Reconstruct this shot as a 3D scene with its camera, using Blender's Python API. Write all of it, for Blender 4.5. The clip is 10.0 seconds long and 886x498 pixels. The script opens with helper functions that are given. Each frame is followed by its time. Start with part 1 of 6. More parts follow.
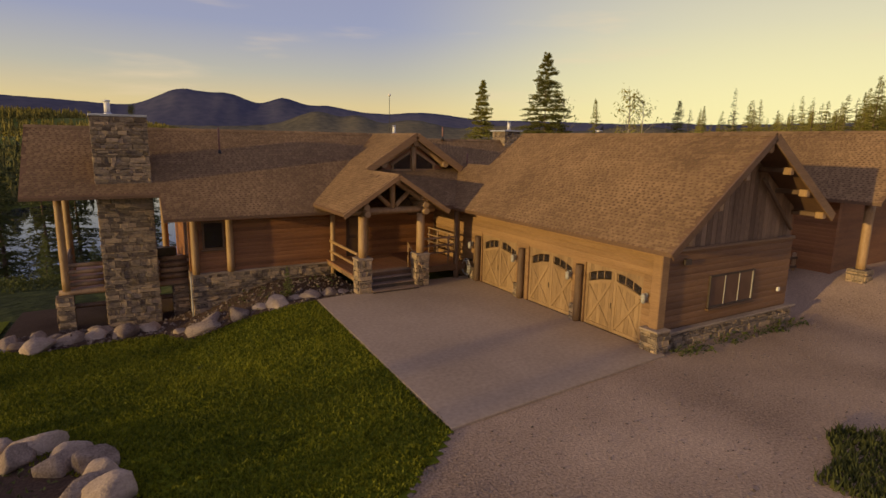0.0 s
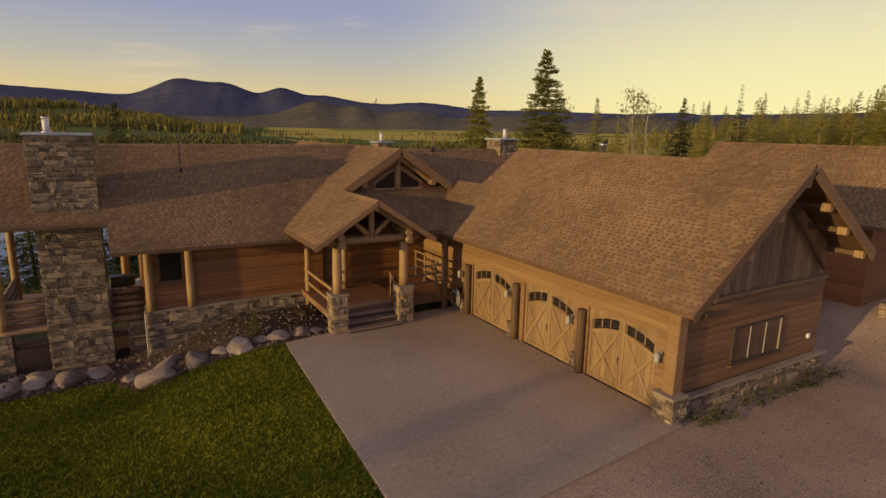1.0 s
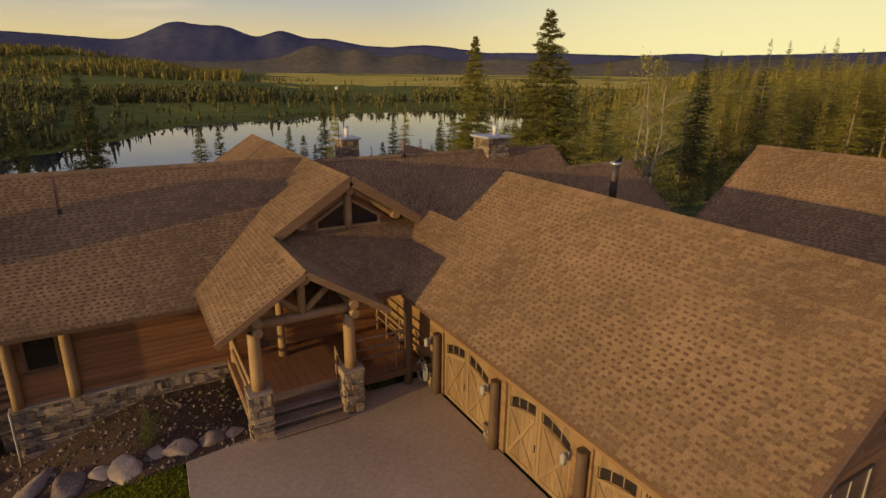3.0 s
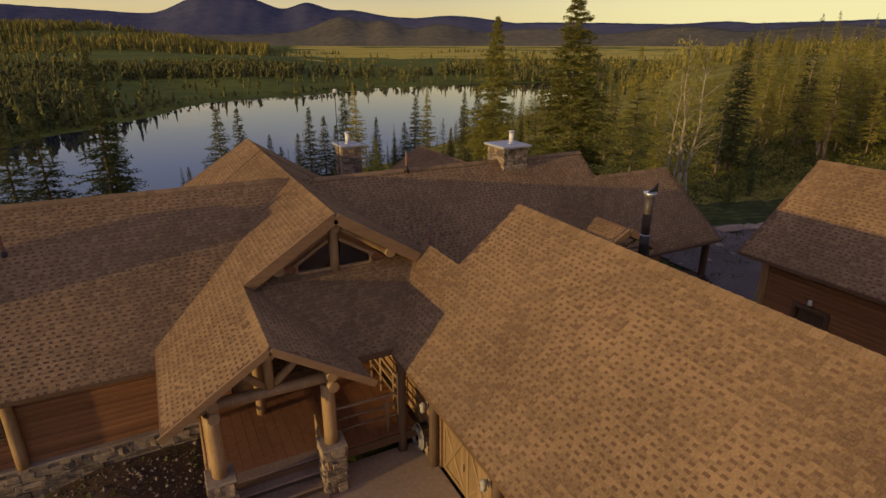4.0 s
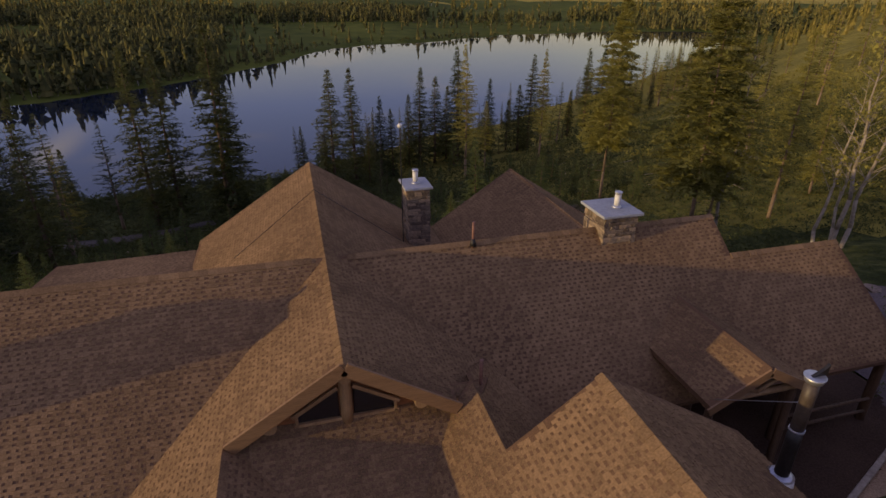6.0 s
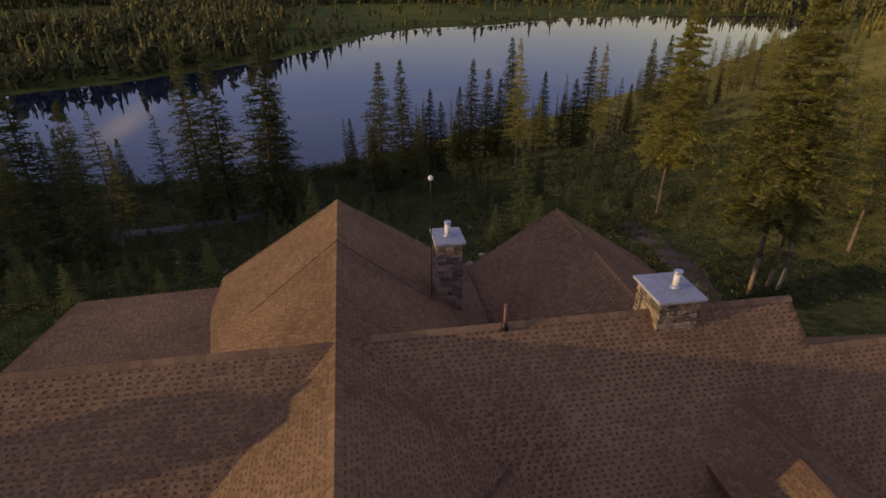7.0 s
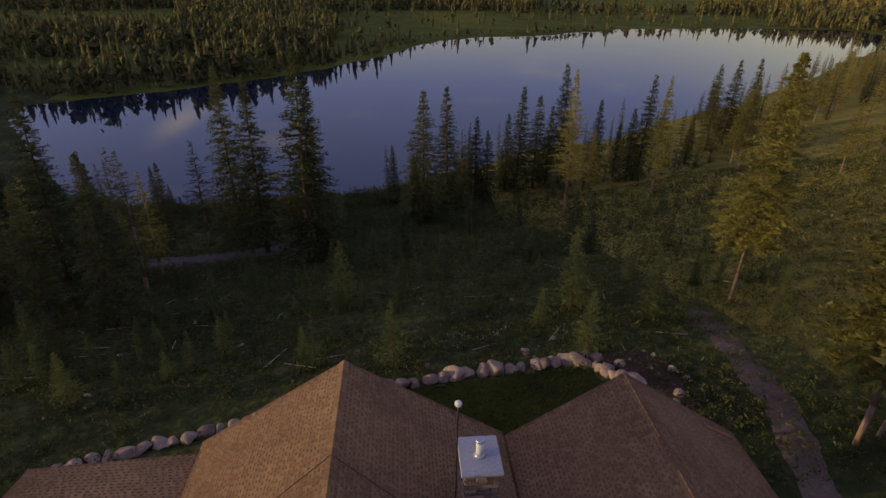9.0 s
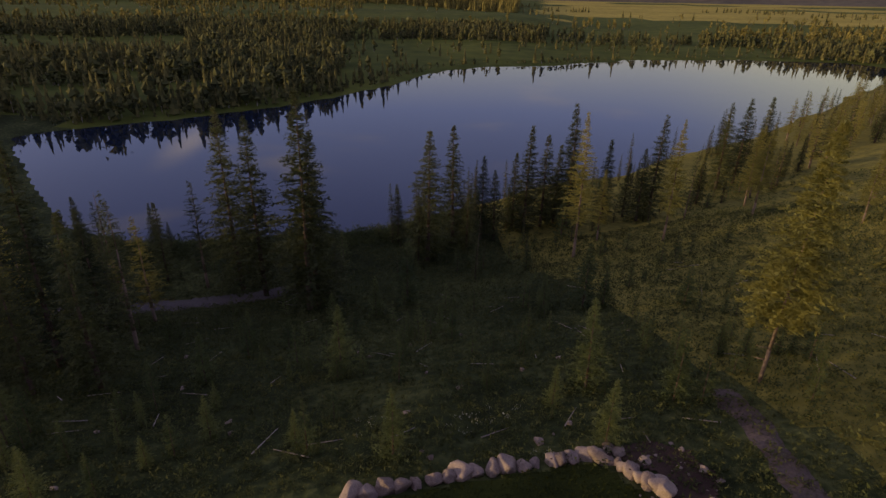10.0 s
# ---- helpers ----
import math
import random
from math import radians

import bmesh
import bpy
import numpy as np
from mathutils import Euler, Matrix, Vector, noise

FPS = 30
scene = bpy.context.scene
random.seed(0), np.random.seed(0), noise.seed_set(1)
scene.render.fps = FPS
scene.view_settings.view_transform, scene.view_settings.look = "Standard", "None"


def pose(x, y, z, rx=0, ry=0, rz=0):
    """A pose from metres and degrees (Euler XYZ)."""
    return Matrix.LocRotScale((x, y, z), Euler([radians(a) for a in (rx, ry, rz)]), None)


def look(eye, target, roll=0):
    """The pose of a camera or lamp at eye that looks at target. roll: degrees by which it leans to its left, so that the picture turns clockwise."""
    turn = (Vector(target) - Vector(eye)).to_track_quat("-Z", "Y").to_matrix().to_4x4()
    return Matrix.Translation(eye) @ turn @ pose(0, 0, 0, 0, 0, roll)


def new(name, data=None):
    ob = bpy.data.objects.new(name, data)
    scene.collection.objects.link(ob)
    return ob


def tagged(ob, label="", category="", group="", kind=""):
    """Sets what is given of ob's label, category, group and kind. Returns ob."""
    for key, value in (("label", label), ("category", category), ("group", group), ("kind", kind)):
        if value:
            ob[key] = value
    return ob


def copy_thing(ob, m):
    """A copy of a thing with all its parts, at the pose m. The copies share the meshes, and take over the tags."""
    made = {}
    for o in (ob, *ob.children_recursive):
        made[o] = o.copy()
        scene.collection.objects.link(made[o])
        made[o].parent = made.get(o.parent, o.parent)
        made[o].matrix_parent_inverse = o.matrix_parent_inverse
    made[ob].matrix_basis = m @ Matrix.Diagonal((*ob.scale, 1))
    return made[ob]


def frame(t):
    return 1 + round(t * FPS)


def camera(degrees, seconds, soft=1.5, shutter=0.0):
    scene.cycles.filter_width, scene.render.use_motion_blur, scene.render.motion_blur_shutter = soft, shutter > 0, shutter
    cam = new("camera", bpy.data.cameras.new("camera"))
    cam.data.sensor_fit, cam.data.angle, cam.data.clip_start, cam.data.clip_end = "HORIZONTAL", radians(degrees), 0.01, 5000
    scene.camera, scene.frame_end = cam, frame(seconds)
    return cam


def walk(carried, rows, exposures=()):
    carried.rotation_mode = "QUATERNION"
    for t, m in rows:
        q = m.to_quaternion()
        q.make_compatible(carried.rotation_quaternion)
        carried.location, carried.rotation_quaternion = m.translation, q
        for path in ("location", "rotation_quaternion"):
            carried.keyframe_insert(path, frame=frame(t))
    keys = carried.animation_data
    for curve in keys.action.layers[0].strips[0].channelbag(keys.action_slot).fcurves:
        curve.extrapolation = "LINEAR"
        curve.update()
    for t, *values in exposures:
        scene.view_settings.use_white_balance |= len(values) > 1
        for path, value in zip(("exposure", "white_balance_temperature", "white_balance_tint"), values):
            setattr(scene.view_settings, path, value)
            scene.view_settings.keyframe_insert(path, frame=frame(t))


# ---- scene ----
cam = camera(76.9, 10.0)
PATH = [
    (0, (0.588, 0.247, 5.956), (1.581, 1.941, 5.577), 1.1),
    (0.5, (1.429, 1.28, 6.447), (2.424, 2.972, 6.061), 1.3),
    (1, (2.327, 2.295, 6.994), (3.319, 3.982, 6.581), 1.1),
    (1.5, (3.302, 3.35, 7.558), (4.288, 5.029, 7.099), 0.9),
    (2, (4.306, 4.414, 8.124), (5.285, 6.084, 7.62), 0.7),
    (2.5, (5.312, 5.516, 8.716), (6.284, 7.175, 8.165), 0.7),
    (4, (8.425, 8.978, 10.379), (9.283, 10.65, 9.695), 0.1),
    (4.5, (9.427, 10.134, 10.988), (10.2, 11.828, 10.259), -0.1),
    (5, (10.331, 11.298, 11.563), (11.004, 13.017, 10.794), 0.0),
    (5.5, (11.152, 12.484, 12.159), (11.721, 14.222, 11.349), 0.1),
    (7, (13.049, 16.317, 14.352), (13.339, 18.075, 13.443), 0.0),
    (7.5, (13.533, 17.929, 14.936), (13.76, 19.696, 14.026), 0.2),
    (8, (13.861, 19.543, 15.594), (14.041, 21.315, 14.685), 0.4),
    (8.5, (14.065, 21.244, 16.346), (14.221, 23.019, 15.437), 0.6),
    (9, (14.177, 22.882, 17.016), (14.318, 24.662, 16.116), 0.6),
    (9.5, (14.223, 24.7, 17.711), (14.357, 26.495, 16.84), 0.9),
    (10, (14.257, 26.654, 18.476), (14.385, 28.471, 17.651), 1.1),
]
EXPOSURES = [(0, 0.0, 6500, 10), (2.5, 0.0, 6500, 10), (4, -0.07, 6300, 10), (5.5, -0.16, 5750, 16), (7, -0.2, 5650, 18), (8.5, -0.24, 5600, 20), (10, -0.24, 5550, 20)]
walk(cam, [(t, look(eye, target, roll)) for t, eye, target, roll in PATH], EXPOSURES)

# ---- sky and sun: a low evening sun from -x ----
SUN = Vector((-0.982, -0.143, 0.114)).normalized()
world = bpy.data.worlds.new("evening_sky")
scene.world = world
world.use_nodes = True
wn, wl = world.node_tree.nodes, world.node_tree.links
wn.clear()


def wnode(kind, data_type="", interpolation_type="", operation=""):
    n = wn.new(kind)
    if data_type:
        n.data_type = data_type
    if interpolation_type:
        n.interpolation_type = interpolation_type
    if operation:
        n.operation = operation
    return n


out = wnode("ShaderNodeOutputWorld")
bg = wnode("ShaderNodeBackground")
bg.inputs["Strength"].default_value = 0.12
sky = wnode("ShaderNodeTexSky")
sky.sky_type, sky.sun_disc = "NISHITA", False
sky.sun_elevation = radians(7.5)
sky.sun_rotation = math.atan2(SUN.x, SUN.y)
sky.altitude, sky.air_density, sky.dust_density, sky.ozone_density = 1900, 1.0, 1.0, 1.5
tc = wnode("ShaderNodeTexCoord")
sep = wnode("ShaderNodeSeparateXYZ")
wl.new(tc.outputs["Generated"], sep.inputs[0])
# the evening sky: warm near the horizon, blue above
ramp = wnode("ShaderNodeValToRGB")
wl.new(sep.outputs["Z"], ramp.inputs["Fac"])
stops = [(0.0, (6.9, 4.5, 1.9, 1)), (0.055, (6.3, 4.9, 2.4, 1)), (0.105, (4.4, 4.1, 3.3, 1)), (0.18, (2.85, 3.0, 4.15, 1)), (0.5, (2.05, 2.0, 3.6, 1)), (1.0, (1.85, 1.75, 3.1, 1))]
while len(ramp.color_ramp.elements) < len(stops):
    ramp.color_ramp.elements.new(0.5)
for el, (p, c) in zip(ramp.color_ramp.elements, stops):
    el.position, el.color = p, c
# warmer towards the east, where the low sun lights the haze
warm = wnode("ShaderNodeMix", data_type="RGBA")
wl.new(ramp.outputs["Color"], warm.inputs[6])
warm.inputs[7].default_value = (8.7, 7.7, 3.6, 1)
glow = wnode("ShaderNodeMapRange", interpolation_type="SMOOTHSTEP")
glow.inputs["From Min"].default_value, glow.inputs["From Max"].default_value = 0.70, 1.03
glow.inputs["To Max"].default_value = 0.9
dot = wnode("ShaderNodeVectorMath", operation="DOT_PRODUCT")
dot.inputs[1].default_value = (0.92, 0.38, 0.05)
wl.new(tc.outputs["Generated"], dot.inputs[0])
wl.new(dot.outputs["Value"], glow.inputs["Value"])
low = wnode("ShaderNodeMapRange", interpolation_type="SMOOTHSTEP")
low.inputs["From Min"].default_value, low.inputs["From Max"].default_value = 0.04, 0.32
low.inputs["To Min"].default_value, low.inputs["To Max"].default_value = 1.0, 0.5
wl.new(sep.outputs["Z"], low.inputs["Value"])
both = wnode("ShaderNodeMath", operation="MULTIPLY")
wl.new(glow.outputs["Result"], both.inputs[0])
wl.new(low.outputs["Result"], both.inputs[1])
wl.new(both.outputs[0], warm.inputs[0])
# thin streaks of cloud
stretch = wnode("ShaderNodeMapping")
stretch.inputs["Scale"].default_value = (1.6, 1.6, 11.0)
stretch.inputs["Rotation"].default_value = (0.12, 0.10, 0.3)
wl.new(tc.outputs["Generated"], stretch.inputs["Vector"])
cloud = wnode("ShaderNodeTexNoise")
cloud.inputs["Scale"].default_value, cloud.inputs["Detail"].default_value = 2.2, 7.0
wl.new(stretch.outputs["Vector"], cloud.inputs["Vector"])
cfac = wnode("ShaderNodeMapRange", interpolation_type="SMOOTHSTEP")
cfac.inputs["From Min"].default_value, cfac.inputs["From Max"].default_value = 0.56, 0.82
cfac.inputs["To Max"].default_value = 0.6
wl.new(cloud.outputs["Fac"], cfac.inputs["Value"])
clouds = wnode("ShaderNodeMix", data_type="RGBA")
clouds.inputs[7].default_value = (7.6, 5.8, 3.6, 1)
wl.new(warm.outputs[2], clouds.inputs[6])
wl.new(cfac.outputs["Result"], clouds.inputs[0])
# the bright haze round the low sun itself, behind the camera's left shoulder
halo_d = wnode("ShaderNodeVectorMath", operation="DOT_PRODUCT")
halo_d.inputs[1].default_value = SUN
wl.new(tc.outputs["Generated"], halo_d.inputs[0])
halo_f = wnode("ShaderNodeMapRange", interpolation_type="SMOOTHSTEP")
halo_f.inputs["From Min"].default_value, halo_f.inputs["From Max"].default_value = 0.30, 1.0
halo_f.inputs["To Max"].default_value = 0.65
wl.new(halo_d.outputs["Value"], halo_f.inputs["Value"])
halo = wnode("ShaderNodeMix", data_type="RGBA")
halo.inputs[7].default_value = (7.6, 6.3, 6.3, 1)
wl.new(halo_f.outputs["Result"], halo.inputs[0])
mixsky = wnode("ShaderNodeMix", data_type="RGBA")
mixsky.inputs[0].default_value = 0.9
wl.new(sky.outputs["Color"], mixsky.inputs[6])
# one bright bank of cloud in the north-west, which the lake mirrors
away = wnode("ShaderNodeVectorMath", operation="SUBTRACT")
away.inputs[1].default_value = (-0.345, 0.912, 0.22)
wl.new(tc.outputs["Generated"], away.inputs[0])
span = wnode("ShaderNodeCombineXYZ")
for axis_, vec in enumerate(((-10.5, -5.4, 6.3), (21, -0.4, 35), (-1.7, 4.5, 1.1))):
    dd = wnode("ShaderNodeVectorMath", operation="DOT_PRODUCT")
    dd.inputs[1].default_value = vec
    wl.new(away.outputs["Vector"], dd.inputs[0])
    wl.new(dd.outputs["Value"], span.inputs[axis_])
far_ = wnode("ShaderNodeVectorMath", operation="LENGTH")
wl.new(span.outputs["Vector"], far_.inputs[0])
rough_ = wnode("ShaderNodeMath", operation="ADD")
wl.new(far_.outputs["Value"], rough_.inputs[0])
wl.new(cloud.outputs["Fac"], rough_.inputs[1])
bank_f = wnode("ShaderNodeMapRange", interpolation_type="SMOOTHSTEP")
bank_f.inputs["From Min"].default_value, bank_f.inputs["From Max"].default_value = 0.45, 1.6
bank_f.inputs["To Min"].default_value, bank_f.inputs["To Max"].default_value = 0.75, 0.0
wl.new(rough_.outputs[0], bank_f.inputs["Value"])
bank_c = wnode("ShaderNodeMix", data_type="RGBA")
bank_c.inputs[7].default_value = (7.4, 5.9, 4.6, 1)
wl.new(clouds.outputs[2], bank_c.inputs[6])
wl.new(bank_f.outputs["Result"], bank_c.inputs[0])
wl.new(bank_c.outputs[2], halo.inputs[6])
wl.new(halo.outputs[2], mixsky.inputs[7])
wl.new(mixsky.outputs[2], bg.inputs["Color"])
wl.new(bg.outputs[0], out.inputs[0])

sun_data = bpy.data.lights.new("sun", "SUN")
sun_data.energy, sun_data.angle, sun_data.color = 3.2, radians(0.6), (1.0, 0.695, 0.27)
sun = new("sun", sun_data)
sun.matrix_world = look(SUN * 100, (0, 0, 0))

# ---- materials ----


def surf(name, dark, light, big=0.5, fine=14.0, rough=0.85, bump=0.3, vary="", amount=0.35, metal=0.0, stretch=(1, 1, 1), depth=0.02, mid=None, world_space=False, leaf=0.0):
    """A procedural surface: two scales of noise between two colours, fine relief, and a random tone per object or per piece."""
    m = bpy.data.materials.new(name)
    m.use_nodes = True
    nodes, links = m.node_tree.nodes, m.node_tree.links
    shader = nodes["Principled BSDF"]
    shader.inputs["Roughness"].default_value, shader.inputs["Metallic"].default_value = rough, metal
    shader.inputs["Specular IOR Level"].default_value = 0.06 if rough > 0.88 else 0.25 if leaf else 0.5
    coord, mapping = nodes.new("ShaderNodeTexCoord"), nodes.new("ShaderNodeMapping")
    mapping.inputs["Scale"].default_value = stretch
    if world_space:
        geo = nodes.new("ShaderNodeNewGeometry")
        links.new(geo.outputs["Position"], mapping.inputs["Vector"])
    else:
        links.new(coord.outputs["Object"], mapping.inputs["Vector"])
    n1, n2 = nodes.new("ShaderNodeTexNoise"), nodes.new("ShaderNodeTexNoise")
    n1.inputs["Scale"].default_value, n1.inputs["Detail"].default_value = big, 4
    n2.inputs["Scale"].default_value, n2.inputs["Detail"].default_value = fine, 6
    for n in (n1, n2):
        links.new(mapping.outputs["Vector"], n.inputs["Vector"])
    add = nodes.new("ShaderNodeMath")
    add.operation = "ADD"
    links.new(n1.outputs["Fac"], add.inputs[0])
    links.new(n2.outputs["Fac"], add.inputs[1])
    value = add
    if vary:
        if vary == "object":
            rnd = nodes.new("ShaderNodeObjectInfo").outputs["Random"]
        else:
            rnd = nodes.new("ShaderNodeNewGeometry").outputs["Random Per Island"]
        more = nodes.new("ShaderNodeMath")
        more.operation = "MULTIPLY_ADD"
        more.inputs[1].default_value = amount * 2
        links.new(rnd, more.inputs[0])
        less = nodes.new("ShaderNodeMath")
        less.operation = "SUBTRACT"
        less.inputs[1].default_value = amount
        links.new(add.outputs[0], less.inputs[0])
        links.new(less.outputs[0], more.inputs[2])
        value = more
    ramp_ = nodes.new("ShaderNodeMapRange")
    ramp_.inputs["From Min"].default_value, ramp_.inputs["From Max"].default_value = 0.62, 1.38
    links.new(value.outputs[0], ramp_.inputs["Value"])
    cr = nodes.new("ShaderNodeValToRGB")
    cr.color_ramp.elements[0].color = (*dark, 1)
    cr.color_ramp.elements[1].color = (*light, 1)
    if mid:
        e = cr.color_ramp.elements.new(0.5)
        e.color = (*mid, 1)
    links.new(ramp_.outputs["Result"], cr.inputs["Fac"])
    links.new(cr.outputs["Color"], shader.inputs["Base Color"])
    if leaf:
        thin, mix = nodes.new("ShaderNodeBsdfTranslucent"), nodes.new("ShaderNodeMixShader")
        mix.inputs[0].default_value = leaf
        links.new(cr.outputs["Color"], thin.inputs["Color"])
        links.new(shader.outputs[0], mix.inputs[1])
        links.new(thin.outputs[0], mix.inputs[2])
        links.new(mix.outputs[0], nodes["Material Output"].inputs["Surface"])
    if bump:
        b = nodes.new("ShaderNodeBump")
        b.inputs["Strength"].default_value, b.inputs["Distance"].default_value = bump, depth
        links.new(n2.outputs["Fac"], b.inputs["Height"])
        links.new(b.outputs["Normal"], shader.inputs["Normal"])
    return m


M_SHINGLE = surf("shingle", (0.135, 0.085, 0.044), (0.350, 0.222, 0.108), 0.30, 26, 0.92, 0.35, "island", 0.14, world_space=True)
M_SHINGLE_PIECE = surf("shingle_piece", (0.135, 0.085, 0.044), (0.350, 0.222, 0.108), 0.30, 26, 0.92, 0.35, "object", 0.14, world_space=True)
M_ROOF = surf("roof_underlay", (0.105, 0.062, 0.036), (0.225, 0.135, 0.074), 0.4, 30, 0.95, 0.3, world_space=True)
M_FASCIA = surf("stained_fascia", (0.08, 0.043, 0.021), (0.18, 0.10, 0.048), 0.8, 18, 0.6, 0.2, stretch=(1, 1, 1))
M_LOG = surf("log_siding", (0.165, 0.066, 0.022), (0.345, 0.15, 0.052), 0.7, 12, 0.6, 0.25, "object", 0.22, world_space=True, stretch=(0.5, 0.5, 6))
M_POST = surf("peeled_log", (0.225, 0.132, 0.058), (0.44, 0.28, 0.13), 1.5, 9, 0.55, 0.25, "object", 0.15, stretch=(4, 4, 0.7))
M_DARKPOST = surf("weathered_log", (0.07, 0.04, 0.022), (0.16, 0.095, 0.05), 1.5, 9, 0.7, 0.3, "object", 0.15, stretch=(4, 4, 0.7))
M_DECK = surf("deck_board", (0.19, 0.085, 0.042), (0.34, 0.16, 0.078), 0.8, 10, 0.6, 0.2, "object", 0.10)
M_STEP = surf("step_board", (0.17, 0.115, 0.08), (0.33, 0.235, 0.17), 0.8, 14, 0.7, 0.2, "object", 0.25)
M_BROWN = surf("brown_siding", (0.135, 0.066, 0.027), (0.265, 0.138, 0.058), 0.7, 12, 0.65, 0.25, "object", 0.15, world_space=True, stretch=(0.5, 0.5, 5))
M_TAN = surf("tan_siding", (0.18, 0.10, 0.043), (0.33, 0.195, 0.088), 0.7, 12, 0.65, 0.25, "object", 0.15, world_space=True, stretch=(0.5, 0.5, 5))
M_DOORWOOD = surf("garage_door_wood", (0.185, 0.115, 0.054), (0.36, 0.235, 0.115), 1.2, 10, 0.55, 0.2, "object", 0.2, stretch=(3, 3, 0.5))
M_BATTEN = surf("weathered_board", (0.13, 0.078, 0.042), (0.33, 0.215, 0.125), 0.9, 10, 0.75, 0.25, "object", 0.30, stretch=(3, 3, 0.5))
M_STONE = surf("ledge_stone", (0.10, 0.07, 0.047), (0.42, 0.30, 0.18), 2.5, 9, 0.85, 0.5, "object", 0.36, mid=(0.225, 0.172, 0.118), depth=0.03)
M_MORTAR = surf("mortar", (0.11, 0.08, 0.055), (0.20, 0.152, 0.11), 1.0, 30, 0.95, 0.4)
M_LEDGE = surf("dressed_ledge_stone", (0.20, 0.15, 0.105), (0.40, 0.31, 0.22), 1.0, 14, 0.85, 0.3)
M_BOULDER = surf("boulder_granite", (0.165, 0.123, 0.092), (0.46, 0.355, 0.26), 0.9, 9, 0.9, 0.6, "object", 0.25, depth=0.05)
M_CONCRETE = surf("driveway_concrete", (0.28, 0.199, 0.122), (0.465, 0.344, 0.222), 0.3, 9, 0.85, 0.12, world_space=True)
M_GRAVEL = surf("gravel", (0.17, 0.112, 0.07), (0.60, 0.425, 0.265), 0.22, 19, 0.95, 0.8, world_space=True, depth=0.03)
M_YARD = surf("grey_yard_gravel", (0.075, 0.060, 0.056), (0.20, 0.160, 0.145), 0.25, 16, 0.95, 0.7, world_space=True, depth=0.03)
M_PEBBLE = surf("pebbles", (0.09, 0.068, 0.054), (0.25, 0.195, 0.15), 0.3, 20, 0.95, 0.2, "island", 0.4)
M_SOIL = surf("bare_soil", (0.038, 0.024, 0.016), (0.115, 0.074, 0.05), 0.4, 18, 0.95, 0.6, world_space=True, depth=0.04)
M_LAWN = surf("lawn_turf", (0.052, 0.066, 0.005), (0.150, 0.165, 0.010), 0.3, 12, 0.9, 0.6, world_space=True, depth=0.04)
M_BLADE = surf("grass_blades", (0.062, 0.080, 0.004), (0.26, 0.255, 0.014), 0.35, 5, 0.7, 0.0, "island", 0.3, world_space=True, leaf=0.35)
# rear lawn: turf colour darkened to stand for the shade behind the house
M_REARGRASS = surf("shade_darkened_grass", (0.014, 0.019, 0.004), (0.048, 0.058, 0.010), 0.3, 12, 0.9, 0.6, world_space=True, depth=0.04)
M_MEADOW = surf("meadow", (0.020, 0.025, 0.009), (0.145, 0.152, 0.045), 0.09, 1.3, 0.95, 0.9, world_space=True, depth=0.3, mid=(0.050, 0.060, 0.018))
# meadow grass brightened to yellow-green, as the low sun would light it
M_HILL = surf("sunlit_hillside_grass", (0.11, 0.105, 0.022), (0.36, 0.30, 0.055), 0.05, 0.8, 0.95, 0.6, world_space=True, depth=0.2)
M_PATH = surf("trodden_earth", (0.085, 0.062, 0.045), (0.21, 0.158, 0.118), 0.4, 6, 0.95, 0.5, world_space=True)
M_YOUNG = surf("young_needles", (0.058, 0.082, 0.028), (0.21, 0.23, 0.064), 0.25, 2.0, 0.75, 0.0, "object", 0.25, leaf=0.45)
# golden copy of the far forest: low sunlight is in the colour
M_FOREST_SUNLIT = surf("sunlit_forest", (0.13, 0.12, 0.032), (0.41, 0.335, 0.085), 0.01, 0.2, 0.9, 0.0, "island", 0.33, world_space=True, leaf=0.35)
M_HAY = surf("hay_field", (0.27, 0.225, 0.035), (0.66, 0.50, 0.085), 0.006, 0.08, 0.95, 0.0, world_space=True)
M_FIELD = surf("far_field", (0.048, 0.066, 0.012), (0.175, 0.185, 0.030), 0.006, 0.08, 0.95, 0.0, world_space=True)
# slope tufts, coloured to go with the sun-brightened hillside
M_SLOPEGRASS = surf("sunlit_slope_grass", (0.13, 0.12, 0.024), (0.40, 0.345, 0.07), 0.2, 2.5, 0.8, 0.0, "island", 0.22, world_space=True, leaf=0.45)
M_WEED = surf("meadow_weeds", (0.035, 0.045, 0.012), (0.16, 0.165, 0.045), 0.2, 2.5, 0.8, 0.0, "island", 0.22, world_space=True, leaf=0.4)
M_SHRUB = surf("shrub_leaves", (0.032, 0.046, 0.012), (0.135, 0.15, 0.038), 0.15, 3, 0.8, 0.0, "island", 0.18, world_space=True, leaf=0.35)
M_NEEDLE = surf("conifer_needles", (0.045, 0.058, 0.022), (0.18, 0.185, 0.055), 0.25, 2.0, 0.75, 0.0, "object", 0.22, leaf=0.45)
# lighter, yellower needles, with the evening sun put into their colour
M_NEEDLE_SUNLIT = surf("sunlit_pine_needles", (0.17, 0.164, 0.037), (0.52, 0.45, 0.095), 0.25, 2.0, 0.75, 0.0, "object", 0.22, leaf=0.55)
# half-way from the dark needles to the sun-coloured ones
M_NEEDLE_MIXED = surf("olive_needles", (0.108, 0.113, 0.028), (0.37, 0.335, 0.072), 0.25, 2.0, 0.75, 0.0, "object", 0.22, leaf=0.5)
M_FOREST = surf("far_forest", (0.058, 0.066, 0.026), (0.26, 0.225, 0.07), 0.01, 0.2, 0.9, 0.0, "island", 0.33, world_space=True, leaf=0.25)
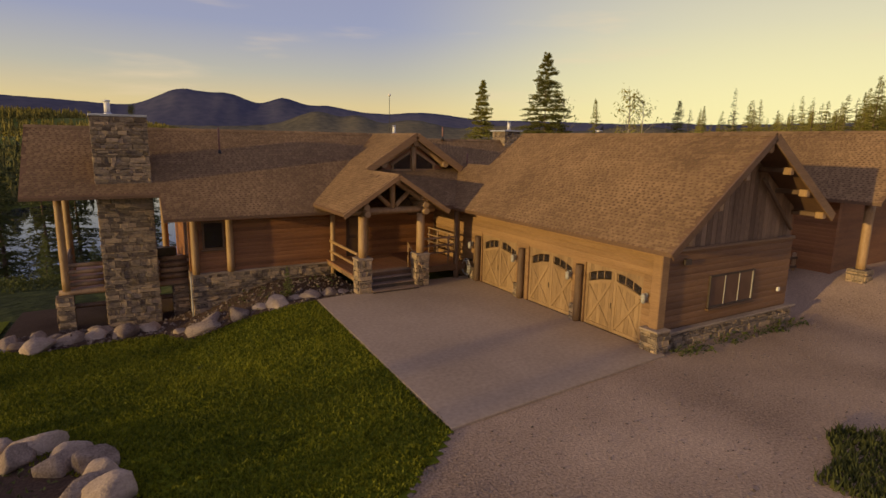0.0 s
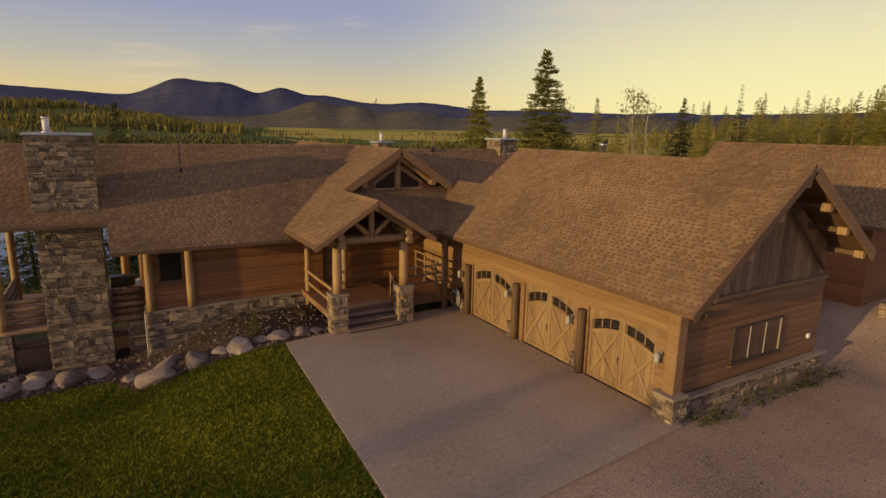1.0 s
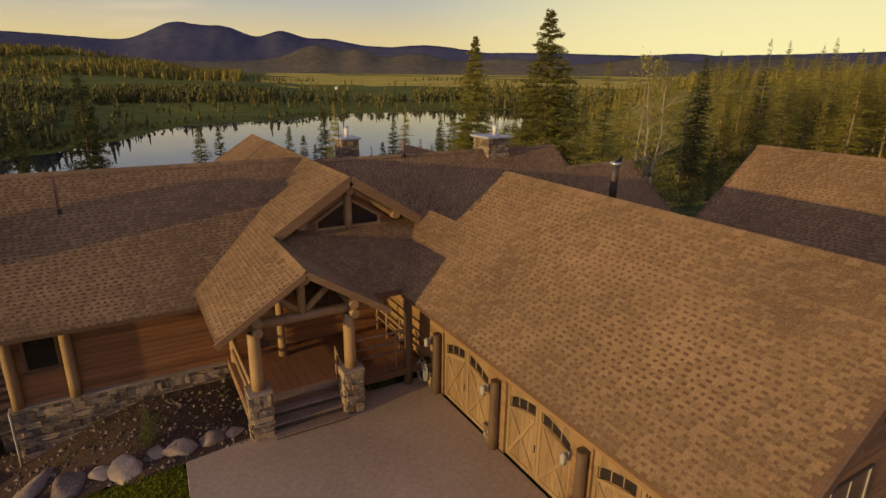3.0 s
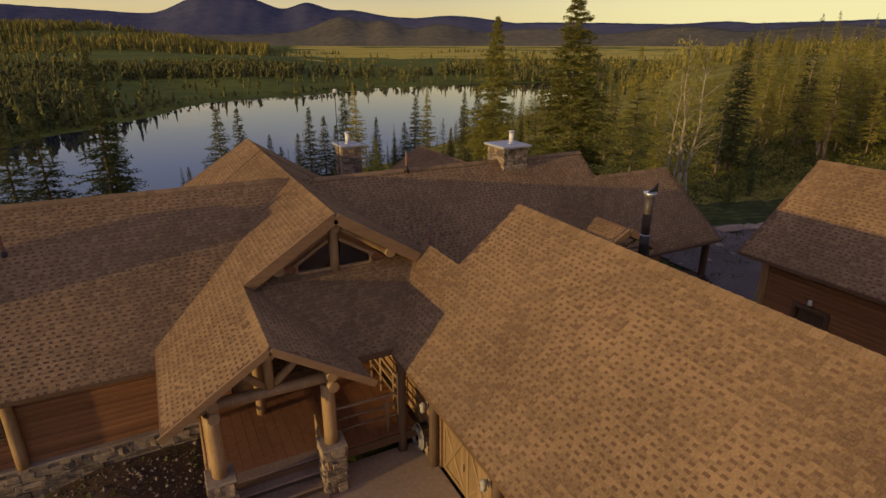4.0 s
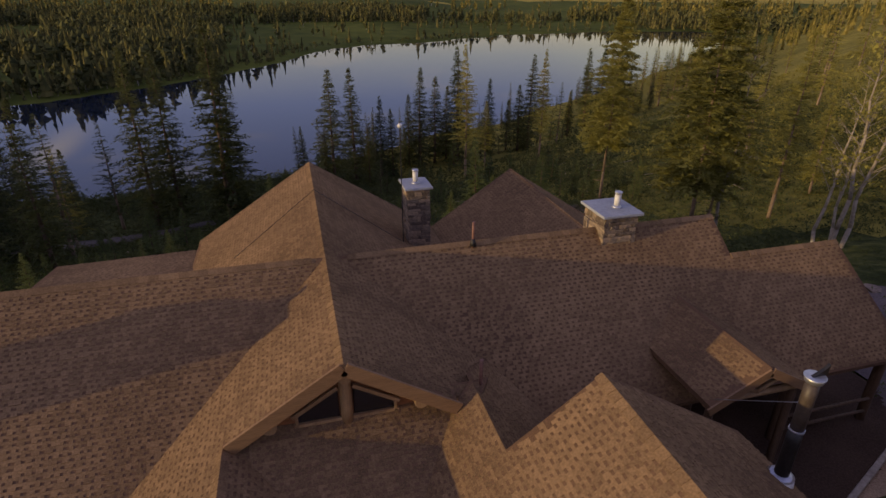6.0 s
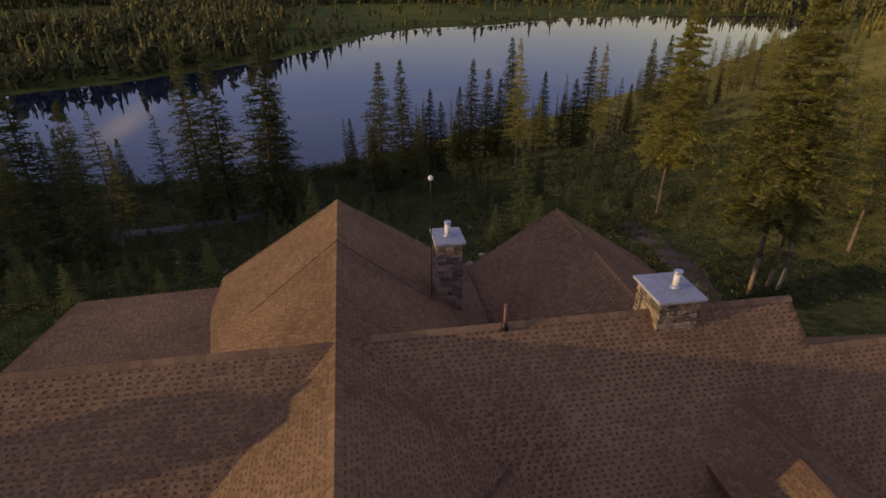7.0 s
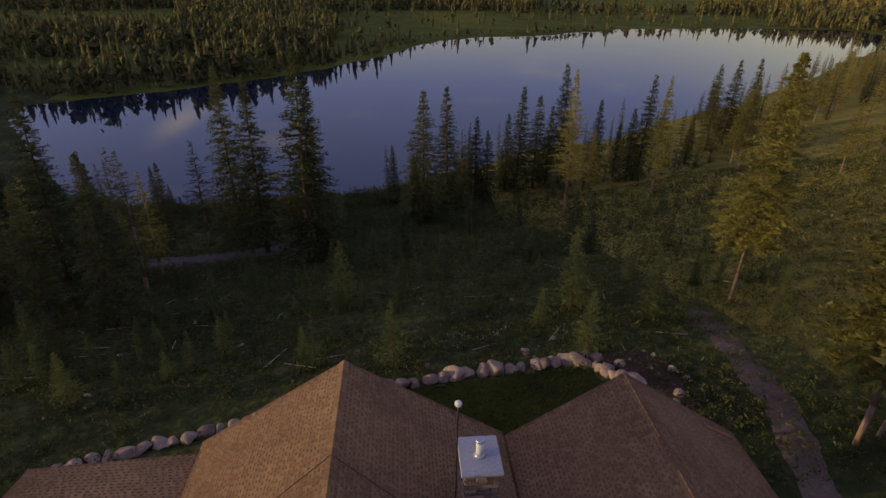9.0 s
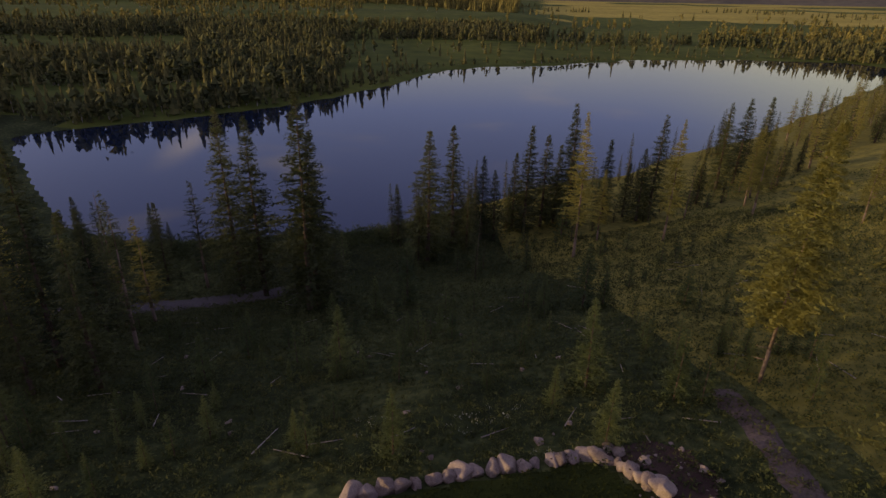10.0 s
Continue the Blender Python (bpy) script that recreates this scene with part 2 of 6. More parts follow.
M_FOREST_PALE = surf("far_broadleaf", (0.052, 0.060, 0.024), (0.215, 0.205, 0.068), 0.01, 0.2, 0.9, 0.0, "island", 0.33, world_space=True, leaf=0.25)
M_BARK = surf("bark", (0.06, 0.042, 0.03), (0.20, 0.14, 0.095), 1.0, 12, 0.95, 0.5, "object", 0.2, stretch=(4, 4, 0.6))
M_PINEBARK = surf("pale_pine_bark", (0.13, 0.09, 0.058), (0.34, 0.25, 0.165), 1.0, 12, 0.95, 0.5, "object", 0.2, stretch=(4, 4, 0.6))
M_FLOWER = surf("flower_heads", (0.32, 0.31, 0.22), (0.62, 0.60, 0.46), 1.0, 6, 0.8, 0.0, "island", 0.3, leaf=0.3)
M_SNAG = surf("bare_grey_wood", (0.22, 0.18, 0.14), (0.50, 0.43, 0.34), 1.0, 8, 0.9, 0.3, "object", 0.2)
# far range: blue of the distance haze mixed into the forest colour
M_MOUNTAIN = surf("haze_blue_mountain", (0.045, 0.050, 0.085), (0.105, 0.10, 0.13), 0.0014, 0.02, 1.0, 0.0, world_space=True)
M_FOOTHILL = surf("foothill_grass", (0.07, 0.066, 0.048), (0.20, 0.165, 0.095), 0.002, 0.03, 1.0, 0.0, world_space=True)
M_WATER = surf("lake_water", (0.006, 0.012, 0.030), (0.012, 0.020, 0.045), 0.02, 0.5, 0.03, 0.04, world_space=True, depth=0.02)
M_METAL = surf("galvanised_metal", (0.42, 0.42, 0.44), (0.68, 0.68, 0.70), 1.2, 14, 0.42, 0.1, metal=0.8)
M_DARKMETAL = surf("black_metal", (0.015, 0.014, 0.013), (0.05, 0.045, 0.042), 1.2, 14, 0.45, 0.1, metal=0.4)
M_CAP = surf("slate_cap", (0.25, 0.26, 0.28), (0.45, 0.46, 0.48), 1.0, 14, 0.6, 0.15)
M_WHITE = surf("white_enamel", (0.65, 0.62, 0.56), (0.82, 0.80, 0.74), 1.0, 10, 0.45, 0.05)
M_RUST = surf("rusty_pipe", (0.13, 0.055, 0.035), (0.28, 0.14, 0.09), 1.5, 14, 0.7, 0.2)
M_BRONZE = surf("bronze_frame", (0.035, 0.025, 0.018), (0.09, 0.065, 0.045), 1.0, 12, 0.5, 0.1)
M_ROAD = surf("dirt_track", (0.08, 0.067, 0.058), (0.18, 0.152, 0.132), 0.15, 4, 0.95, 0.4, world_space=True)
# opaque brown panes: the yard mirrored in the glass, given as colour
M_BROWNPANE = surf("brown_reflection_pane", (0.10, 0.055, 0.034), (0.17, 0.095, 0.058), 0.8, 3, 0.3, 0.0)
M_HOSE = surf("hose_rubber", (0.30, 0.28, 0.24), (0.46, 0.44, 0.38), 2, 10, 0.5, 0.0)
# near-black sheet behind panes, the darkness of the rooms given as colour
M_DARKROOM = surf("unlit_room", (0.012, 0.008, 0.008), (0.026, 0.017, 0.016), 1, 8, 0.95, 0.0)
M_ROOMDARK = surf("room_plaster", (0.08, 0.055, 0.035), (0.14, 0.10, 0.07), 1, 8, 0.9, 0.0)


def glass_material():
    m = bpy.data.materials.new("window_glass")
    m.use_nodes = True
    p = m.node_tree.nodes["Principled BSDF"]
    p.inputs["Base Color"].default_value = (0.26, 0.21, 0.19, 1)
    p.inputs["Roughness"].default_value = 0.02
    p.inputs["Transmission Weight"].default_value = 0.9
    p.inputs["IOR"].default_value = 1.3
    return m


M_GLASS = glass_material()

# ---- mesh helpers ----


def part(name, bm, material, parent=None, label=""):
    """Links a bmesh as one mesh object, under a thing or a part."""
    me = bpy.data.meshes.new(name)
    bm.to_mesh(me)
    bm.free()
    return linked(name, me, material, parent, label)


def linked(name, me, material=None, parent=None, label="", m=None):
    if material and not me.materials:
        me.materials.append(material)
    ob = new(name, me)
    ob.parent = parent
    if m is not None:
        ob.matrix_basis = m
    if label:
        ob["label"] = label
    return ob


def arrays_mesh(name, verts, faces, smooth=False):
    me = bpy.data.meshes.new(name)
    me.from_pydata([tuple(v) for v in np.asarray(verts).tolist()], [], [tuple(f) for f in np.asarray(faces).tolist()] if isinstance(faces, np.ndarray) else faces)
    if smooth:
        me.polygons.foreach_set("use_smooth", [True] * len(me.polygons))
    me.update()
    return me


def empty(name, label="", category="", group="", kind="", at=(0, 0, 0)):
    ob = new(name)
    ob.empty_display_size = 0.2
    ob.location = at
    return tagged(ob, label, category, group, kind)


def add_box(bm, x0, x1, y0, y1, z0, z1, bevel=0.0):
    b = bmesh.ops.create_cube(bm, size=1.0)
    m = Matrix.Translation(((x0 + x1) / 2, (y0 + y1) / 2, (z0 + z1) / 2)) @ Matrix.Diagonal((abs(x1 - x0), abs(y1 - y0), abs(z1 - z0), 1))
    bmesh.ops.transform(bm, matrix=m, verts=b["verts"])
    if bevel:
        edges = list({e for v in b["verts"] for e in v.link_edges})
        bmesh.ops.bevel(bm, geom=edges, offset=bevel, segments=1, affect="EDGES", profile=0.5)


def box(x0, x1, y0, y1, z0, z1, bevel=0.0):
    bm = bmesh.new()
    add_box(bm, x0, x1, y0, y1, z0, z1, bevel)
    return bm


def beam(a, b, w, h, bevel=0.006):
    """A squared timber from a to b, w wide and h deep."""
    a, b = Vector(a), Vector(b)
    bm = box(-w / 2, w / 2, -h / 2, h / 2, 0, (b - a).length, bevel)
    up = Vector((0, 0, 1)) if abs((b - a).normalized().z) < 0.95 else Vector((0, 1, 0))
    z = (b - a).normalized()
    x = up.cross(z).normalized()
    y = z.cross(x)
    m = Matrix((x, y, z)).transposed().to_4x4()
    m.translation = a
    bmesh.ops.transform(bm, matrix=m, verts=bm.verts)
    return bm


def add_log(bm, a, b, r0, r1=None, sides=10, rough=0.03, seed=0, step=0.35):
    """A round, slightly uneven log from a to b."""
    r1 = r0 if r1 is None else r1
    a, b = Vector(a), Vector(b)
    z = (b - a).normalized()
    x = (Vector((0, 1, 0)) if abs(z.y) < 0.9 else Vector((1, 0, 0))).cross(z).normalized()
    y = z.cross(x)
    rng = random.Random(seed + round(a.x * 31 + a.y * 17 + a.z * 7))
    n = max(1 if step > 1 else 2, int((b - a).length / step))
    rings = []
    for i in range(n + 1):
        f = i / n
        r = (r0 + (r1 - r0) * f) * (1 + rng.uniform(-rough, rough))
        c = a + (b - a) * f
        rings.append([bm.verts.new(c + (x * math.cos(t) + y * math.sin(t)) * r * (1 + rng.uniform(-rough, rough) * 0.5)) for t in (2 * math.pi * k / sides for k in range(sides))])
    for p, q in zip(rings, rings[1:]):
        for k in range(sides):
            f = bm.faces.new((p[k], p[(k + 1) % sides], q[(k + 1) % sides], q[k]))
            f.smooth = True
    bm.faces.new(rings[0][::-1])
    bm.faces.new(rings[-1])


def log(a, b, r0, r1=None, sides=10, rough=0.03, seed=0):
    bm = bmesh.new()
    add_log(bm, a, b, r0, r1, sides, rough, seed)
    return bm


def prism(points, axis, lo, hi):
    """A polygon in two axes, pulled along the third: axis 'x' takes (y, z), 'y' takes (x, z), 'z' takes (x, y)."""
    bm = bmesh.new()

    def at(p, d):
        return {"x": (d, p[0], p[1]), "y": (p[0], d, p[1]), "z": (p[0], p[1], d)}[axis]
    lower, upper = [bm.verts.new(at(p, lo)) for p in points], [bm.verts.new(at(p, hi)) for p in points]
    bm.faces.new(lower[::-1])
    bm.faces.new(upper)
    n = len(points)
    for k in range(n):
        bm.faces.new((lower[k], lower[(k + 1) % n], upper[(k + 1) % n], upper[k]))
    bmesh.ops.recalc_face_normals(bm, faces=bm.faces)
    return bm


# ---- the lie of the land ----
LAKE = -20.4
NEAR = np.array([(-100, 196), (-75, 159), (-47, 123), (-32, 116), (-15, 117), (0, 120), (11, 122), (26, 131), (45, 146), (66, 154), (95, 176), (139, 206), (241, 298)], float)
FAR = np.array([(330, 372), (346, 412), (325, 432), (259, 446), (165, 425), (117, 396), (60, 379), (38, 366), (20, 333), (8, 304), (-14, 268), (-36, 240), (-63, 218), (-87, 204)], float)
SHORE = np.vstack((NEAR, FAR))


def smooth(v, lo, hi):
    f = np.clip((v - lo) / (hi - lo), 0, 1)
    return f * f * (3 - 2 * f)


def waves(x, y, k, seed):
    """A cheap smooth noise made of sines."""
    r = np.random.RandomState(seed)
    total = 0
    for _ in range(7):
        a, p, f = r.uniform(0, 6.28), r.uniform(0, 6.28), k * r.uniform(0.6, 2.2)
        total = total + np.sin((x * np.cos(a) + y * np.sin(a)) * f + p)
    return total / 7


def lake_distance(x, y):
    """Metres to the shore, negative on the water."""
    best = np.full(np.shape(x), 1e9)
    inside = np.zeros(np.shape(x), bool)
    for (ax, ay), (bx, by) in zip(SHORE, np.roll(SHORE, -1, 0)):
        dx, dy = bx - ax, by - ay
        f = np.clip(((x - ax) * dx + (y - ay) * dy) / (dx * dx + dy * dy), 0, 1)
        best = np.minimum(best, np.hypot(x - ax - f * dx, y - ay - f * dy))
        if by != ay:
            inside ^= ((ay > y) != (by > y)) & (x < (bx - ax) * (y - ay) / (by - ay) + ax)
    return np.where(inside, -best, best)


def land(x, y):
    x, y = np.asarray(x, float), np.asarray(y, float)
    d = lake_distance(x, y) + 2.0 * waves(x, y, 0.12, 5)
    south = 1 - smooth(y - np.interp(x, NEAR[:, 0], NEAR[:, 1]), 0, 30)
    rise = np.interp(d, [-30, -6, 0, 8, 20, 30, 40, 50, 65, 76, 86, 96, 110, 128], [-3, -1.2, 0.1, 0.7, 1.2, 3.0, 6.2, 9.6, 14.6, 17.3, 18.3, 19.2, 20.1, 20.4])
    rise = rise + 0.35 * waves(x, y, 0.22, 8) * smooth(d, 25, 60) + smooth(x, 42, 175) * 6.5 * smooth(d, 25, 110)
    r = np.hypot(x, y)
    north = np.interp(d, [-30, -6, 0, 6, 40], [-3, -1.2, 0.1, 0.6, 1.4]) + smooth(r, 400, 1500) * 10 + smooth(r, 1200, 3600) * 26 + 1.2 * waves(x, y, 0.02, 3) * smooth(d, 20, 120)
    az = np.degrees(np.arctan2(x, y))
    north = north + 52 * np.exp(-((r - 1750) / 420) ** 2) * (1 - smooth(az, -2, 9)) + 13 * np.exp(-((r - 850) / 260) ** 2) * (1 - smooth(az, 9, 19))
    h = LAKE + south * rise + (1 - south) * north
    # the levelled ground about the house
    bench = smooth(x, 1.5, 6.6) * (1 - smooth(y, 27, 40)) * (1 - smooth(x, 60, 110))
    bench = np.maximum(bench, smooth(x, -16, 3) * (1 - smooth(y, 8, 19)) * (1 - smooth(x, 60, 110)))
    bank = 0.9 * smooth(x, 21.5, 27) * (1 - smooth(y, 12.5, 17)) * (1 - smooth(x, 60, 110))
    return h * (1 - bench) + bank * bench


def land_at(x, y):
    return float(land(x, y))


def graded(lo, hi, step, far, ratio=1.09):
    """Grid lines: even between lo and hi, then wider and wider out to far."""
    mid_ = list(np.arange(lo, hi + step / 2, step))
    up, s = [mid_[-1]], step
    while up[-1] < far:
        s *= ratio
        up.append(up[-1] + s)
    down, s = [mid_[0]], step
    while down[-1] > -far:
        s *= ratio
        down.append(down[-1] - s)
    return np.array(down[1:][::-1] + mid_ + up[1:])


def sheet(name, xs, ys, material, lift=0.0, keep=None, kind="structure", label="", category=""):
    gx, gy = np.meshgrid(xs, ys)
    gz = land(gx, gy) + lift
    n, m_ = len(xs), len(ys)
    verts = np.stack((gx, gy, gz), -1).reshape(-1, 3)
    i = (np.arange(m_ - 1)[:, None] * n + np.arange(n - 1)).ravel()
    faces = np.stack((i, i + 1, i + n + 1, i + n), -1)
    if keep is not None:
        c = verts[faces].mean(1)
        faces = faces[keep(c[:, 0], c[:, 1])]
    me = arrays_mesh(name, verts, faces, True)
    bm = bmesh.new()
    bm.from_mesh(me)
    bmesh.ops.delete(bm, geom=[v for v in bm.verts if not v.link_faces], context="VERTS")
    bm.to_mesh(me)
    bm.free()
    return tagged(linked(name, me, material), label, category, "", kind)


# ---- ground, lake, mountains ----
gxs, gys = graded(-45, 75, 1.5, 4700), graded(-15, 150, 1.5, 4700)
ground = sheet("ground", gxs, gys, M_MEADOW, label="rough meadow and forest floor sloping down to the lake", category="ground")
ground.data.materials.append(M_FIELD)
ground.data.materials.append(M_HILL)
ground.data.materials.append(M_HAY)
cent = np.zeros(len(ground.data.polygons) * 3)
ground.data.polygons.foreach_get("center", cent)
cent = cent.reshape(-1, 3)
north_side = (cent[:, 1] > np.interp(cent[:, 0], NEAR[:, 0], NEAR[:, 1]) + 25).astype(np.int32)
# faces east of this wavering line take the sun-brightened grass colour
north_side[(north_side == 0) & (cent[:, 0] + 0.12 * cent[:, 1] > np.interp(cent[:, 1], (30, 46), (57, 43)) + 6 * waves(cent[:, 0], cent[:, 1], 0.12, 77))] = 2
far_az, far_r = np.degrees(np.arctan2(cent[:, 0], cent[:, 1])), np.hypot(cent[:, 0], cent[:, 1])
north_side[(north_side == 1) & (far_az > 13) & (far_r > 960 + 120 * waves(cent[:, 0], cent[:, 1], 0.012, 17)) & (waves(cent[:, 0], cent[:, 1], 0.006, 19) > -0.25)] = 3
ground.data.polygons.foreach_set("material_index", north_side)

bm = bmesh.new()
bmesh.ops.create_grid(bm, x_segments=24, y_segments=24, size=1)
bmesh.ops.transform(bm, matrix=Matrix.Translation((130, 275, LAKE)) @ Matrix.Diagonal((270, 215, 1, 1)), verts=bm.verts)
tagged(part("water", bm, M_WATER), "calm dark blue lake mirroring the evening sky", "lake", kind="structure")


def mountains(name, radius, peaks, base, seed, material):
    """A far range: slopes rising to a ridge whose height follows broad peaks by direction, with spurs and hollows."""
    azs = np.linspace(-75, 150, 760)
    el = np.full(azs.shape, base)
    for c, h, w in peaks:
        el = np.maximum(el, base + (h - base) / (1 + np.abs((azs - c) / w) ** 2.4))
    el = np.convolve(np.pad(el, 3, "edge"), np.ones(7) / 7, "valid")
    el = el + 0.05 * waves(azs, azs * 0, 2.2, seed) + 0.02 * waves(azs, azs * 0, 9.0, seed + 1)
    top = 9 + radius * np.tan(np.radians(el))
    rows = []
    for g in (0.0, 0.06, 0.14, 0.24, 0.36, 0.5, 0.64, 0.78, 0.9, 1.0):
        spur = waves(azs, azs * 0 + g * 3, 0.9, seed + 2) * 0.012 * np.sin(g * 3.14) + waves(azs, azs * 0 + g * 5, 2.5, seed + 4) * 0.005 * np.sin(g * 3.14)
        rr = radius * (0.80 + 0.20 * g + spur)
        z = top * g ** 1.25 + (1 - g) * (-5)
        rows.append(np.stack((rr * np.sin(np.radians(azs)), rr * np.cos(np.radians(azs)), z), -1))
    rows.append(rows[-1] * (1.06, 1.06, 0) + (0, 0, -60))
    verts = np.concatenate(rows)
    n = len(azs)
    i = (np.arange(len(rows) - 1)[:, None] * n + np.arange(n - 1)).ravel()
    faces = np.stack((i, i + 1, i + n + 1, i + n), -1)
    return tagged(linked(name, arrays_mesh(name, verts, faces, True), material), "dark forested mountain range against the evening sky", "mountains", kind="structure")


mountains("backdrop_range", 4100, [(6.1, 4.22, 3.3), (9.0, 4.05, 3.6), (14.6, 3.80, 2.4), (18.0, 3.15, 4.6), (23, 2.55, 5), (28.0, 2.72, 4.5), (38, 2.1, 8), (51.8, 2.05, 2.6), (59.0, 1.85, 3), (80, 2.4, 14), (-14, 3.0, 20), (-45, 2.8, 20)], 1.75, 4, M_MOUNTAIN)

mountains("backdrop_hills", 3300, [(17.8, 2.62, 2.6), (21.5, 2.35, 2.2), (27, 2.0, 3), (36, 1.6, 4), (49, 1.7, 4), (60, 1.7, 5)], 0.9, 14, M_FOOTHILL)


def inside(poly, x, y):
    ok = np.zeros(np.shape(x), bool)
    for (ax, ay), (bx, by) in zip(poly, poly[1:] + poly[:1]):
        if by != ay:
            ok ^= ((ay > y) != (by > y)) & (x < (bx - ax) * (y - ay) / (by - ay) + ax)
    return ok


# the mown lawn before the house, the gravel yard, the concrete apron
LAWN = [(6.66, 19.75), (6.2, 9.3), (4.3, 7.6), (1.5, 6.6), (0.6, 9.8), (-1.6, 12.7), (-9, 15), (-22, 18), (-22, 30), (-3.6, 28), (-3.5, 23.0), (-2.2, 21.9), (0.5, 22.3), (1.6, 22.2), (2.4, 20.6), (4.2, 20.3), (5.2, 19.9)]
sheet("lawn", np.arange(-23, 8, 0.2), np.arange(5, 31, 0.2), M_LAWN, 0.08, lambda x, y: inside(LAWN, x, y), label="mown green lawn with long evening shadows", category="lawn")
BED = [(6.7, 19.7), (5.2, 19.9), (4.2, 20.3), (2.4, 20.6), (1.6, 22.2), (0.5, 22.3), (-2.2, 21.9), (-3.5, 23.0), (-3.6, 30), (8.6, 30), (8.6, 19.9)]
sheet("planting_bed", np.arange(-5, 9, 0.4), np.arange(18.5, 30, 0.4), M_SOIL, 0.10, lambda x, y: inside(BED, x, y), label="bare dark soil of the planting bed", category="soil")
YARD = [(5.9, 9.9), (13.9, 10.4), (13.9, 21.5), (22, 22.6), (31, 23.2), (34, 20.5), (60, 14), (60, -40), (-6, -40), (-2, -2), (3.9, 7.4)]
sheet("gravel_yard", np.arange(-6, 61, 0.35), np.arange(-40, 35, 0.35), M_GRAVEL, 0.06, lambda x, y: inside(YARD, x + 0.4 * waves(x, y, 1.2, 63), y + 0.4 * waves(x, y, 1.2, 64)), label="brown gravel yard strewn with loose stones", category="gravel")
bm = prism([(6.18, 9.3), (13.68, 9.98), (13.68, 20.6), (8.3, 20.6), (8.3, 19.98), (6.66, 19.75)], "z", -0.25, 0.125)
bmesh.ops.bevel(bm, geom=[e for e in bm.edges], offset=0.015, segments=1, affect="EDGES")
tagged(part("driveway", bm, M_CONCRETE), "pale concrete driveway apron with a worn edge", "driveway", kind="structure")
YARDBED = [(20.6, 20.8), (25.4, 21.25), (29.4, 22.9), (30.4, 24.6), (30.2, 27), (31.2, 30), (29.8, 31.5), (29.2, 27), (21.4, 26), (20.6, 23.5)]
sheet("yard_bed", np.arange(20, 41, 0.15), np.arange(20, 34, 0.15), M_SOIL, 0.10, lambda x, y: inside(YARDBED, x + 0.9 * waves(x, y, 1.5, 61) * (x > 30), y + 0.9 * waves(x, y, 1.5, 62) * (x > 30)), label="dark bare soil between porch and yard timber", category="soil")
SIDEGRASS = [(20.6, 14.5), (20.6, 20.8), (25.4, 21.25), (26.9, 21.3), (26.9, 19.6), (25.8, 18.2), (25.6, 14.5)]
sheet("side_grass", np.arange(20, 28, 0.2), np.arange(14, 22, 0.2), M_MEADOW, 0.10, lambda x, y: inside(SIDEGRASS, x + 0.2 * waves(x, y, 1.5, 67), y), label="shady grass strip between garage and outbuilding", category="grass")
SIDEYARD = [(25.4, 14.5), (26.6, 19.6), (26.9, 21.6), (29.4, 22.9), (30.6, 25), (31.2, 28.2), (33.5, 30.6), (38, 31), (42, 28.6), (45, 24), (46, 14.5)]
sheet("side_yard", np.arange(24, 48, 0.2), np.arange(14, 32, 0.2), M_YARD, 0.085, lambda x, y: inside(SIDEYARD, x + 0.5 * waves(x, y, 1.2, 68), y + 0.5 * waves(x, y, 1.2, 69)), label="grey compacted gravel behind the outbuilding", category="gravel")
RINGBED = [(-3.3, 14.0), (-1, 12.9), (-0.2, 11.7), (0.2, 10), (0.1, 8), (-4, 7), (-6, 10), (-5, 13.5)]
sheet("ring_bed", np.arange(-6, 1, 0.2), np.arange(6, 15, 0.2), M_SOIL, 0.10, lambda x, y: inside(RINGBED, x, y), label="stony soil inside the boulder ring", category="soil")
REARLAWN = [(12.0, 37), (11.8, 45.5), (14.1, 46.0), (16.5, 46.7), (19, 47.0), (21.6, 47.4), (23.2, 47.7), (24.2, 47.0), (25.0, 45.9), (25.6, 44.6), (25.6, 37)]
sheet("rear_lawn", np.arange(11, 27, 0.4), np.arange(36, 49, 0.4), M_REARGRASS, 0.06, lambda x, y: inside(REARLAWN, x, y), label="small lawn inside the boulder wall, its green darkened for shade", category="lawn")


def ribbon(name, pts, width, material, lift, label, category):
    """A strip of ground along a line, with wavering edges."""
    P = np.array(pts, float)
    t = np.linspace(0, len(P) - 1, 120)
    c = np.stack([np.interp(t, range(len(P)), P[:, k]) for k in (0, 1)], -1)
    for _ in range(6):
        c[1:-1] = (c[:-2] + c[1:-1] * 2 + c[2:]) / 4
    d = np.gradient(c, axis=0)
    nrm = np.stack((-d[:, 1], d[:, 0]), -1) / np.linalg.norm(d, axis=1)[:, None]
    rows = []
    for f in (-1, -0.5, 0, 0.5, 1):
        w = f * width / 2 * (1 + 0.45 * waves(c[:, 0], c[:, 1], 1.3, 7 + int(f > 0)) + 0.2 * waves(c[:, 0], c[:, 1], 4.0, 9 + int(f > 0)))
        p_ = c + nrm * w[:, None]
        rows.append(np.column_stack((p_, land(p_[:, 0], p_[:, 1]) + (lift if abs(f) < 1 else -0.03))))
    n = len(c)
    i = (np.arange(4)[:, None] * n + np.arange(n - 1)).ravel()
    me = arrays_mesh(name, np.concatenate(rows), np.stack((i, i + 1, i + n + 1, i + n), -1), True)
    return tagged(linked(name, me, material), label, category, kind="structure")


TRACK = [(-60, 85), (-22, 89.5), (-7, 93), (-1, 95)]
ribbon("dirt_track", TRACK, 4.6, M_ROAD, 0.12, "pale dirt track above the lake shore", "track")
PATHWAY = [(29.3, 33.5), (33.0, 43), (33.5, 48), (34.4, 54.5)]
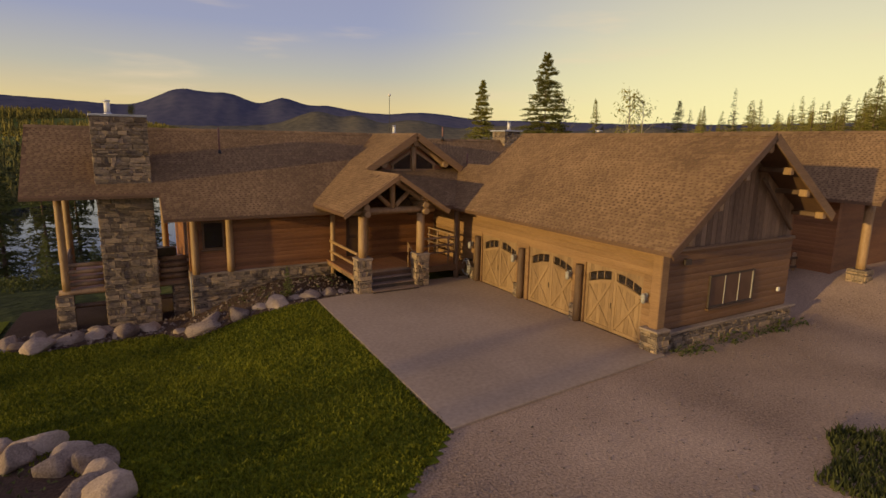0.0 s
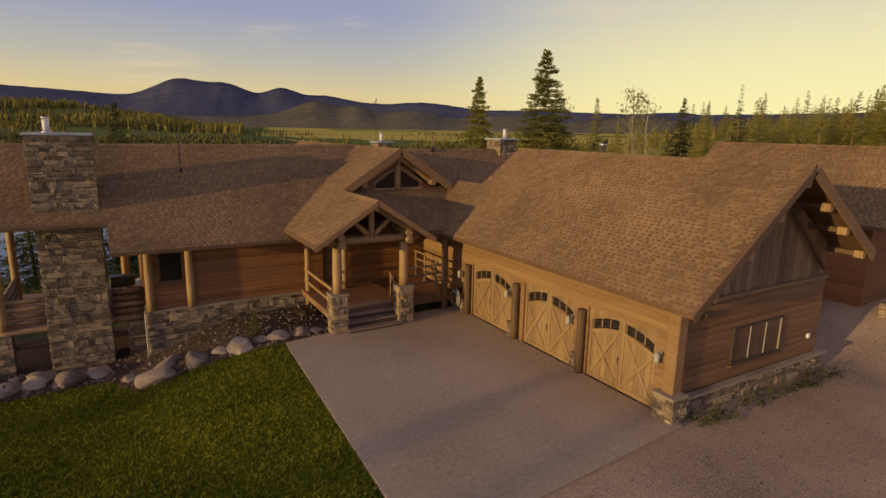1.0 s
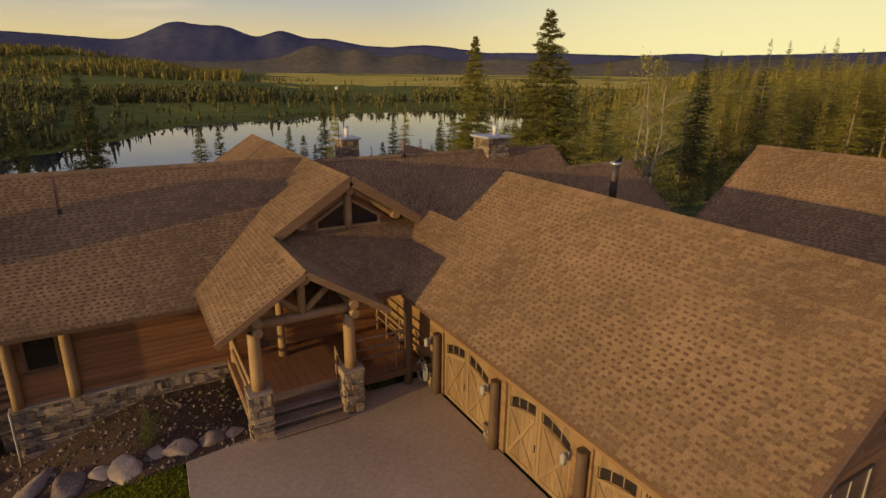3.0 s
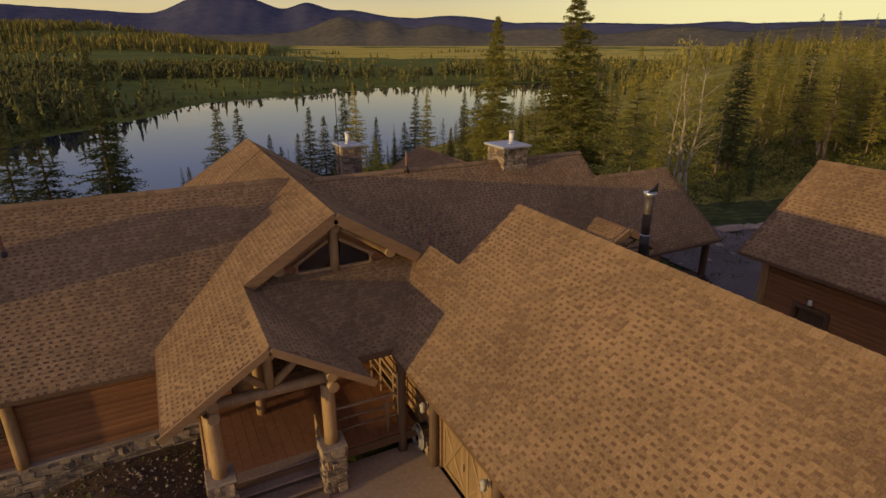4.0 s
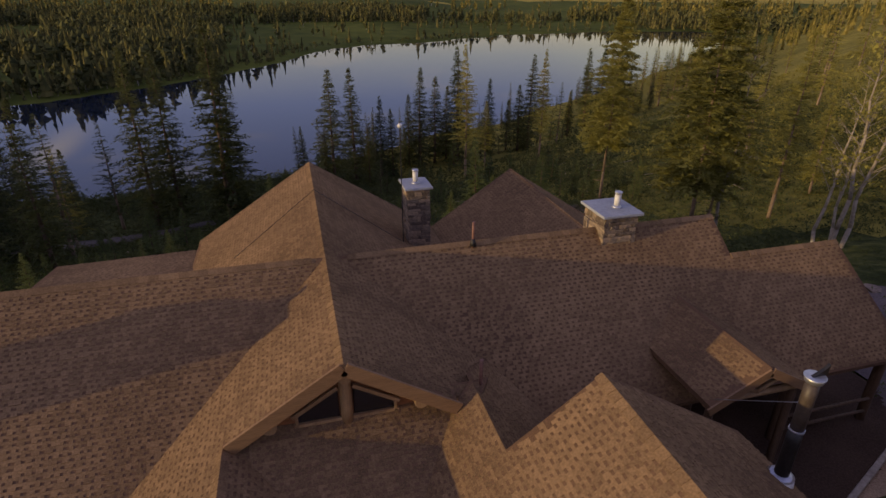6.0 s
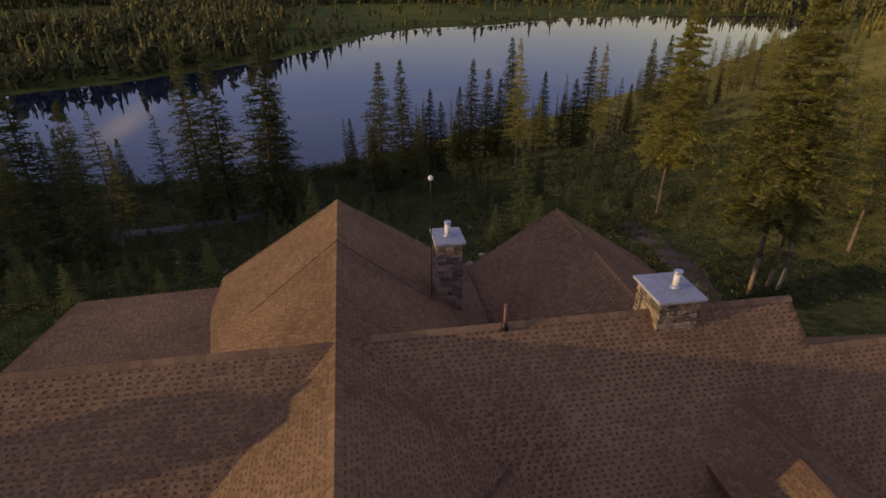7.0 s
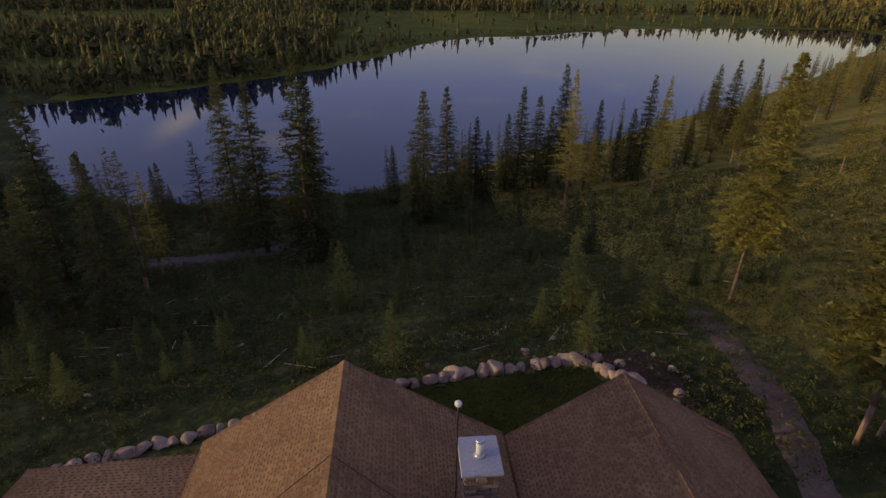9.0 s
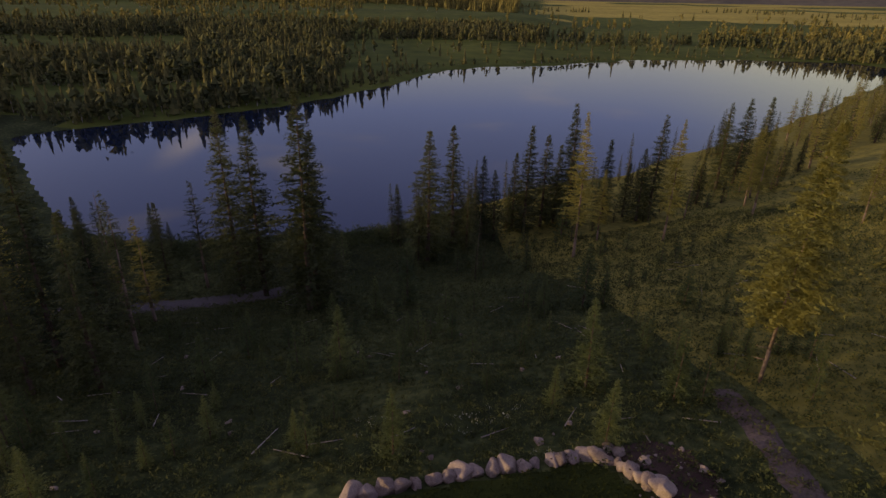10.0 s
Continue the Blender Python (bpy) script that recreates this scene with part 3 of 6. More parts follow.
ribbon("footpath", PATHWAY, 2.1, M_PATH, 0.07, "trodden stony path through the meadow", "path")


def off_line(pts, x, y, gap):
    P = np.array(pts, float)
    return np.min([np.hypot(x - np.interp(t, range(len(P)), P[:, 0]), y - np.interp(t, range(len(P)), P[:, 1])) for t in np.linspace(0, len(P) - 1, 60)], axis=0) > gap


# ---- roofs ----
EXPO = 0.128
TEETH = [(0, 0, 0), (1, 0, 0), (0, 0, 1), (1, 0, 1), (0, 0.50, 0.55), (1, 0.50, 0.55), (2, 0.50, 0.55), (0, 1.05, 0.15), (2, 1.05, 0.15)]
TOOTH_FACES = [(0, 1, 3, 2), (2, 3, 5, 4), (4, 5, 6, 8, 7), (0, 2, 4), (1, 5, 3)]
TAB = []
for k in range(5):
    w, gap = 0.070 + 0.020 * k, 0.090
    me = arrays_mesh("shingle", [(((0, w, w + gap)[i]), j * EXPO, 0.011 * h + 0.001) for i, j, h in TEETH], TOOTH_FACES)
    me.materials.append(M_SHINGLE_PIECE)
    TAB.append(me)
CAP = arrays_mesh("ridge_cap", [(-0.15, 0, -0.090), (0, 0, 0.018), (0.15, 0, -0.090), (-0.15, 0.26, -0.10), (0, 0.26, 0.008), (0.15, 0.26, -0.10), (-0.15, 0, -0.12), (0.15, 0, -0.12)],
                  [(0, 3, 4, 1), (1, 4, 5, 2), (0, 1, 2, 7, 6)])
CAP.materials.append(M_SHINGLE_PIECE)


def roof_plane(parent, poly, a, b, c, thick=0.11, seed=0, pieces=None, fascia=M_FASCIA):
    """A roof slope z = a + b x + c y over a plan polygon: a boarded slab with courses of shingle tabs on it."""
    rng = np.random.RandomState(seed)

    def z(x, y):
        return a + b * x + c * y
    bm = bmesh.new()
    up_, lo_ = [bm.verts.new((x, y, z(x, y))) for x, y in poly], [bm.verts.new((x, y, z(x, y) - thick)) for x, y in poly]
    faces = [bm.faces.new(up_), bm.faces.new(lo_[::-1])]
    for k in range(len(poly)):
        faces.append(bm.faces.new((up_[k], lo_[k], lo_[(k + 1) % len(poly)], up_[(k + 1) % len(poly)])))
    for f in faces[1:]:
        f.material_index = 1
    bmesh.ops.recalc_face_normals(bm, faces=bm.faces)
    roof = part("roof", bm, M_ROOF, parent)
    roof.data.materials.append(fascia)
    g = math.hypot(b, c)
    vx, vy = b / g, c / g
    ux, uy = vy, -vx
    cosp = 1 / math.hypot(1, g)
    P = np.array(poly)
    vs, us = P @ (vx, vy), P @ (ux, uy)
    U, V, W, G = [], [], [], []
    step = EXPO * cosp
    v = vs.min()
    while v < vs.max():
        n = int((us.max() - us.min()) / 0.175) + 2
        w = 0.070 + 0.020 * rng.randint(0, 5, n) + 0.14 * (rng.uniform(size=n) < 0.03)
        gap = rng.uniform(0.055, 0.125, n)
        u = us.min() - rng.uniform(0, 0.17) + np.concatenate(([0], np.cumsum(w + gap)[:-1]))
        U.append(u), V.append(np.full(n, v)), W.append(w), G.append(gap)
        v += step
    U, V, W, G = (np.concatenate(q) for q in (U, V, W, G))
    ok = np.ones(U.shape, bool)
    for du, dv in ((0.0, 0.02), (1.0, 0.02), (0.0, 0.9), (1.0, 0.9)):
        uu, vv = U + du * (W + G), V + dv * step
        ok &= inside(list(map(tuple, poly)), uu * ux + vv * vx, uu * uy + vv * vy)
    U, V, W, G = U[ok], V[ok], W[ok], G[ok]
    nrm = np.array((-b, -c, 1.0)) * cosp
    ud, vd = np.array((ux, uy, 0.0)), np.array((vx * cosp, vy * cosp, g * cosp))
    x0, y0 = U * ux + V * vx, U * uy + V * vy
    base = np.stack((x0, y0, z(x0, y0)), -1)
    near = np.zeros(U.shape, bool)
    if pieces:
        cx, cy, count = pieces
        order = np.argsort((x0 - cx) ** 2 + (y0 - cy) ** 2)[:count]
        near[order] = True
        rot = Matrix((Vector(ud), Vector(vd), Vector(nrm))).transposed().to_4x4()
        for k in order:
            m = rot.copy()
            m.translation = Vector(base[k])
            linked("shingle", TAB[int(np.clip(round((W[k] - 0.070) / 0.020), 0, 4))], None, roof, m=m)
    base, W, G = base[~near], W[~near], G[~near]
    n = len(W)
    lift = 0.011 + 0.004 * rng.uniform(-1, 1, n)
    wide = (np.zeros(n), W, W + G)
    verts = np.stack([base + wide[i][:, None] * ud + j * EXPO * vd + (lift * h + 0.001)[:, None] * nrm for i, j, h in TEETH], 1).reshape(-1, 3)
    o = (np.arange(n) * 9)[:, None]
    faces = []
    for f in TOOTH_FACES:
        faces += (o + np.array(f)).tolist()
    tabs = linked("shingle_rest", arrays_mesh("shingle_rest", verts, faces), M_SHINGLE, roof)
    tabs["kind"] = "stuff"
    return roof


def ridge_caps(parent, a, b, seed=0):
    a, b = Vector(a), Vector(b)
    n = int((b - a).length / 0.23)
    y = (b - a).normalized()
    x = y.cross(Vector((0, 0, 1))).normalized()
    rot = Matrix((x, y, x.cross(y))).transposed().to_4x4()
    for k in range(n):
        m = rot.copy()
        m.translation = a + (b - a) * (k / n) + Vector((0, 0, 0.006))
        linked("ridge_cap", CAP, None, parent, m=m)


# ---- walls of half-round logs, stonework ----
prof = [(0.0, 0.0), (-0.012, 0.004), (-0.048, 0.035), (-0.062, 0.10), (-0.048, 0.165), (-0.012, 0.196), (0.0, 0.2)]
LOGS = arrays_mesh("siding_log", [(0, y, z) for y, z in prof] + [(1, y, z) for y, z in prof],
                   [(k, k + 1, k + 8, k + 7) for k in range(6)] + [tuple(range(7))[::-1], tuple(range(7, 14))])
LOGS.materials.append(M_LOG)
LOGS_TAN = LOGS.copy()
LOGS_TAN.materials.clear()
LOGS_TAN.materials.append(M_TAN)
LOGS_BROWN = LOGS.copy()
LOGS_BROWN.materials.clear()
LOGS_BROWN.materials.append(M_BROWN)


def log_wall(parent, axis, fixed, lo, hi, z0, z1, openings=(), course=0.16, thick=0.2, relief=0.2, skin=None):
    """A wall that faces -y (axis 'x') or -x (axis 'y'), with half-round log courses and real openings (lo, hi, z0, z1)."""
    skin = skin or LOGS
    cuts = sorted({lo, hi, *[v for o in openings for v in o[:2]]})
    zs = sorted({z0, z1, *[v for o in openings for v in o[2:]]})
    wall = None
    for p, q in zip(cuts, cuts[1:]):
        for r, t in zip(zs, zs[1:]):
            mp, mr = (p + q) / 2, (r + t) / 2
            if any(o[0] < mp < o[1] and o[2] < mr < o[3] for o in openings):
                continue
            if axis == "x":
                bm = box(p, q, fixed, fixed + thick, r, t)
            else:
                bm = box(fixed, fixed + thick, p, q, r, t)
            piece = part("wall_panel" if wall else "wall", bm, skin.materials[0], wall or parent)
            wall = wall or piece
    z = z0
    while z < z1 - 0.02:
        h = min(course, z1 - z)
        spans = [(lo, hi)]
        for o in openings:
            if o[2] < z + h * 0.7 and o[3] > z + h * 0.3:
                spans = [s for a_, b_ in spans for s in ((a_, min(b_, o[0])), (max(a_, o[1]), b_)) if s[1] - s[0] > 0.03]
        for a_, b_ in spans:
            if b_ - a_ < 0.03:
                continue
            if axis == "x":
                m = Matrix.Translation((a_, fixed, z)) @ Matrix.Diagonal((b_ - a_, relief, h / 0.2, 1))
            else:
                m = Matrix.Translation((fixed, b_, z)) @ Matrix.Rotation(-math.pi / 2, 4, "Z") @ Matrix.Diagonal((b_ - a_, relief, h / 0.2, 1))
            linked("siding_log", skin, None, wall, m=m)
        z += course
    return wall


STONES = []
for k in range(14):
    rs = random.Random(100 + k)
    bm = bmesh.new()
    bmesh.ops.create_cube(bm, size=1.0)
    bmesh.ops.bevel(bm, geom=list(bm.edges), offset=0.07, segments=1, affect="EDGES")
    for v in bm.verts:
        v.co += Vector((rs.uniform(-0.09, 0.09), rs.uniform(-0.16, 0.16), rs.uniform(-0.12, 0.12)))
    bm.to_mesh(me := bpy.data.meshes.new("stone"))
    bm.free()
    me.materials.append(M_STONE)
    STONES.append(me)


def stonework(parent, origin, along, outward, width, height, seed=0, size=1.0, slope=0.0):
    """A face of coursed ledge stones on a core: origin at its lower corner, along and outward as unit directions."""
    rs = random.Random(seed)
    o, u, n = Vector(origin), Vector(along), Vector(outward)
    rot = Matrix((u, -n, Vector((0, 0, 1)))).transposed().to_4x4()
    z = 0.0
    while z < height - 0.03:
        h = min(rs.choice((0.08, 0.12, 0.15, 0.19, 0.25)) * rs.uniform(0.85, 1.15) * size, height - z)
        if height - z - h < 0.06:
            h = height - z
        x = 0.0
        while x < width - 0.02:
            w = min(rs.choice((0.14, 0.2, 0.28, 0.36, 0.5)) * rs.uniform(0.8, 1.2) * size, width - x)
            if width - x - w < 0.1:
                w = width - x
            if z + h > slope * x:
                m = rot.copy()
                proud = rs.uniform(0.0, 0.035)
                m.translation = o + u * (x + w / 2) + n * (proud - 0.01) + Vector((0, 0, z + h / 2))
                linked("stone", STONES[rs.randrange(14)], None, parent, m=m @ Matrix.Rotation(rs.uniform(-0.03, 0.03), 4, "Y") @ Matrix.Diagonal((w - 0.007, 0.11, h - 0.007, 1)))
            x += w
        z += h


def window(parent, axis, fixed, lo, hi, z0, z1, lights=1, frame_w=0.07, glass=None):
    """A window in an opening: outer frame, sill, mullions and one pane a light."""
    win = empty("window")
    win.parent = parent

    def slab(name, a_, b_, r, t, d0, d1, mat):
        if axis == "x":
            bmx = box(a_, b_, fixed + d0, fixed + d1, r, t, 0.006 if mat is not M_GLASS else 0)
        else:
            bmx = box(fixed + d0, fixed + d1, a_, b_, r, t, 0.006 if mat is not M_GLASS else 0)
        return part(name, bmx, mat, win)
    bmf = bmesh.new()
    for a_, b_, r, t in ((lo, lo + frame_w, z0, z1), (hi - frame_w, hi, z0, z1), (lo + frame_w, hi - frame_w, z0, z0 + frame_w), (lo + frame_w, hi - frame_w, z1 - frame_w, z1)):
        if axis == "x":
            add_box(bmf, a_, b_, fixed - 0.070, fixed + 0.09, r, t, 0.006)
        else:
            add_box(bmf, fixed - 0.070, fixed + 0.09, a_, b_, r, t, 0.006)
    part("window_frame", bmf, M_BRONZE if lights > 1 else M_FASCIA, win)
    slab("sill", lo - 0.06, hi + 0.06, z0 - 0.06, z0 - 0.004, -0.13, 0.02, M_FASCIA)
    w = (hi - lo - 2 * frame_w) / lights
    for k in range(lights):
        a_ = lo + frame_w + k * w
        slab("pane", a_ + 0.005, a_ + w - 0.005, z0 + frame_w, z1 - frame_w, -0.030, -0.018, glass or M_GLASS)
        if k:
            slab("mullion", a_ - 0.016, a_ + 0.016, z0 + frame_w, z1 - frame_w, -0.048, 0.05, M_HOSE)
    return win


# ================= the house =================
house = empty("log_house", "long single-storey log house with brown shingled gable roofs", "house")
S_L = 0.64                       # the entrance gable's pitch
MAIN = (6.07 - 0.77 * 27.9, 0.0, 0.77)
WEST = (2.97 - 0.673 * 22.6, 0.0, 0.673)
roof_plane(house, [(12.3, 23.45), (29.2, 23.5), (28.98, 26.75), (24.8, 26.75), (24.8, 27.9), (12.3, 27.9)], *MAIN, seed=1, pieces=(16.5, 25.5, 200))
roof_plane(house, [(1.95, 22.6), (10.6, 22.6), (12.2, 24.6), (12.2, 27.5), (-2.35, 27.5), (-2.35, 23.8), (1.95, 23.8)], *WEST, seed=15)
roof_plane(house, [(12.3, 27.9), (24.8, 27.9), (24.8, 31.6), (12.3, 31.6)], 6.07 + 0.77 * 27.9, 0.0, -0.77, seed=2)
roof_plane(house, [(-2.35, 27.5), (12.2, 27.5), (12.2, 31.6), (2.4, 31.6), (2.4, 29.8), (-2.35, 29.8)], 6.268 + 0.77 * 27.5, 0.0, -0.77, seed=3)
roof_plane(house, [(24.8, 26.75), (28.98, 26.75), (28.98, 30.5), (24.8, 30.5)], 6.07 - 0.77 * 1.15 + 0.77 * 26.75, 0.0, -0.77, seed=4)
roof_plane(house, [(2.35, 30.2), (9.5, 30.2), (9.5, 36.75), (2.35, 36.2)], 3.66 + 0.14 * 31.3, 0.0, -0.14, seed=5)
ridge_caps(house, (-2.35, 27.5, 6.28), (11.9, 27.5, 6.28))
ridge_caps(house, (12.9, 27.9, 6.08), (24.8, 27.9, 6.08))
ridge_caps(house, (24.8, 26.75, 5.19), (28.98, 26.75, 5.19))
# the cross gable: entrance dormer to the lake front
RX, RZ, RY = 12.28, 6.27, 36.75
roof_plane(house, [(7.62, 19.3), (9.82, 19.3), (9.82, 22.65), (RX, 22.65), (RX, RY), (7.55, RY)], RZ - S_L * RX, S_L, 0.0, seed=6, pieces=(9.0, 21.0, 150))
roof_plane(house, [(RX, 22.65), (14.62, 22.65), (14.62, 23.0), (16.85, 25.3), (17.35, 29.0), (17.35, RY), (RX, RY)], RZ + S_L * RX, -S_L, 0.0, seed=7)
ridge_caps(house, (RX, 22.62, RZ), (RX, RY, RZ))
# porch gable and the roof behind it
PX, PZ = 9.82, RZ - S_L * (RX - 9.82)
roof_plane(house, [(PX, 19.3), (11.95, 19.3), (11.95, 21.5), (PX, 23.3)], PZ + S_L * PX, -S_L, 0.0, thick=0.17, seed=8)
roof_plane(house, [(9.9, 20.4), (13.35, 20.4), (15.5, 23.3), (9.9, 23.2)], 3.3 - 0.52 * 20.4, 0.0, 0.52, thick=0.17, seed=9)
ridge_caps(house, (PX, 19.33, PZ), (PX, 22.6, PZ))
# the second lake gable
QX, QZ = 21.26, 5.27
roof_plane(house, [(17.45, 29.0), (QX, 29.0), (QX, 36.85), (17.45, 36.85)], QZ - 0.66 * QX, 0.66, 0.0, seed=10)
roof_plane(house, [(QX, 29.0), (25.6, 29.0), (25.6, 36.85), (QX, 36.85)], QZ + 0.66 * QX, -0.66, 0.0, seed=11)
ridge_caps(house, (QX, 29.9, QZ - 0.02), (QX, 36.85, QZ - 0.02))
# the link to the garage and the small side gable
roof_plane(house, [(15.06, 21.0), (17.2, 21.0), (17.2, 25.5), (16.27, 25.5), (15.06, 23.55)], 4.8 + 0.85 * 15.06, -0.85, 0.0, seed=12)
VX, VZ = 22.4, 4.52
roof_plane(house, [(20.86, 22.2), (VX, 22.2), (VX, 25.9), (20.86, 25.9)], VZ - 0.556 * VX, 0.556, 0.0, thick=0.14, seed=13)
roof_plane(house, [(VX, 22.2), (24.0, 22.2), (24.0, 25.9), (VX, 25.9)], VZ + 0.556 * VX, -0.556, 0.0, thick=0.14, seed=14)
# walls
log_wall(house, "x", 23.6, 2.9, 13.7, 0.62, 2.75, [(3.32, 4.14, 1.58, 2.70), (9.25, 10.2, 0.78, 2.72)])
window(house, "x", 23.6, 3.32, 4.14, 1.58, 2.70)
log_wall(house, "y", 2.9, 24.3, 30.0, 0.3, 2.6)
log_wall(house, "x", 23.95, 17.2, 21.6, 0.0, 2.9)
log_wall(house, "x", 25.9, 21.6, 28.4, 0.0, 3.9)
for x in (21.7, 25.2, 28.7):
    part("post", log((x, 23.85, 0.0), (x, 23.85, 2.72), 0.15), M_DARKPOST, house)
part("eave_log", log((21.5, 23.85, 2.80), (29.0, 23.85, 2.80), 0.12), M_POST, house)
for sgn in (-1, 1):
    part("barge_board", beam((VX, 22.17, VZ - 0.1), (VX + sgn * 1.6, 22.17, VZ - 0.1 - 0.556 * 1.6), 0.05, 0.24), M_TAN, house)
    part("post", log((VX + sgn * 1.25, 22.5, 0.0), (VX + sgn * 1.25, 22.5, 3.55), 0.11), M_DARKPOST, house)
    part("truss_brace", log((VX, 22.45, 3.62), (VX + sgn * 0.7, 22.45, 4.0), 0.06), M_POST, house)
part("tie_log", log((20.9, 22.48, 3.55), (23.9, 22.48, 3.55), 0.10), M_POST, house)
for z in (0.5, 1.0):
    part("porch_rail", log((25.3, 23.75, z), (28.6, 23.75, z), 0.05, sides=8), M_DARKPOST, house)
part("rear_wall", box(3.0, 28.0, 29.9, 30.1, -3, 2.2), M_LOG, house)
part("gable_wall", prism([(7.9, 3.2), (16.6, 3.2), (RX, 6.05)], "y", 36.0, 36.15), M_LOG, house)
part("gable_wall", prism([(17.9, 2.75), (25.2, 2.75), (QX, 5.05)], "y", 36.2, 36.35), M_LOG, house)
part("rear_wall", box(8.3, 16.4, 36.0, 36.2, -4, 3.2), M_LOG, house)
part("rear_wall", box(17.9, 25.2, 36.2, 36.4, -4, 2.75), M_LOG, house)
part("end_wall", box(28.2, 28.4, 26.1, 29.9, 0, 2.35), M_LOG, house)
part("room_floor", box(3.2, 13.5, 23.9, 30.1, 0.55, 0.7), M_ROOMDARK, house)
part("room_wall", box(3.2, 13.5, 27.0, 27.1, 0.7, 2.75), M_ROOMDARK, house)
# stone base under the log wall
base_wall = part("stone_base", box(2.92, 8.6, 23.5, 23.9, -1.7, 0.60), M_MORTAR, house)
stonework(base_wall, (2.85, 23.5, -1.45), (1, 0, 0), (0, -1, 0), 5.8, 2.04, 21, 0.78)
stonework(base_wall, (2.92, 25.0, -1.45), (0, -1, 0), (-1, 0, 0), 1.5, 2.04, 22)
part("base_ledge", box(2.78, 8.5, 23.40, 23.62, 0.585, 0.655, 0.015), M_LEDGE, house)
for x in (3.02, 4.32):
    part("post", log((x, 23.48, 0.65), (x, 23.48, 3.0), 0.145, 0.135, 12), M_POST, house)
# front door behind the porch
front_door = empty("front_door", "", "")
front_door.parent = house
part("door_leaf", box(9.28, 10.17, 23.66, 23.72, 0.79, 2.70, 0.01), M_DARKPOST, front_door)
for z0, z1 in ((1.0, 1.6), (1.75, 2.5)):
    part("door_panel", box(9.42, 10.03, 23.635, 23.66, z0, z1, 0.01), M_FASCIA, front_door)
part("door_handle", log((10.08, 23.62, 1.72), (10.08, 23.62, 1.90), 0.015, sides=6), M_METAL, front_door)
# dormer gable: boarding, two panes, log ends
gable = part("dormer_gable", prism([(10.2, 4.25), (14.4, 4.25), (RX, 5.85)], "y", 23.05, 23.2), M_LOG, house)
for sgn in (-1, 1):
    pts = [(RX + sgn * 0.17, 4.72), (RX + sgn * 0.98, 4.72), (RX + sgn * 0.98, 4.90), (RX + sgn * 0.17, 5.40)]
    part("pane", prism(pts if sgn > 0 else pts[::-1], "y", 23.0, 23.03), M_GLASS, gable)
    pts2 = [(RX + sgn * 0.15, 4.70), (RX + sgn * 1.0, 4.70), (RX + sgn * 1.0, 4.92), (RX + sgn * 0.15, 5.43)]
    part("pane_trim", beam((RX + sgn * 0.15, 22.985, 5.47), (RX + sgn * 1.12, 22.985, 4.87), 0.06, 0.09), M_POST, gable)
    part("pane_trim", beam((RX + sgn * 1.03, 22.985, 4.62), (RX + sgn * 1.03, 22.985, 4.92), 0.06, 0.08), M_POST, gable)
    part("pane_sill", beam((RX + sgn * 0.12, 22.985, 4.66), (RX + sgn * 1.1, 22.985, 4.66), 0.08, 0.08), M_POST, gable)
    part("gable_rafter", log((RX + sgn * 0.1, 22.9, 5.86), (RX + sgn * 1.7, 22.9, 5.86 - S_L * 1.6), 0.12), M_POST, gable)
    part("pane_backing", prism(pts2 if sgn > 0 else pts2[::-1], "y", 23.035, 23.045), M_DARKROOM, gable)
    part("purlin", log((RX + sgn * 1.55, 22.72, 4.92), (RX + sgn * 1.55, 24.5, 4.92), 0.15), M_POST, house)
    part("barge_board", beam((RX, 22.62, RZ - 0.10), (RX + sgn * 2.35, 22.62, RZ - 0.10 - S_L * 2.35), 0.06, 0.30), M_TAN, house)
part("king_post", log((RX, 22.98, 4.55), (RX, 22.98, 5.9), 0.13), M_POST, house)
part("ridge_log", log((RX, 22.72, 5.86), (RX, 24.5, 5.86), 0.14), M_POST, house)
# vents through the roofs
for x, y, z0, z1, r in ((4.52, 26.06, 5.0, 6.36, 0.04), (16.54, 27.75, 5.8, 6.75, 0.045), (15.3, 23.2, 4.3, 5.4, 0.045)):
    vent = empty("roof_vent", "rusty brown vent pipe standing through the roof", "vent pipe", "roof vents")
    part("pipe", log((x, y, z0), (x, y, z1), r, sides=10, rough=0), M_RUST, vent)
    part("flashing", log((x, y, z0 + 0.2), (x, y, z0 + 0.42), r * 2.4, r * 1.1, sides=10, rough=0), M_DARKMETAL, vent)

# ---- entrance porch ----
porch = empty("entrance_porch", "log entrance porch on stone piers with plank steps", "porch")
for k in range(20):
    x0 = 8.32 + k * 0.26
    part("floor_board", box(x0, x0 + 0.252, 20.42, 23.58, 0.70, 0.76, 0.004), M_DECK, porch)
part("rim_board", box(8.3, 13.5, 20.34, 20.41, 0.50, 0.74, 0.006), M_FASCIA, porch)
for k in range(4):
    y0 = 19.50 + 0.3 * k
    part("tread", box(8.80, 10.85, y0, y0 + 0.34, 0.05 + 0.18 * (k + 1) - 0.05, 0.05 + 0.18 * (k + 1), 0.008), M_STEP, porch)
    part("riser", box(8.83, 10.82, y0 + 0.04, y0 + 0.07, 0.05 + 0.18 * k, 0.05 + 0.18 * (k + 1) - 0.05), M_BRONZE, porch)
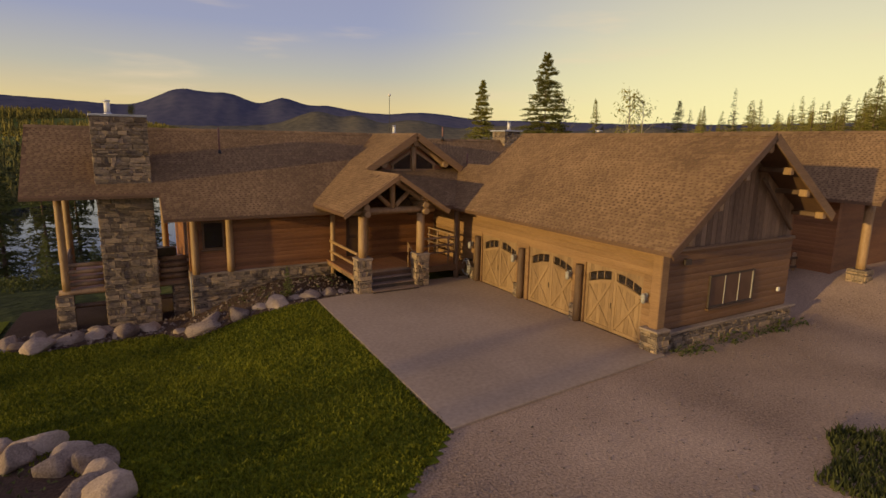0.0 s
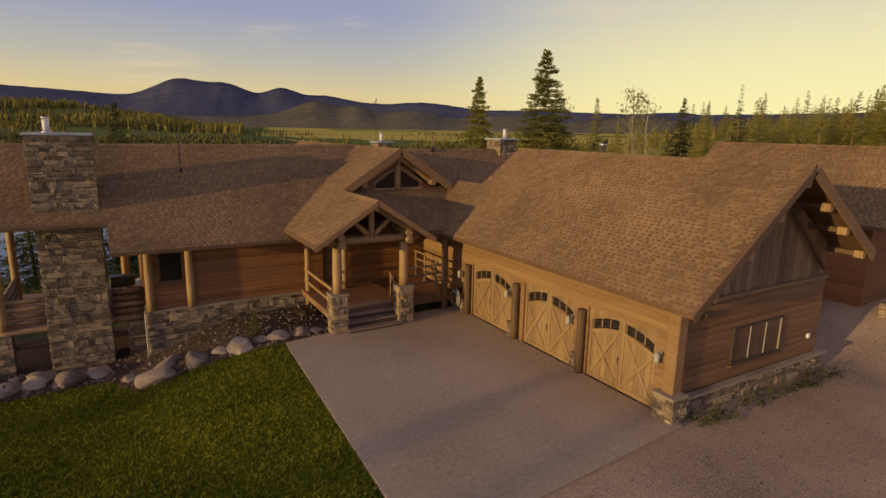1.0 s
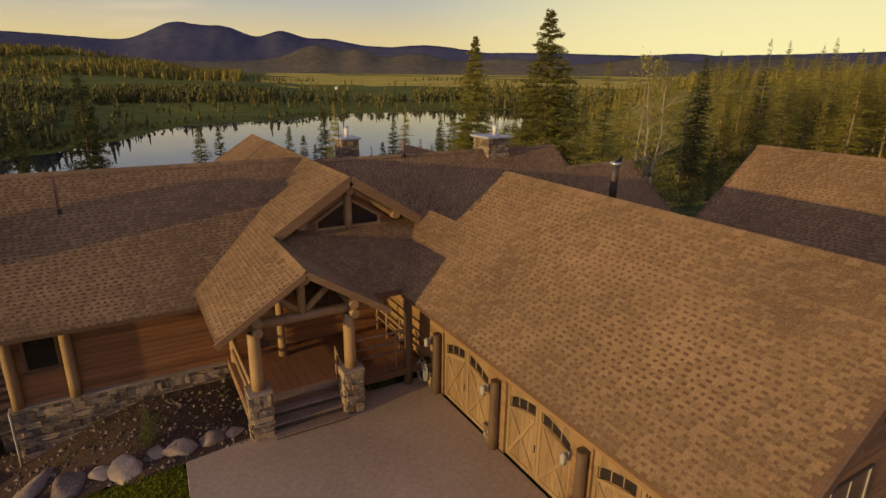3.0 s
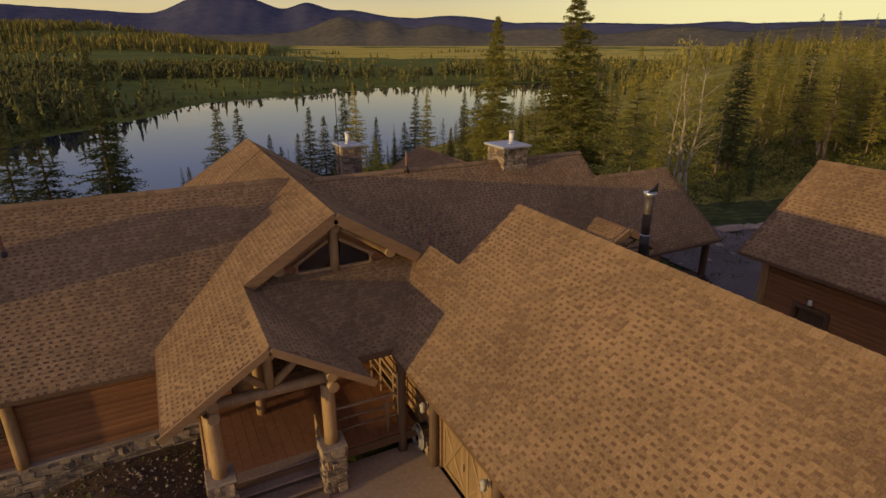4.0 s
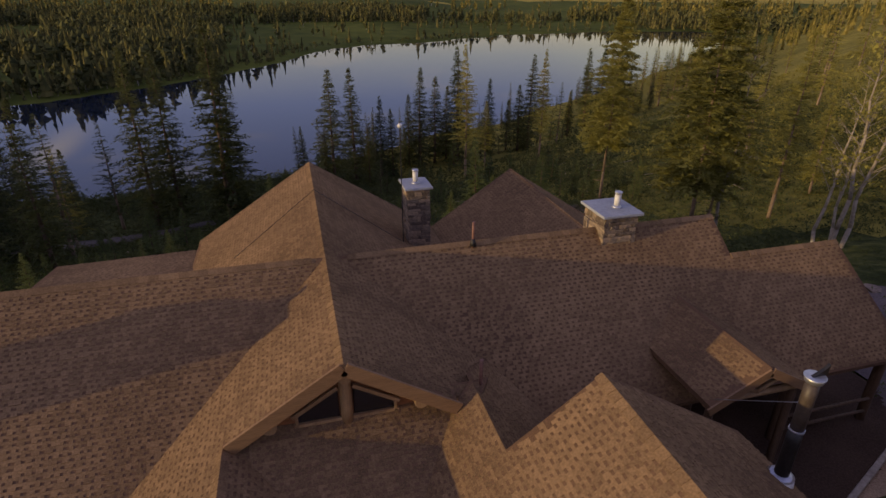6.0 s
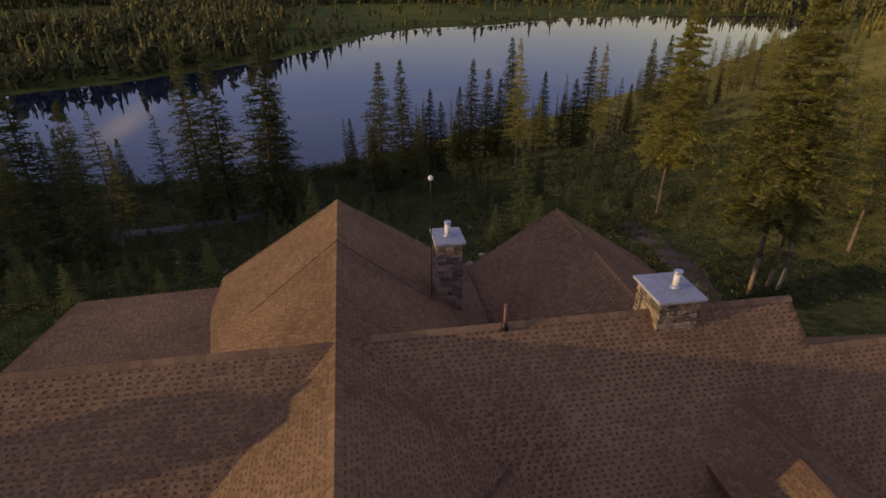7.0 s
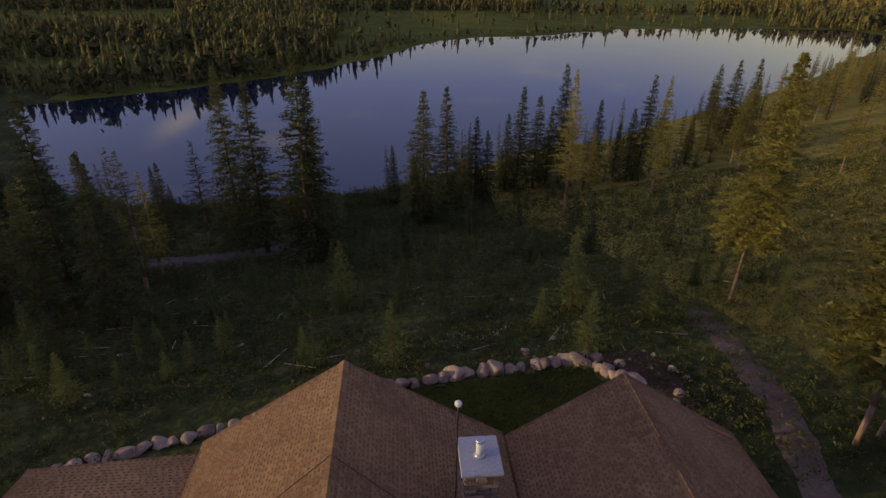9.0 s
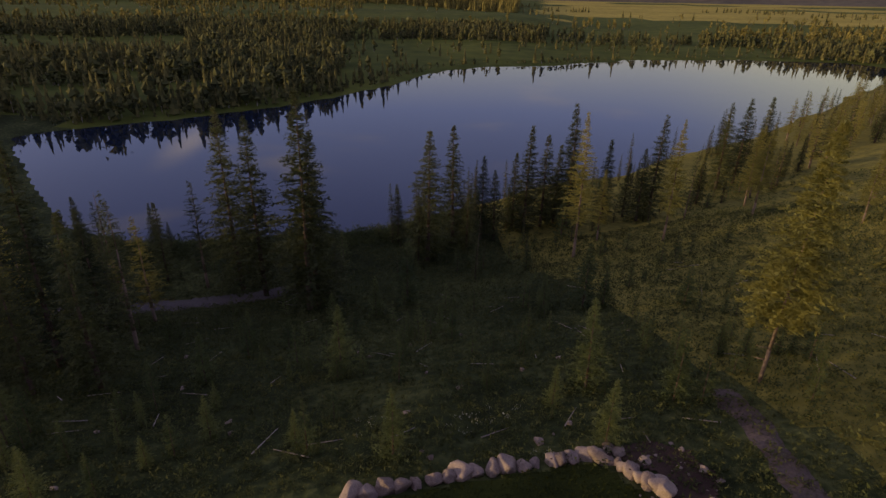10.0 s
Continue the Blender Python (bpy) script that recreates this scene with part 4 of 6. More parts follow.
for x in (8.56, 11.07):
    pier = part("pier", box(x - 0.24, x + 0.24, 19.72, 20.20, -0.1, 1.42), M_MORTAR, porch)
    for o, u, n in (((x - 0.25, 19.72, 0), (1, 0, 0), (0, -1, 0)), ((x - 0.24, 20.2, 0), (0, -1, 0), (-1, 0, 0)), ((x + 0.24, 19.72, 0), (0, 1, 0), (1, 0, 0))):
        stonework(pier, o, u, n, 0.49, 1.42, int(x * 10), 0.72)
    part("pier_cap", box(x - 0.31, x + 0.31, 19.65, 20.27, 1.42, 1.50, 0.015), M_LEDGE, porch)
    part("post", log((x, 19.96, 1.50), (x, 19.96, 3.12), 0.165, 0.155, 12), M_POST, porch)
    for k, z in enumerate((3.22, 3.47, 3.70)):
        part("plate_log", log((x + 0.05, 19.52 + 0.06 * k, z), (x + 0.05, 23.5, z), 0.125, sides=10), M_POST, porch)
part("tie_log", log((8.0, 19.96, 3.28), (11.65, 19.96, 3.28), 0.135, sides=12), M_POST, porch)
part("king_post", log((PX, 19.96, 3.35), (PX, 19.96, 4.55), 0.11), M_POST, porch)
for sgn in (-1, 1):
    part("brace", log((PX + sgn * 0.12, 19.96, 3.45), (PX + sgn * 0.75, 19.96, 4.02), 0.09), M_POST, porch)
    part("rafter", log((PX, 19.96, 4.50), (PX + sgn * 1.75, 19.96, 4.50 - S_L * 1.75), 0.11), M_POST, porch)
    part("barge_board", beam((PX, 19.32, PZ - 0.09), (PX + sgn * 2.22, 19.32, PZ - 0.09 - S_L * 2.22), 0.05, 0.17), M_TAN, porch)
part("ridge_log", log((PX, 19.45, 4.42), (PX, 23.5, 4.42), 0.12), M_POST, porch)
for y in (22.9,):
    part("post", log((9.9, y, 0.76), (9.9, y, 3.2), 0.13), M_POST, porch)
    part("post", log((8.5, 23.2, 0.2), (8.5, 23.2, 3.2), 0.11), M_POST, porch)
part("post", log((13.1, 20.45, 0.05), (13.1, 20.45, 3.2), 0.13), M_DARKPOST, porch)
for z in (1.10, 1.55):
    part("rail", log((8.42, 20.1, z + 0.05), (8.45, 23.4, z + 0.05), 0.06, sides=8), M_POST, porch)
for z in (1.28, 1.60, 1.92):
    part("rail", log((13.28, 20.50, z), (13.25, 23.3, z), 0.038, sides=8), M_BATTEN, porch)
    part("rail", log((11.22, 20.52, z), (13.28, 20.50, z), 0.038, sides=8), M_BATTEN, porch)
for y in (21.4, 22.4, 23.2):
    part("rail_post", log((13.27, y, 0.74), (13.27, y, 1.96), 0.045, sides=8), M_BATTEN, porch)
for x in (11.30, 12.72):
    part("rail_post", log((x, 20.51, 0.74), (x, 20.51, 1.96), 0.04, sides=8), M_BATTEN, porch)
part("sill_log", log((8.36, 20.1, 0.62), (8.40, 23.4, 0.62), 0.11, sides=8), M_POST, porch)
part("handrail", log((10.86, 19.52, 1.05), (10.9, 20.75, 1.78), 0.035, sides=8), M_POST, porch)
part("handrail_post", log((10.9, 20.7, 0.76), (10.9, 20.7, 1.76), 0.035, sides=8), M_POST, porch)

# ================= the garage =================
garage = empty("garage", "three-bay log garage with steep brown shingled roof", "garage")
GX, GZ, GS, GE = 16.9, 6.36, 0.77, 0.652
roof_plane(garage, [(12.82, 9.45), (GX, 9.45), (GX, 21.0), (15.06, 21.0), (15.06, 23.2), (14.2, 22.6), (12.82, 20.3)], GZ - GS * GX, GS, 0.0, seed=31, pieces=(14.8, 17.0, 300))
roof_plane(garage, [(GX, 9.45), (20.72, 9.45), (20.72, 21.2), (GX, 21.0)], GZ + GE * GX, -GE, 0.0, seed=32)
ridge_caps(garage, (GX, 9.45, GZ), (GX, 21.0, GZ))
DOORS = tuple((c - 1.18, c + 1.18) for c in (18.2, 15.1, 12.15))
log_wall(garage, "y", 13.72, 10.45, 23.6, 0.05, 3.15, [(a_, b_, 0.05, 2.16) for a_, b_ in DOORS], course=0.2, relief=0.25, skin=LOGS_TAN)
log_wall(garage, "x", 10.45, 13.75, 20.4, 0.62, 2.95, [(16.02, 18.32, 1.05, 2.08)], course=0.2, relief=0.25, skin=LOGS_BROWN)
window(garage, "x", 10.45, 16.02, 18.32, 1.05, 2.08, 3, 0.05, M_BROWNPANE)
part("end_mullion", box(18.235, 18.265, 10.395, 10.44, 1.10, 2.03, 0.004), M_HOSE, garage)
# plain brown panel added behind the panes
part("window_blind", box(16.05, 18.29, 10.62, 10.64, 1.07, 2.06), M_BATTEN, garage)
part("gable_wall", prism([(13.9, 2.95), (20.2, 2.95), (20.2, 3.95), (GX, 6.05), (13.9, 3.35)], "y", 10.5, 10.65), M_BATTEN, garage)
for k in range(26):
    x = 14.0 + 0.24 * k
    ends = [(u, min(GZ - 0.17 - GS * abs(GX - u) if u < GX else GZ - 0.17 - GE * (u - GX), 9)) for u in (x, x + 0.225)]
    if min(z_ for _, z_ in ends) > 3.02:
        part("board", prism([(x, 2.97), (x + 0.225, 2.97), (x + 0.225, ends[1][1]), (x, ends[0][1])], "y", 10.465, 10.5), M_BATTEN, garage)
part("belt_log", log((13.7, 10.42, 2.98), (20.4, 10.42, 2.98), 0.07), M_TAN, garage)
part("outlet_box", box(19.68, 19.80, 10.32, 10.39, 1.17, 1.31, 0.01), M_WHITE, garage, "white outlet box")
part("soffit_vent", box(14.65, 14.95, 10.33, 10.39, 2.55, 2.72, 0.01), M_BRONZE, garage)
part("rear_wall", box(14.0, 20.2, 20.5, 20.65, 0, 3.2), M_LOG, garage)
part("gable_wall", prism([(13.9, 3.2), (20.2, 3.2), (20.2, 3.95), (GX, 6.05), (13.9, 3.6)], "y", 20.5, 20.6), M_LOG, garage)
part("side_wall", box(20.2, 20.4, 10.5, 20.6, 0, 3.9), M_LOG, garage)
for sgn, s_ in ((-1, GS), (1, GE)):
    L = 4.06 if sgn < 0 else 3.80
    part("barge_board", beam((GX, 9.44, GZ - 0.12), (GX + sgn * L, 9.44, GZ - 0.12 - s_ * L), 0.05, 0.20 if sgn < 0 else 0.30), M_FASCIA if sgn < 0 else M_TAN, garage)
    for d in (1.1, 2.15, 3.3):
        x = GX + sgn * d
        part("purlin", beam((x, 9.60, GZ - 0.36 - s_ * d), (x, 10.6, GZ - 0.36 - s_ * d), 0.15, 0.15, 0.02), M_DARKPOST, garage)
        part("purlin_end", box(x - 0.10, x + 0.10, 9.47, 9.72, GZ - 0.48 - s_ * d, GZ - 0.26 - s_ * d, 0.02), M_POST, garage)
part("ridge_log", log((GX, 9.55, GZ - 0.42), (GX, 11.0, GZ - 0.42), 0.14), M_POST, garage)
part("brace", log((18.0, 10.3, 5.0), (19.9, 10.3, 3.3), 0.06), M_DARKPOST, garage)
part("corner_post", box(13.60, 13.95, 10.30, 10.62, 0.75, 2.95, 0.03), M_TAN, garage)
gbase = part("stone_base", box(13.95, 20.6, 10.36, 10.6, -0.3, 0.55), M_MORTAR, garage)
stonework(gbase, (13.95, 10.36, -0.2), (1, 0, 0), (0, -1, 0), 6.65, 0.75, 33, 0.85)
part("base_ledge", box(13.9, 20.7, 10.22, 10.44, 0.55, 0.62, 0.012), M_LEDGE, garage)
corner = part("corner_pier", box(13.50, 13.98, 10.20, 10.68, -0.1, 0.70), M_MORTAR, garage)
stonework(corner, (13.46, 10.20, 0), (1, 0, 0), (0, -1, 0), 0.55, 0.70, 34, 0.8)
stonework(corner, (13.50, 10.72, 0), (0, -1, 0), (-1, 0, 0), 0.55, 0.70, 35, 0.8)
part("pier_cap", box(13.42, 14.02, 10.12, 10.76, 0.70, 0.77, 0.012), M_LEDGE, garage)
for y in (13.5, 16.58, 19.55):
    part("post", log((13.60, y, 0.05), (13.60, y, 2.06), 0.135, 0.125, 12), M_DARKPOST, garage)
for y in (13.68, 16.80, 19.95):
    pier = part("pier", box(13.60, 13.78, y - 0.15, y + 0.13, 0, 0.62), M_MORTAR, garage)
    stonework(pier, (13.60, y + 0.14, 0.04), (0, -1, 0), (-1, 0, 0), 0.28, 0.62, int(y * 7), 0.7)


def garage_door(parent, y0, y1):
    """A carriage-style double door: planks, cross braces and an arched row of small panes in each half."""
    x, z0, z1 = 13.80, 0.09, 2.14
    door = empty("garage_door")
    door.parent = parent
    yc, half = (y0 + y1) / 2, (y1 - y0) / 2

    def arch(y):
        return 1.76 + 0.30 * (1 - ((y - yc) / half) ** 2)
    n = 14
    for k in range(n):
        a_, b_ = y0 + (y1 - y0) * k / n + 0.004, y0 + (y1 - y0) * (k + 1) / n - 0.004
        part("plank", prism([(a_, z0), (b_, z0), (b_, arch(b_) - 0.29), (a_, arch(a_) - 0.29)], "x", x, x + 0.03), M_DOORWOOD, door)
    # the header that fills the corners over the arch
    for k in range(n):
        a_, b_ = y0 + (y1 - y0) * k / n, y0 + (y1 - y0) * (k + 1) / n
        part("arch_head", prism([(a_, arch(a_)), (b_, arch(b_)), (b_, 2.17), (a_, 2.17)], "x", x - 0.035, x + 0.03), M_DOORWOOD, door)
    for h0, h1 in ((y0, yc), (yc, y1)):
        bmf = bmesh.new()
        for a_, b_, r, t in ((h0 + 0.004, h0 + 0.11, z0, arch(h0 + 0.055)), (h1 - 0.11, h1 - 0.004, z0, arch(h1 - 0.055)), (h0 + 0.11, h1 - 0.11, z0, z0 + 0.13)):
            add_box(bmf, x - 0.025, x - 0.001, a_, b_, r, t, 0.004)
        part("stile_frame", bmf, M_DOORWOOD, door)
        lo_, hi_ = arch(h0 + 0.11) - 0.37, arch(h1 - 0.11) - 0.37
        part("rail", prism([(h0 + 0.11, lo_), (h1 - 0.11, hi_), (h1 - 0.11, hi_ + 0.10), (h0 + 0.11, lo_ + 0.10)], "x", x - 0.025, x - 0.001), M_DOORWOOD, door)
        part("cross_brace", beam((x - 0.014, h0 + 0.13, z0 + 0.16), (x - 0.014, h1 - 0.13, hi_ - 0.02), 0.022, 0.085, 0.003), M_DOORWOOD, door)
        part("cross_brace", beam((x - 0.022, h1 - 0.13, z0 + 0.16), (x - 0.022, h0 + 0.13, lo_ - 0.02), 0.022, 0.085, 0.003), M_DOORWOOD, door)
        for k in range(3):
            a_ = h0 + 0.13 + (h1 - h0 - 0.26) * k / 3
            b_ = a_ + (h1 - h0 - 0.26) / 3 - 0.03
            part("pane", prism([(a_, arch(a_) - 0.26), (b_, arch(b_) - 0.26), (b_, arch(b_) - 0.05), (a_, arch(a_) - 0.05)], "x", x + 0.005, x + 0.015), M_GLASS, door)
            part("pane_backing", prism([(a_, arch(a_) - 0.27), (b_, arch(b_) - 0.27), (b_, arch(b_) - 0.03), (a_, arch(a_) - 0.03)], "x", x + 0.03, x + 0.04), M_DARKROOM, door)
            part("muntin", box(x - 0.01, x + 0.02, b_, b_ + 0.03, arch(b_) - 0.27, arch(b_) - 0.01), M_DOORWOOD, door)
    part("handle", log((x - 0.05, yc + 0.05, 0.85), (x - 0.05, yc + 0.05, 1.05), 0.012, sides=6), M_DARKMETAL, door)
    return door


for a_, b_ in DOORS:
    garage_door(garage, a_, b_)


def lantern(x, y, z):
    lamp = empty("wall_lantern", "unlit pale metal wall lantern with glass cylinder", "wall lamp", "garage lanterns", at=(x, y, z))
    lamp.scale = (0.8, 0.8, 0.8)
    bm = box(-0.01, 0.03, -0.06, 0.06, -0.12, 0.16, 0.01)
    part("back_plate", bm, M_HOSE, lamp)
    part("arm", log((0, 0, 0.1), (-0.14, 0, 0.14), 0.015, sides=6, rough=0), M_HOSE, lamp)
    part("cap", log((-0.14, 0, 0.06), (-0.14, 0, 0.16), 0.12, 0.03, rough=0), M_HOSE, lamp)
    part("glass", log((-0.14, 0, -0.17), (-0.14, 0, 0.06), 0.085, 0.085, rough=0), M_HOSE, lamp)
    part("base", log((-0.14, 0, -0.21), (-0.14, 0, -0.17), 0.05, 0.10, rough=0), M_HOSE, lamp)
    return lamp


for y in (10.77, 13.94, 16.98, 20.02):
    lantern(13.62, y, 1.62)

# ---- chimneys and roof fittings ----


def chimney(x0, x1, y0, y1, z0, z1, label, flue=(0.5, 0.5), cap=0.12, seed=0, size=1.0, skip=0.0):
    ch = empty("stone_chimney", label, "chimney")
    core = part("shaft", box(x0 + 0.05, x1 - 0.05, y0 + 0.05, y1 - 0.05, z0, z1), M_MORTAR, ch)
    h = z1 - z0 - skip
    stonework(core, (x0, y0 + 0.05, z0 + skip), (1, 0, 0), (0, -1, 0), x1 - x0, h, seed, size)
    stonework(core, (x0 + 0.05, y1, z0 + skip), (0, -1, 0), (-1, 0, 0), y1 - y0, h, seed + 1, size)
    stonework(core, (x1 - 0.05, y0, z0 + skip), (0, 1, 0), (1, 0, 0), y1 - y0, h, seed + 2, size)
    part("cap", box(x0 - cap, x1 + cap, y0 - cap, y1 + cap, z1, z1 + 0.09, 0.015), M_CAP, ch, "pale slate cap")
    fx, fy = x0 + (x1 - x0) * flue[0], y0 + (y1 - y0) * flue[1]
    bm = log((fx, fy, z1 + 0.09), (fx, fy, z1 + 0.16), 0.16, 0.10, 14, 0)
    part("flue_collar", bm, M_METAL, ch)
    part("flue", log((fx, fy, z1 + 0.16), (fx, fy, z1 + 0.52), 0.10, 0.10, 14, 0), M_WHITE, ch, "pale metal flue")
    part("flue_cap", log((fx, fy, z1 + 0.55), (fx, fy, z1 + 0.60), 0.125, 0.11, 14, 0), M_METAL, ch)
    for k in range(4):
        a_ = k * math.pi / 2 + 0.4
        part("flue_strut", log((fx + 0.08 * math.cos(a_), fy + 0.08 * math.sin(a_), z1 + 0.48), (fx + 0.09 * math.cos(a_), fy + 0.09 * math.sin(a_), z1 + 0.56), 0.01, sides=5, rough=0), M_METAL, ch)
    return ch


chimney(-0.08, 1.74, 24.40, 25.6, -1.9, 6.62, "tall ledge-stone outdoor chimney rising through the porch roof", (0.32, 0.5), 0.04, 41, 0.85)
chimney(15.50, 16.32, 32.22, 33.25, 3.2, 6.27, "slim ledge-stone chimney between the lake gables", (0.5, 0.5), 0.10, 51, 0.9)
chimney(20.58, 21.68, 27.40, 28.62, 4.6, 6.58, "squat ledge-stone chimney on the main ridge", (0.62, 0.45), 0.13, 61, 0.95)

mast = empty("antenna_mast", "thin antenna mast with a white ball on top", "antenna")
part("pole", log((15.27, 32.05, 4.2), (15.27, 32.05, 8.58), 0.017, sides=6, rough=0), M_DARKMETAL, mast)
bm = bmesh.new()
bmesh.ops.create_icosphere(bm, subdivisions=2, radius=0.085, matrix=Matrix.Translation((15.27, 32.05, 8.64)))
part("ball", bm, M_WHITE, mast)

stove = empty("stove_pipe", "dark brown stove pipe with a white collar on the garage roof", "stove pipe")
SX, SY = 20.35, 19.70
part("pipe", log((SX, SY, 3.95), (SX, SY, 5.38), 0.135, sides=16, rough=0), M_DARKMETAL, stove)
part("upper_pipe", log((SX, SY, 5.38), (SX, SY, 6.48), 0.125, sides=16, rough=0), M_BRONZE, stove)
part("flashing", log((SX, SY, 4.02), (SX, SY, 4.20), 0.27, 0.25, sides=18, rough=0), M_WHITE, stove, "white flashing collar")
part("storm_collar", log((SX, SY, 4.20), (SX, SY, 4.26), 0.25, 0.14, sides=18, rough=0), M_METAL, stove)
part("band", log((SX, SY, 5.35), (SX, SY, 5.39), 0.142, sides=16, rough=0), M_METAL, stove)
part("top_cap", log((SX, SY, 6.48), (SX, SY, 6.60), 0.15, 0.19, sides=16, rough=0), M_METAL, stove)
part("vane", prism([(SX - 0.08, 6.60), (SX + 0.24, 6.60), (SX + 0.24, 6.82), (SX + 0.14, 6.72)], "y", SY - 0.03, SY + 0.03), M_DARKMETAL, stove)
part("stay", log((SX, SY, 6.0), (20.9, 22.2, 3.9), 0.010, sides=5, rough=0), M_METAL, stove)

# a thin cable laid in a chevron over the lake gable
cable = empty("roof_cable", "thin dark heating cable laid in a chevron over the shingles", "cable")
for sgn in (-1, 1):
    x1 = 2.9
    part("run", log((RX, 33.0, RZ + 0.06), (RX + sgn * x1, 32.6 - 0.6, RZ + 0.04 - S_L * x1), 0.009, sides=5, rough=0), M_DARKMETAL, cable)

# ---- the covered deck beside the chimney ----
deck = empty("side_deck", "log side deck with peeled posts and rails", "deck")
for k in range(18):
    y0 = 25.0 + k * 0.26
    part("deck_board", box(-1.45, 2.85, y0, y0 + 0.25, 0.12, 0.17, 0.004), M_DECK, deck)
part("rim_log", log((-1.6, 24.95, 0.06), (2.85, 24.95, 0.06), 0.12), M_BATTEN, deck)
for x, y in ((-1.35, 24.95), (-1.35, 28.6), (2.35, 28.6)):
    part("post", log((x, y, 0.15), (x, y, 3.55 if y < 26 else 4.6), 0.14, 0.13, 12), M_POST, deck)
for z in (0.36, 0.60, 0.84, 1.10):
    part("rail", log((-1.4, 24.95, z), (0.0, 24.95, z), 0.085, sides=8), M_BATTEN, deck)
    part("rail", log((1.8, 24.95, z), (2.9, 24.95, z), 0.085, sides=8), M_BATTEN, deck)
    part("rail", log((-1.35, 24.95, z), (-1.35, 28.6, z), 0.085, sides=8), M_BATTEN, deck)
part("eave_log", log((-2.2, 24.15, 3.78), (1.9, 24.15, 3.78), 0.10), M_LOG, deck)
for x in (-1.4, 2.55):
    pier = part("pier", box(x - 0.25, x + 0.25, 24.72, 25.2, -2.0, 0.0), M_MORTAR, deck)
    stonework(pier, (x - 0.26, 24.72, -1.8), (1, 0, 0), (0, -1, 0), 0.52, 1.75, int(x * 10) + 80, 0.8)
    stonework(pier, (x - 0.25, 25.22, -1.8), (0, -1, 0), (-1, 0, 0), 0.5, 1.75, int(x * 10) + 90, 0.8)
part("lower_beam", log((-1.3, 25.0, -0.5), (2.5, 25.0, -0.5), 0.10, sides=8), M_DARKPOST, deck)
part("rail_panel", box(1.84, 2.84, 24.98, 25.02, 0.2, 1.0, 0.01), M_DARKPOST, deck)

grill = empty("barbecue_grill", "black covered barbecue grill standing on the side deck", "grill")
bm = box(1.75, 2.65, 27.0, 27.55, 0.75, 1.15, 0.06)
part("hood", bm, M_DARKMETAL, grill)
part("shelf", box(1.55, 2.85, 27.0, 27.5, 0.70, 0.74, 0.01), M_METAL, grill)
for x in (1.85, 2.55):
    for y in (27.08, 27.45):
        part("leg", log((x, y, 0.17), (x, y, 0.72), 0.025, sides=6, rough=0), M_DARKMETAL, grill)

downpipe = empty("downpipe", "pale metal downpipe at the house corner", "downpipe")
part("pipe", log((2.80, 23.36, -1.1), (2.80, 23.40, 0.6), 0.03, sides=8, rough=0), M_HOSE, downpipe)

# coiled garden hose by the porch corner
hose = empty("garden_hose", "pale garden hose coiled on a wall hanger", "hose")
for k in range(4):
    r, bm = 0.30 - 0.025 * k, bmesh.new()
    pts = [(13.45 - 0.03 * k, 20.15 + r * math.cos(t), 0.62 + r * 1.25 * math.sin(t)) for t in (2 * math.pi * i / 18 for i in range(18))]
    for p, q in zip(pts, pts[1:] + pts[:1]):
        add_log(bm, p, q, 0.016, sides=6, rough=0)
    part("coil", bm, M_HOSE, hose)
part("hanger", box(13.40, 13.70, 20.05, 20.25, 0.86, 0.98, 0.02), M_DARKMETAL, hose)

# ---- the second building ----
barn = empty("outbuilding", "log outbuilding with a brown shingled gable roof", "outbuilding")
BX, BZ, BS = 28.6, 6.72, 0.78
roof_plane(barn, [(25.1, 9.9), (BX, 9.9), (BX, 20.0), (25.1, 20.0)], BZ - BS * BX, BS, 0.0, seed=71)
roof_plane(barn, [(BX, 9.9), (32.1, 9.9), (32.1, 20.0), (BX, 20.0)], BZ + BS * BX, -BS, 0.0, seed=72)
ridge_caps(barn, (BX, 9.9, BZ), (BX, 20.0, BZ))
log_wall(barn, "y", 25.85, 11.6, 19.35, 0.0, 4.0, [(17.25, 18.2, 0.0, 2.62)])
part("wall_core", box(26.05, 31.3, 19.15, 19.35, 0, 4.2), M_LOG, barn)
part("wall_core", box(26.05, 31.3, 11.6, 11.8, 0, 4.2), M_LOG, barn)
part("wall_core", box(31.1, 31.3, 11.8, 19.15, 0, 4.2), M_LOG, barn)
part("gable_wall", prism([(25.9, 4.2), (31.3, 4.2), (BX, 6.3)], "y", 19.2, 19.3), M_BATTEN, barn)
part("gable_wall", prism([(25.9, 4.2), (31.3, 4.2), (BX, 6.3)], "y", 11.62, 11.72), M_BATTEN, barn)
part("corner_post", log((25.85, 10.55, 1.2), (25.85, 10.55, 3.95), 0.17), M_POST, barn)
foot = part("pier", box(25.55, 26.15, 10.25, 10.85, 0.2, 1.3), M_MORTAR, barn)
for o, u, n in (((25.53, 10.25, 0.2), (1, 0, 0), (0, -1, 0)), ((25.55, 10.87, 0.2), (0, -1, 0), (-1, 0, 0))):
    stonework(foot, o, u, n, 0.62, 1.1, 77, 0.8)
part("corner_post", log((25.85, 19.40, 0.0), (25.85, 19.40, 3.9), 0.14), M_POST, barn)
leaf = part("door", box(25.92, 25.98, 17.28, 18.17, 0.02, 2.58, 0.01), M_DARKPOST, barn)
part("door_frame", box(25.76, 25.84, 17.15, 17.27, 0.0, 2.70, 0.01), M_FASCIA, barn)
part("door_frame", box(25.76, 25.84, 18.18, 18.30, 0.0, 2.70, 0.01), M_FASCIA, barn)
part("door_lintel", box(25.75, 25.84, 17.15, 18.30, 2.60, 2.74, 0.01), M_FASCIA, barn)
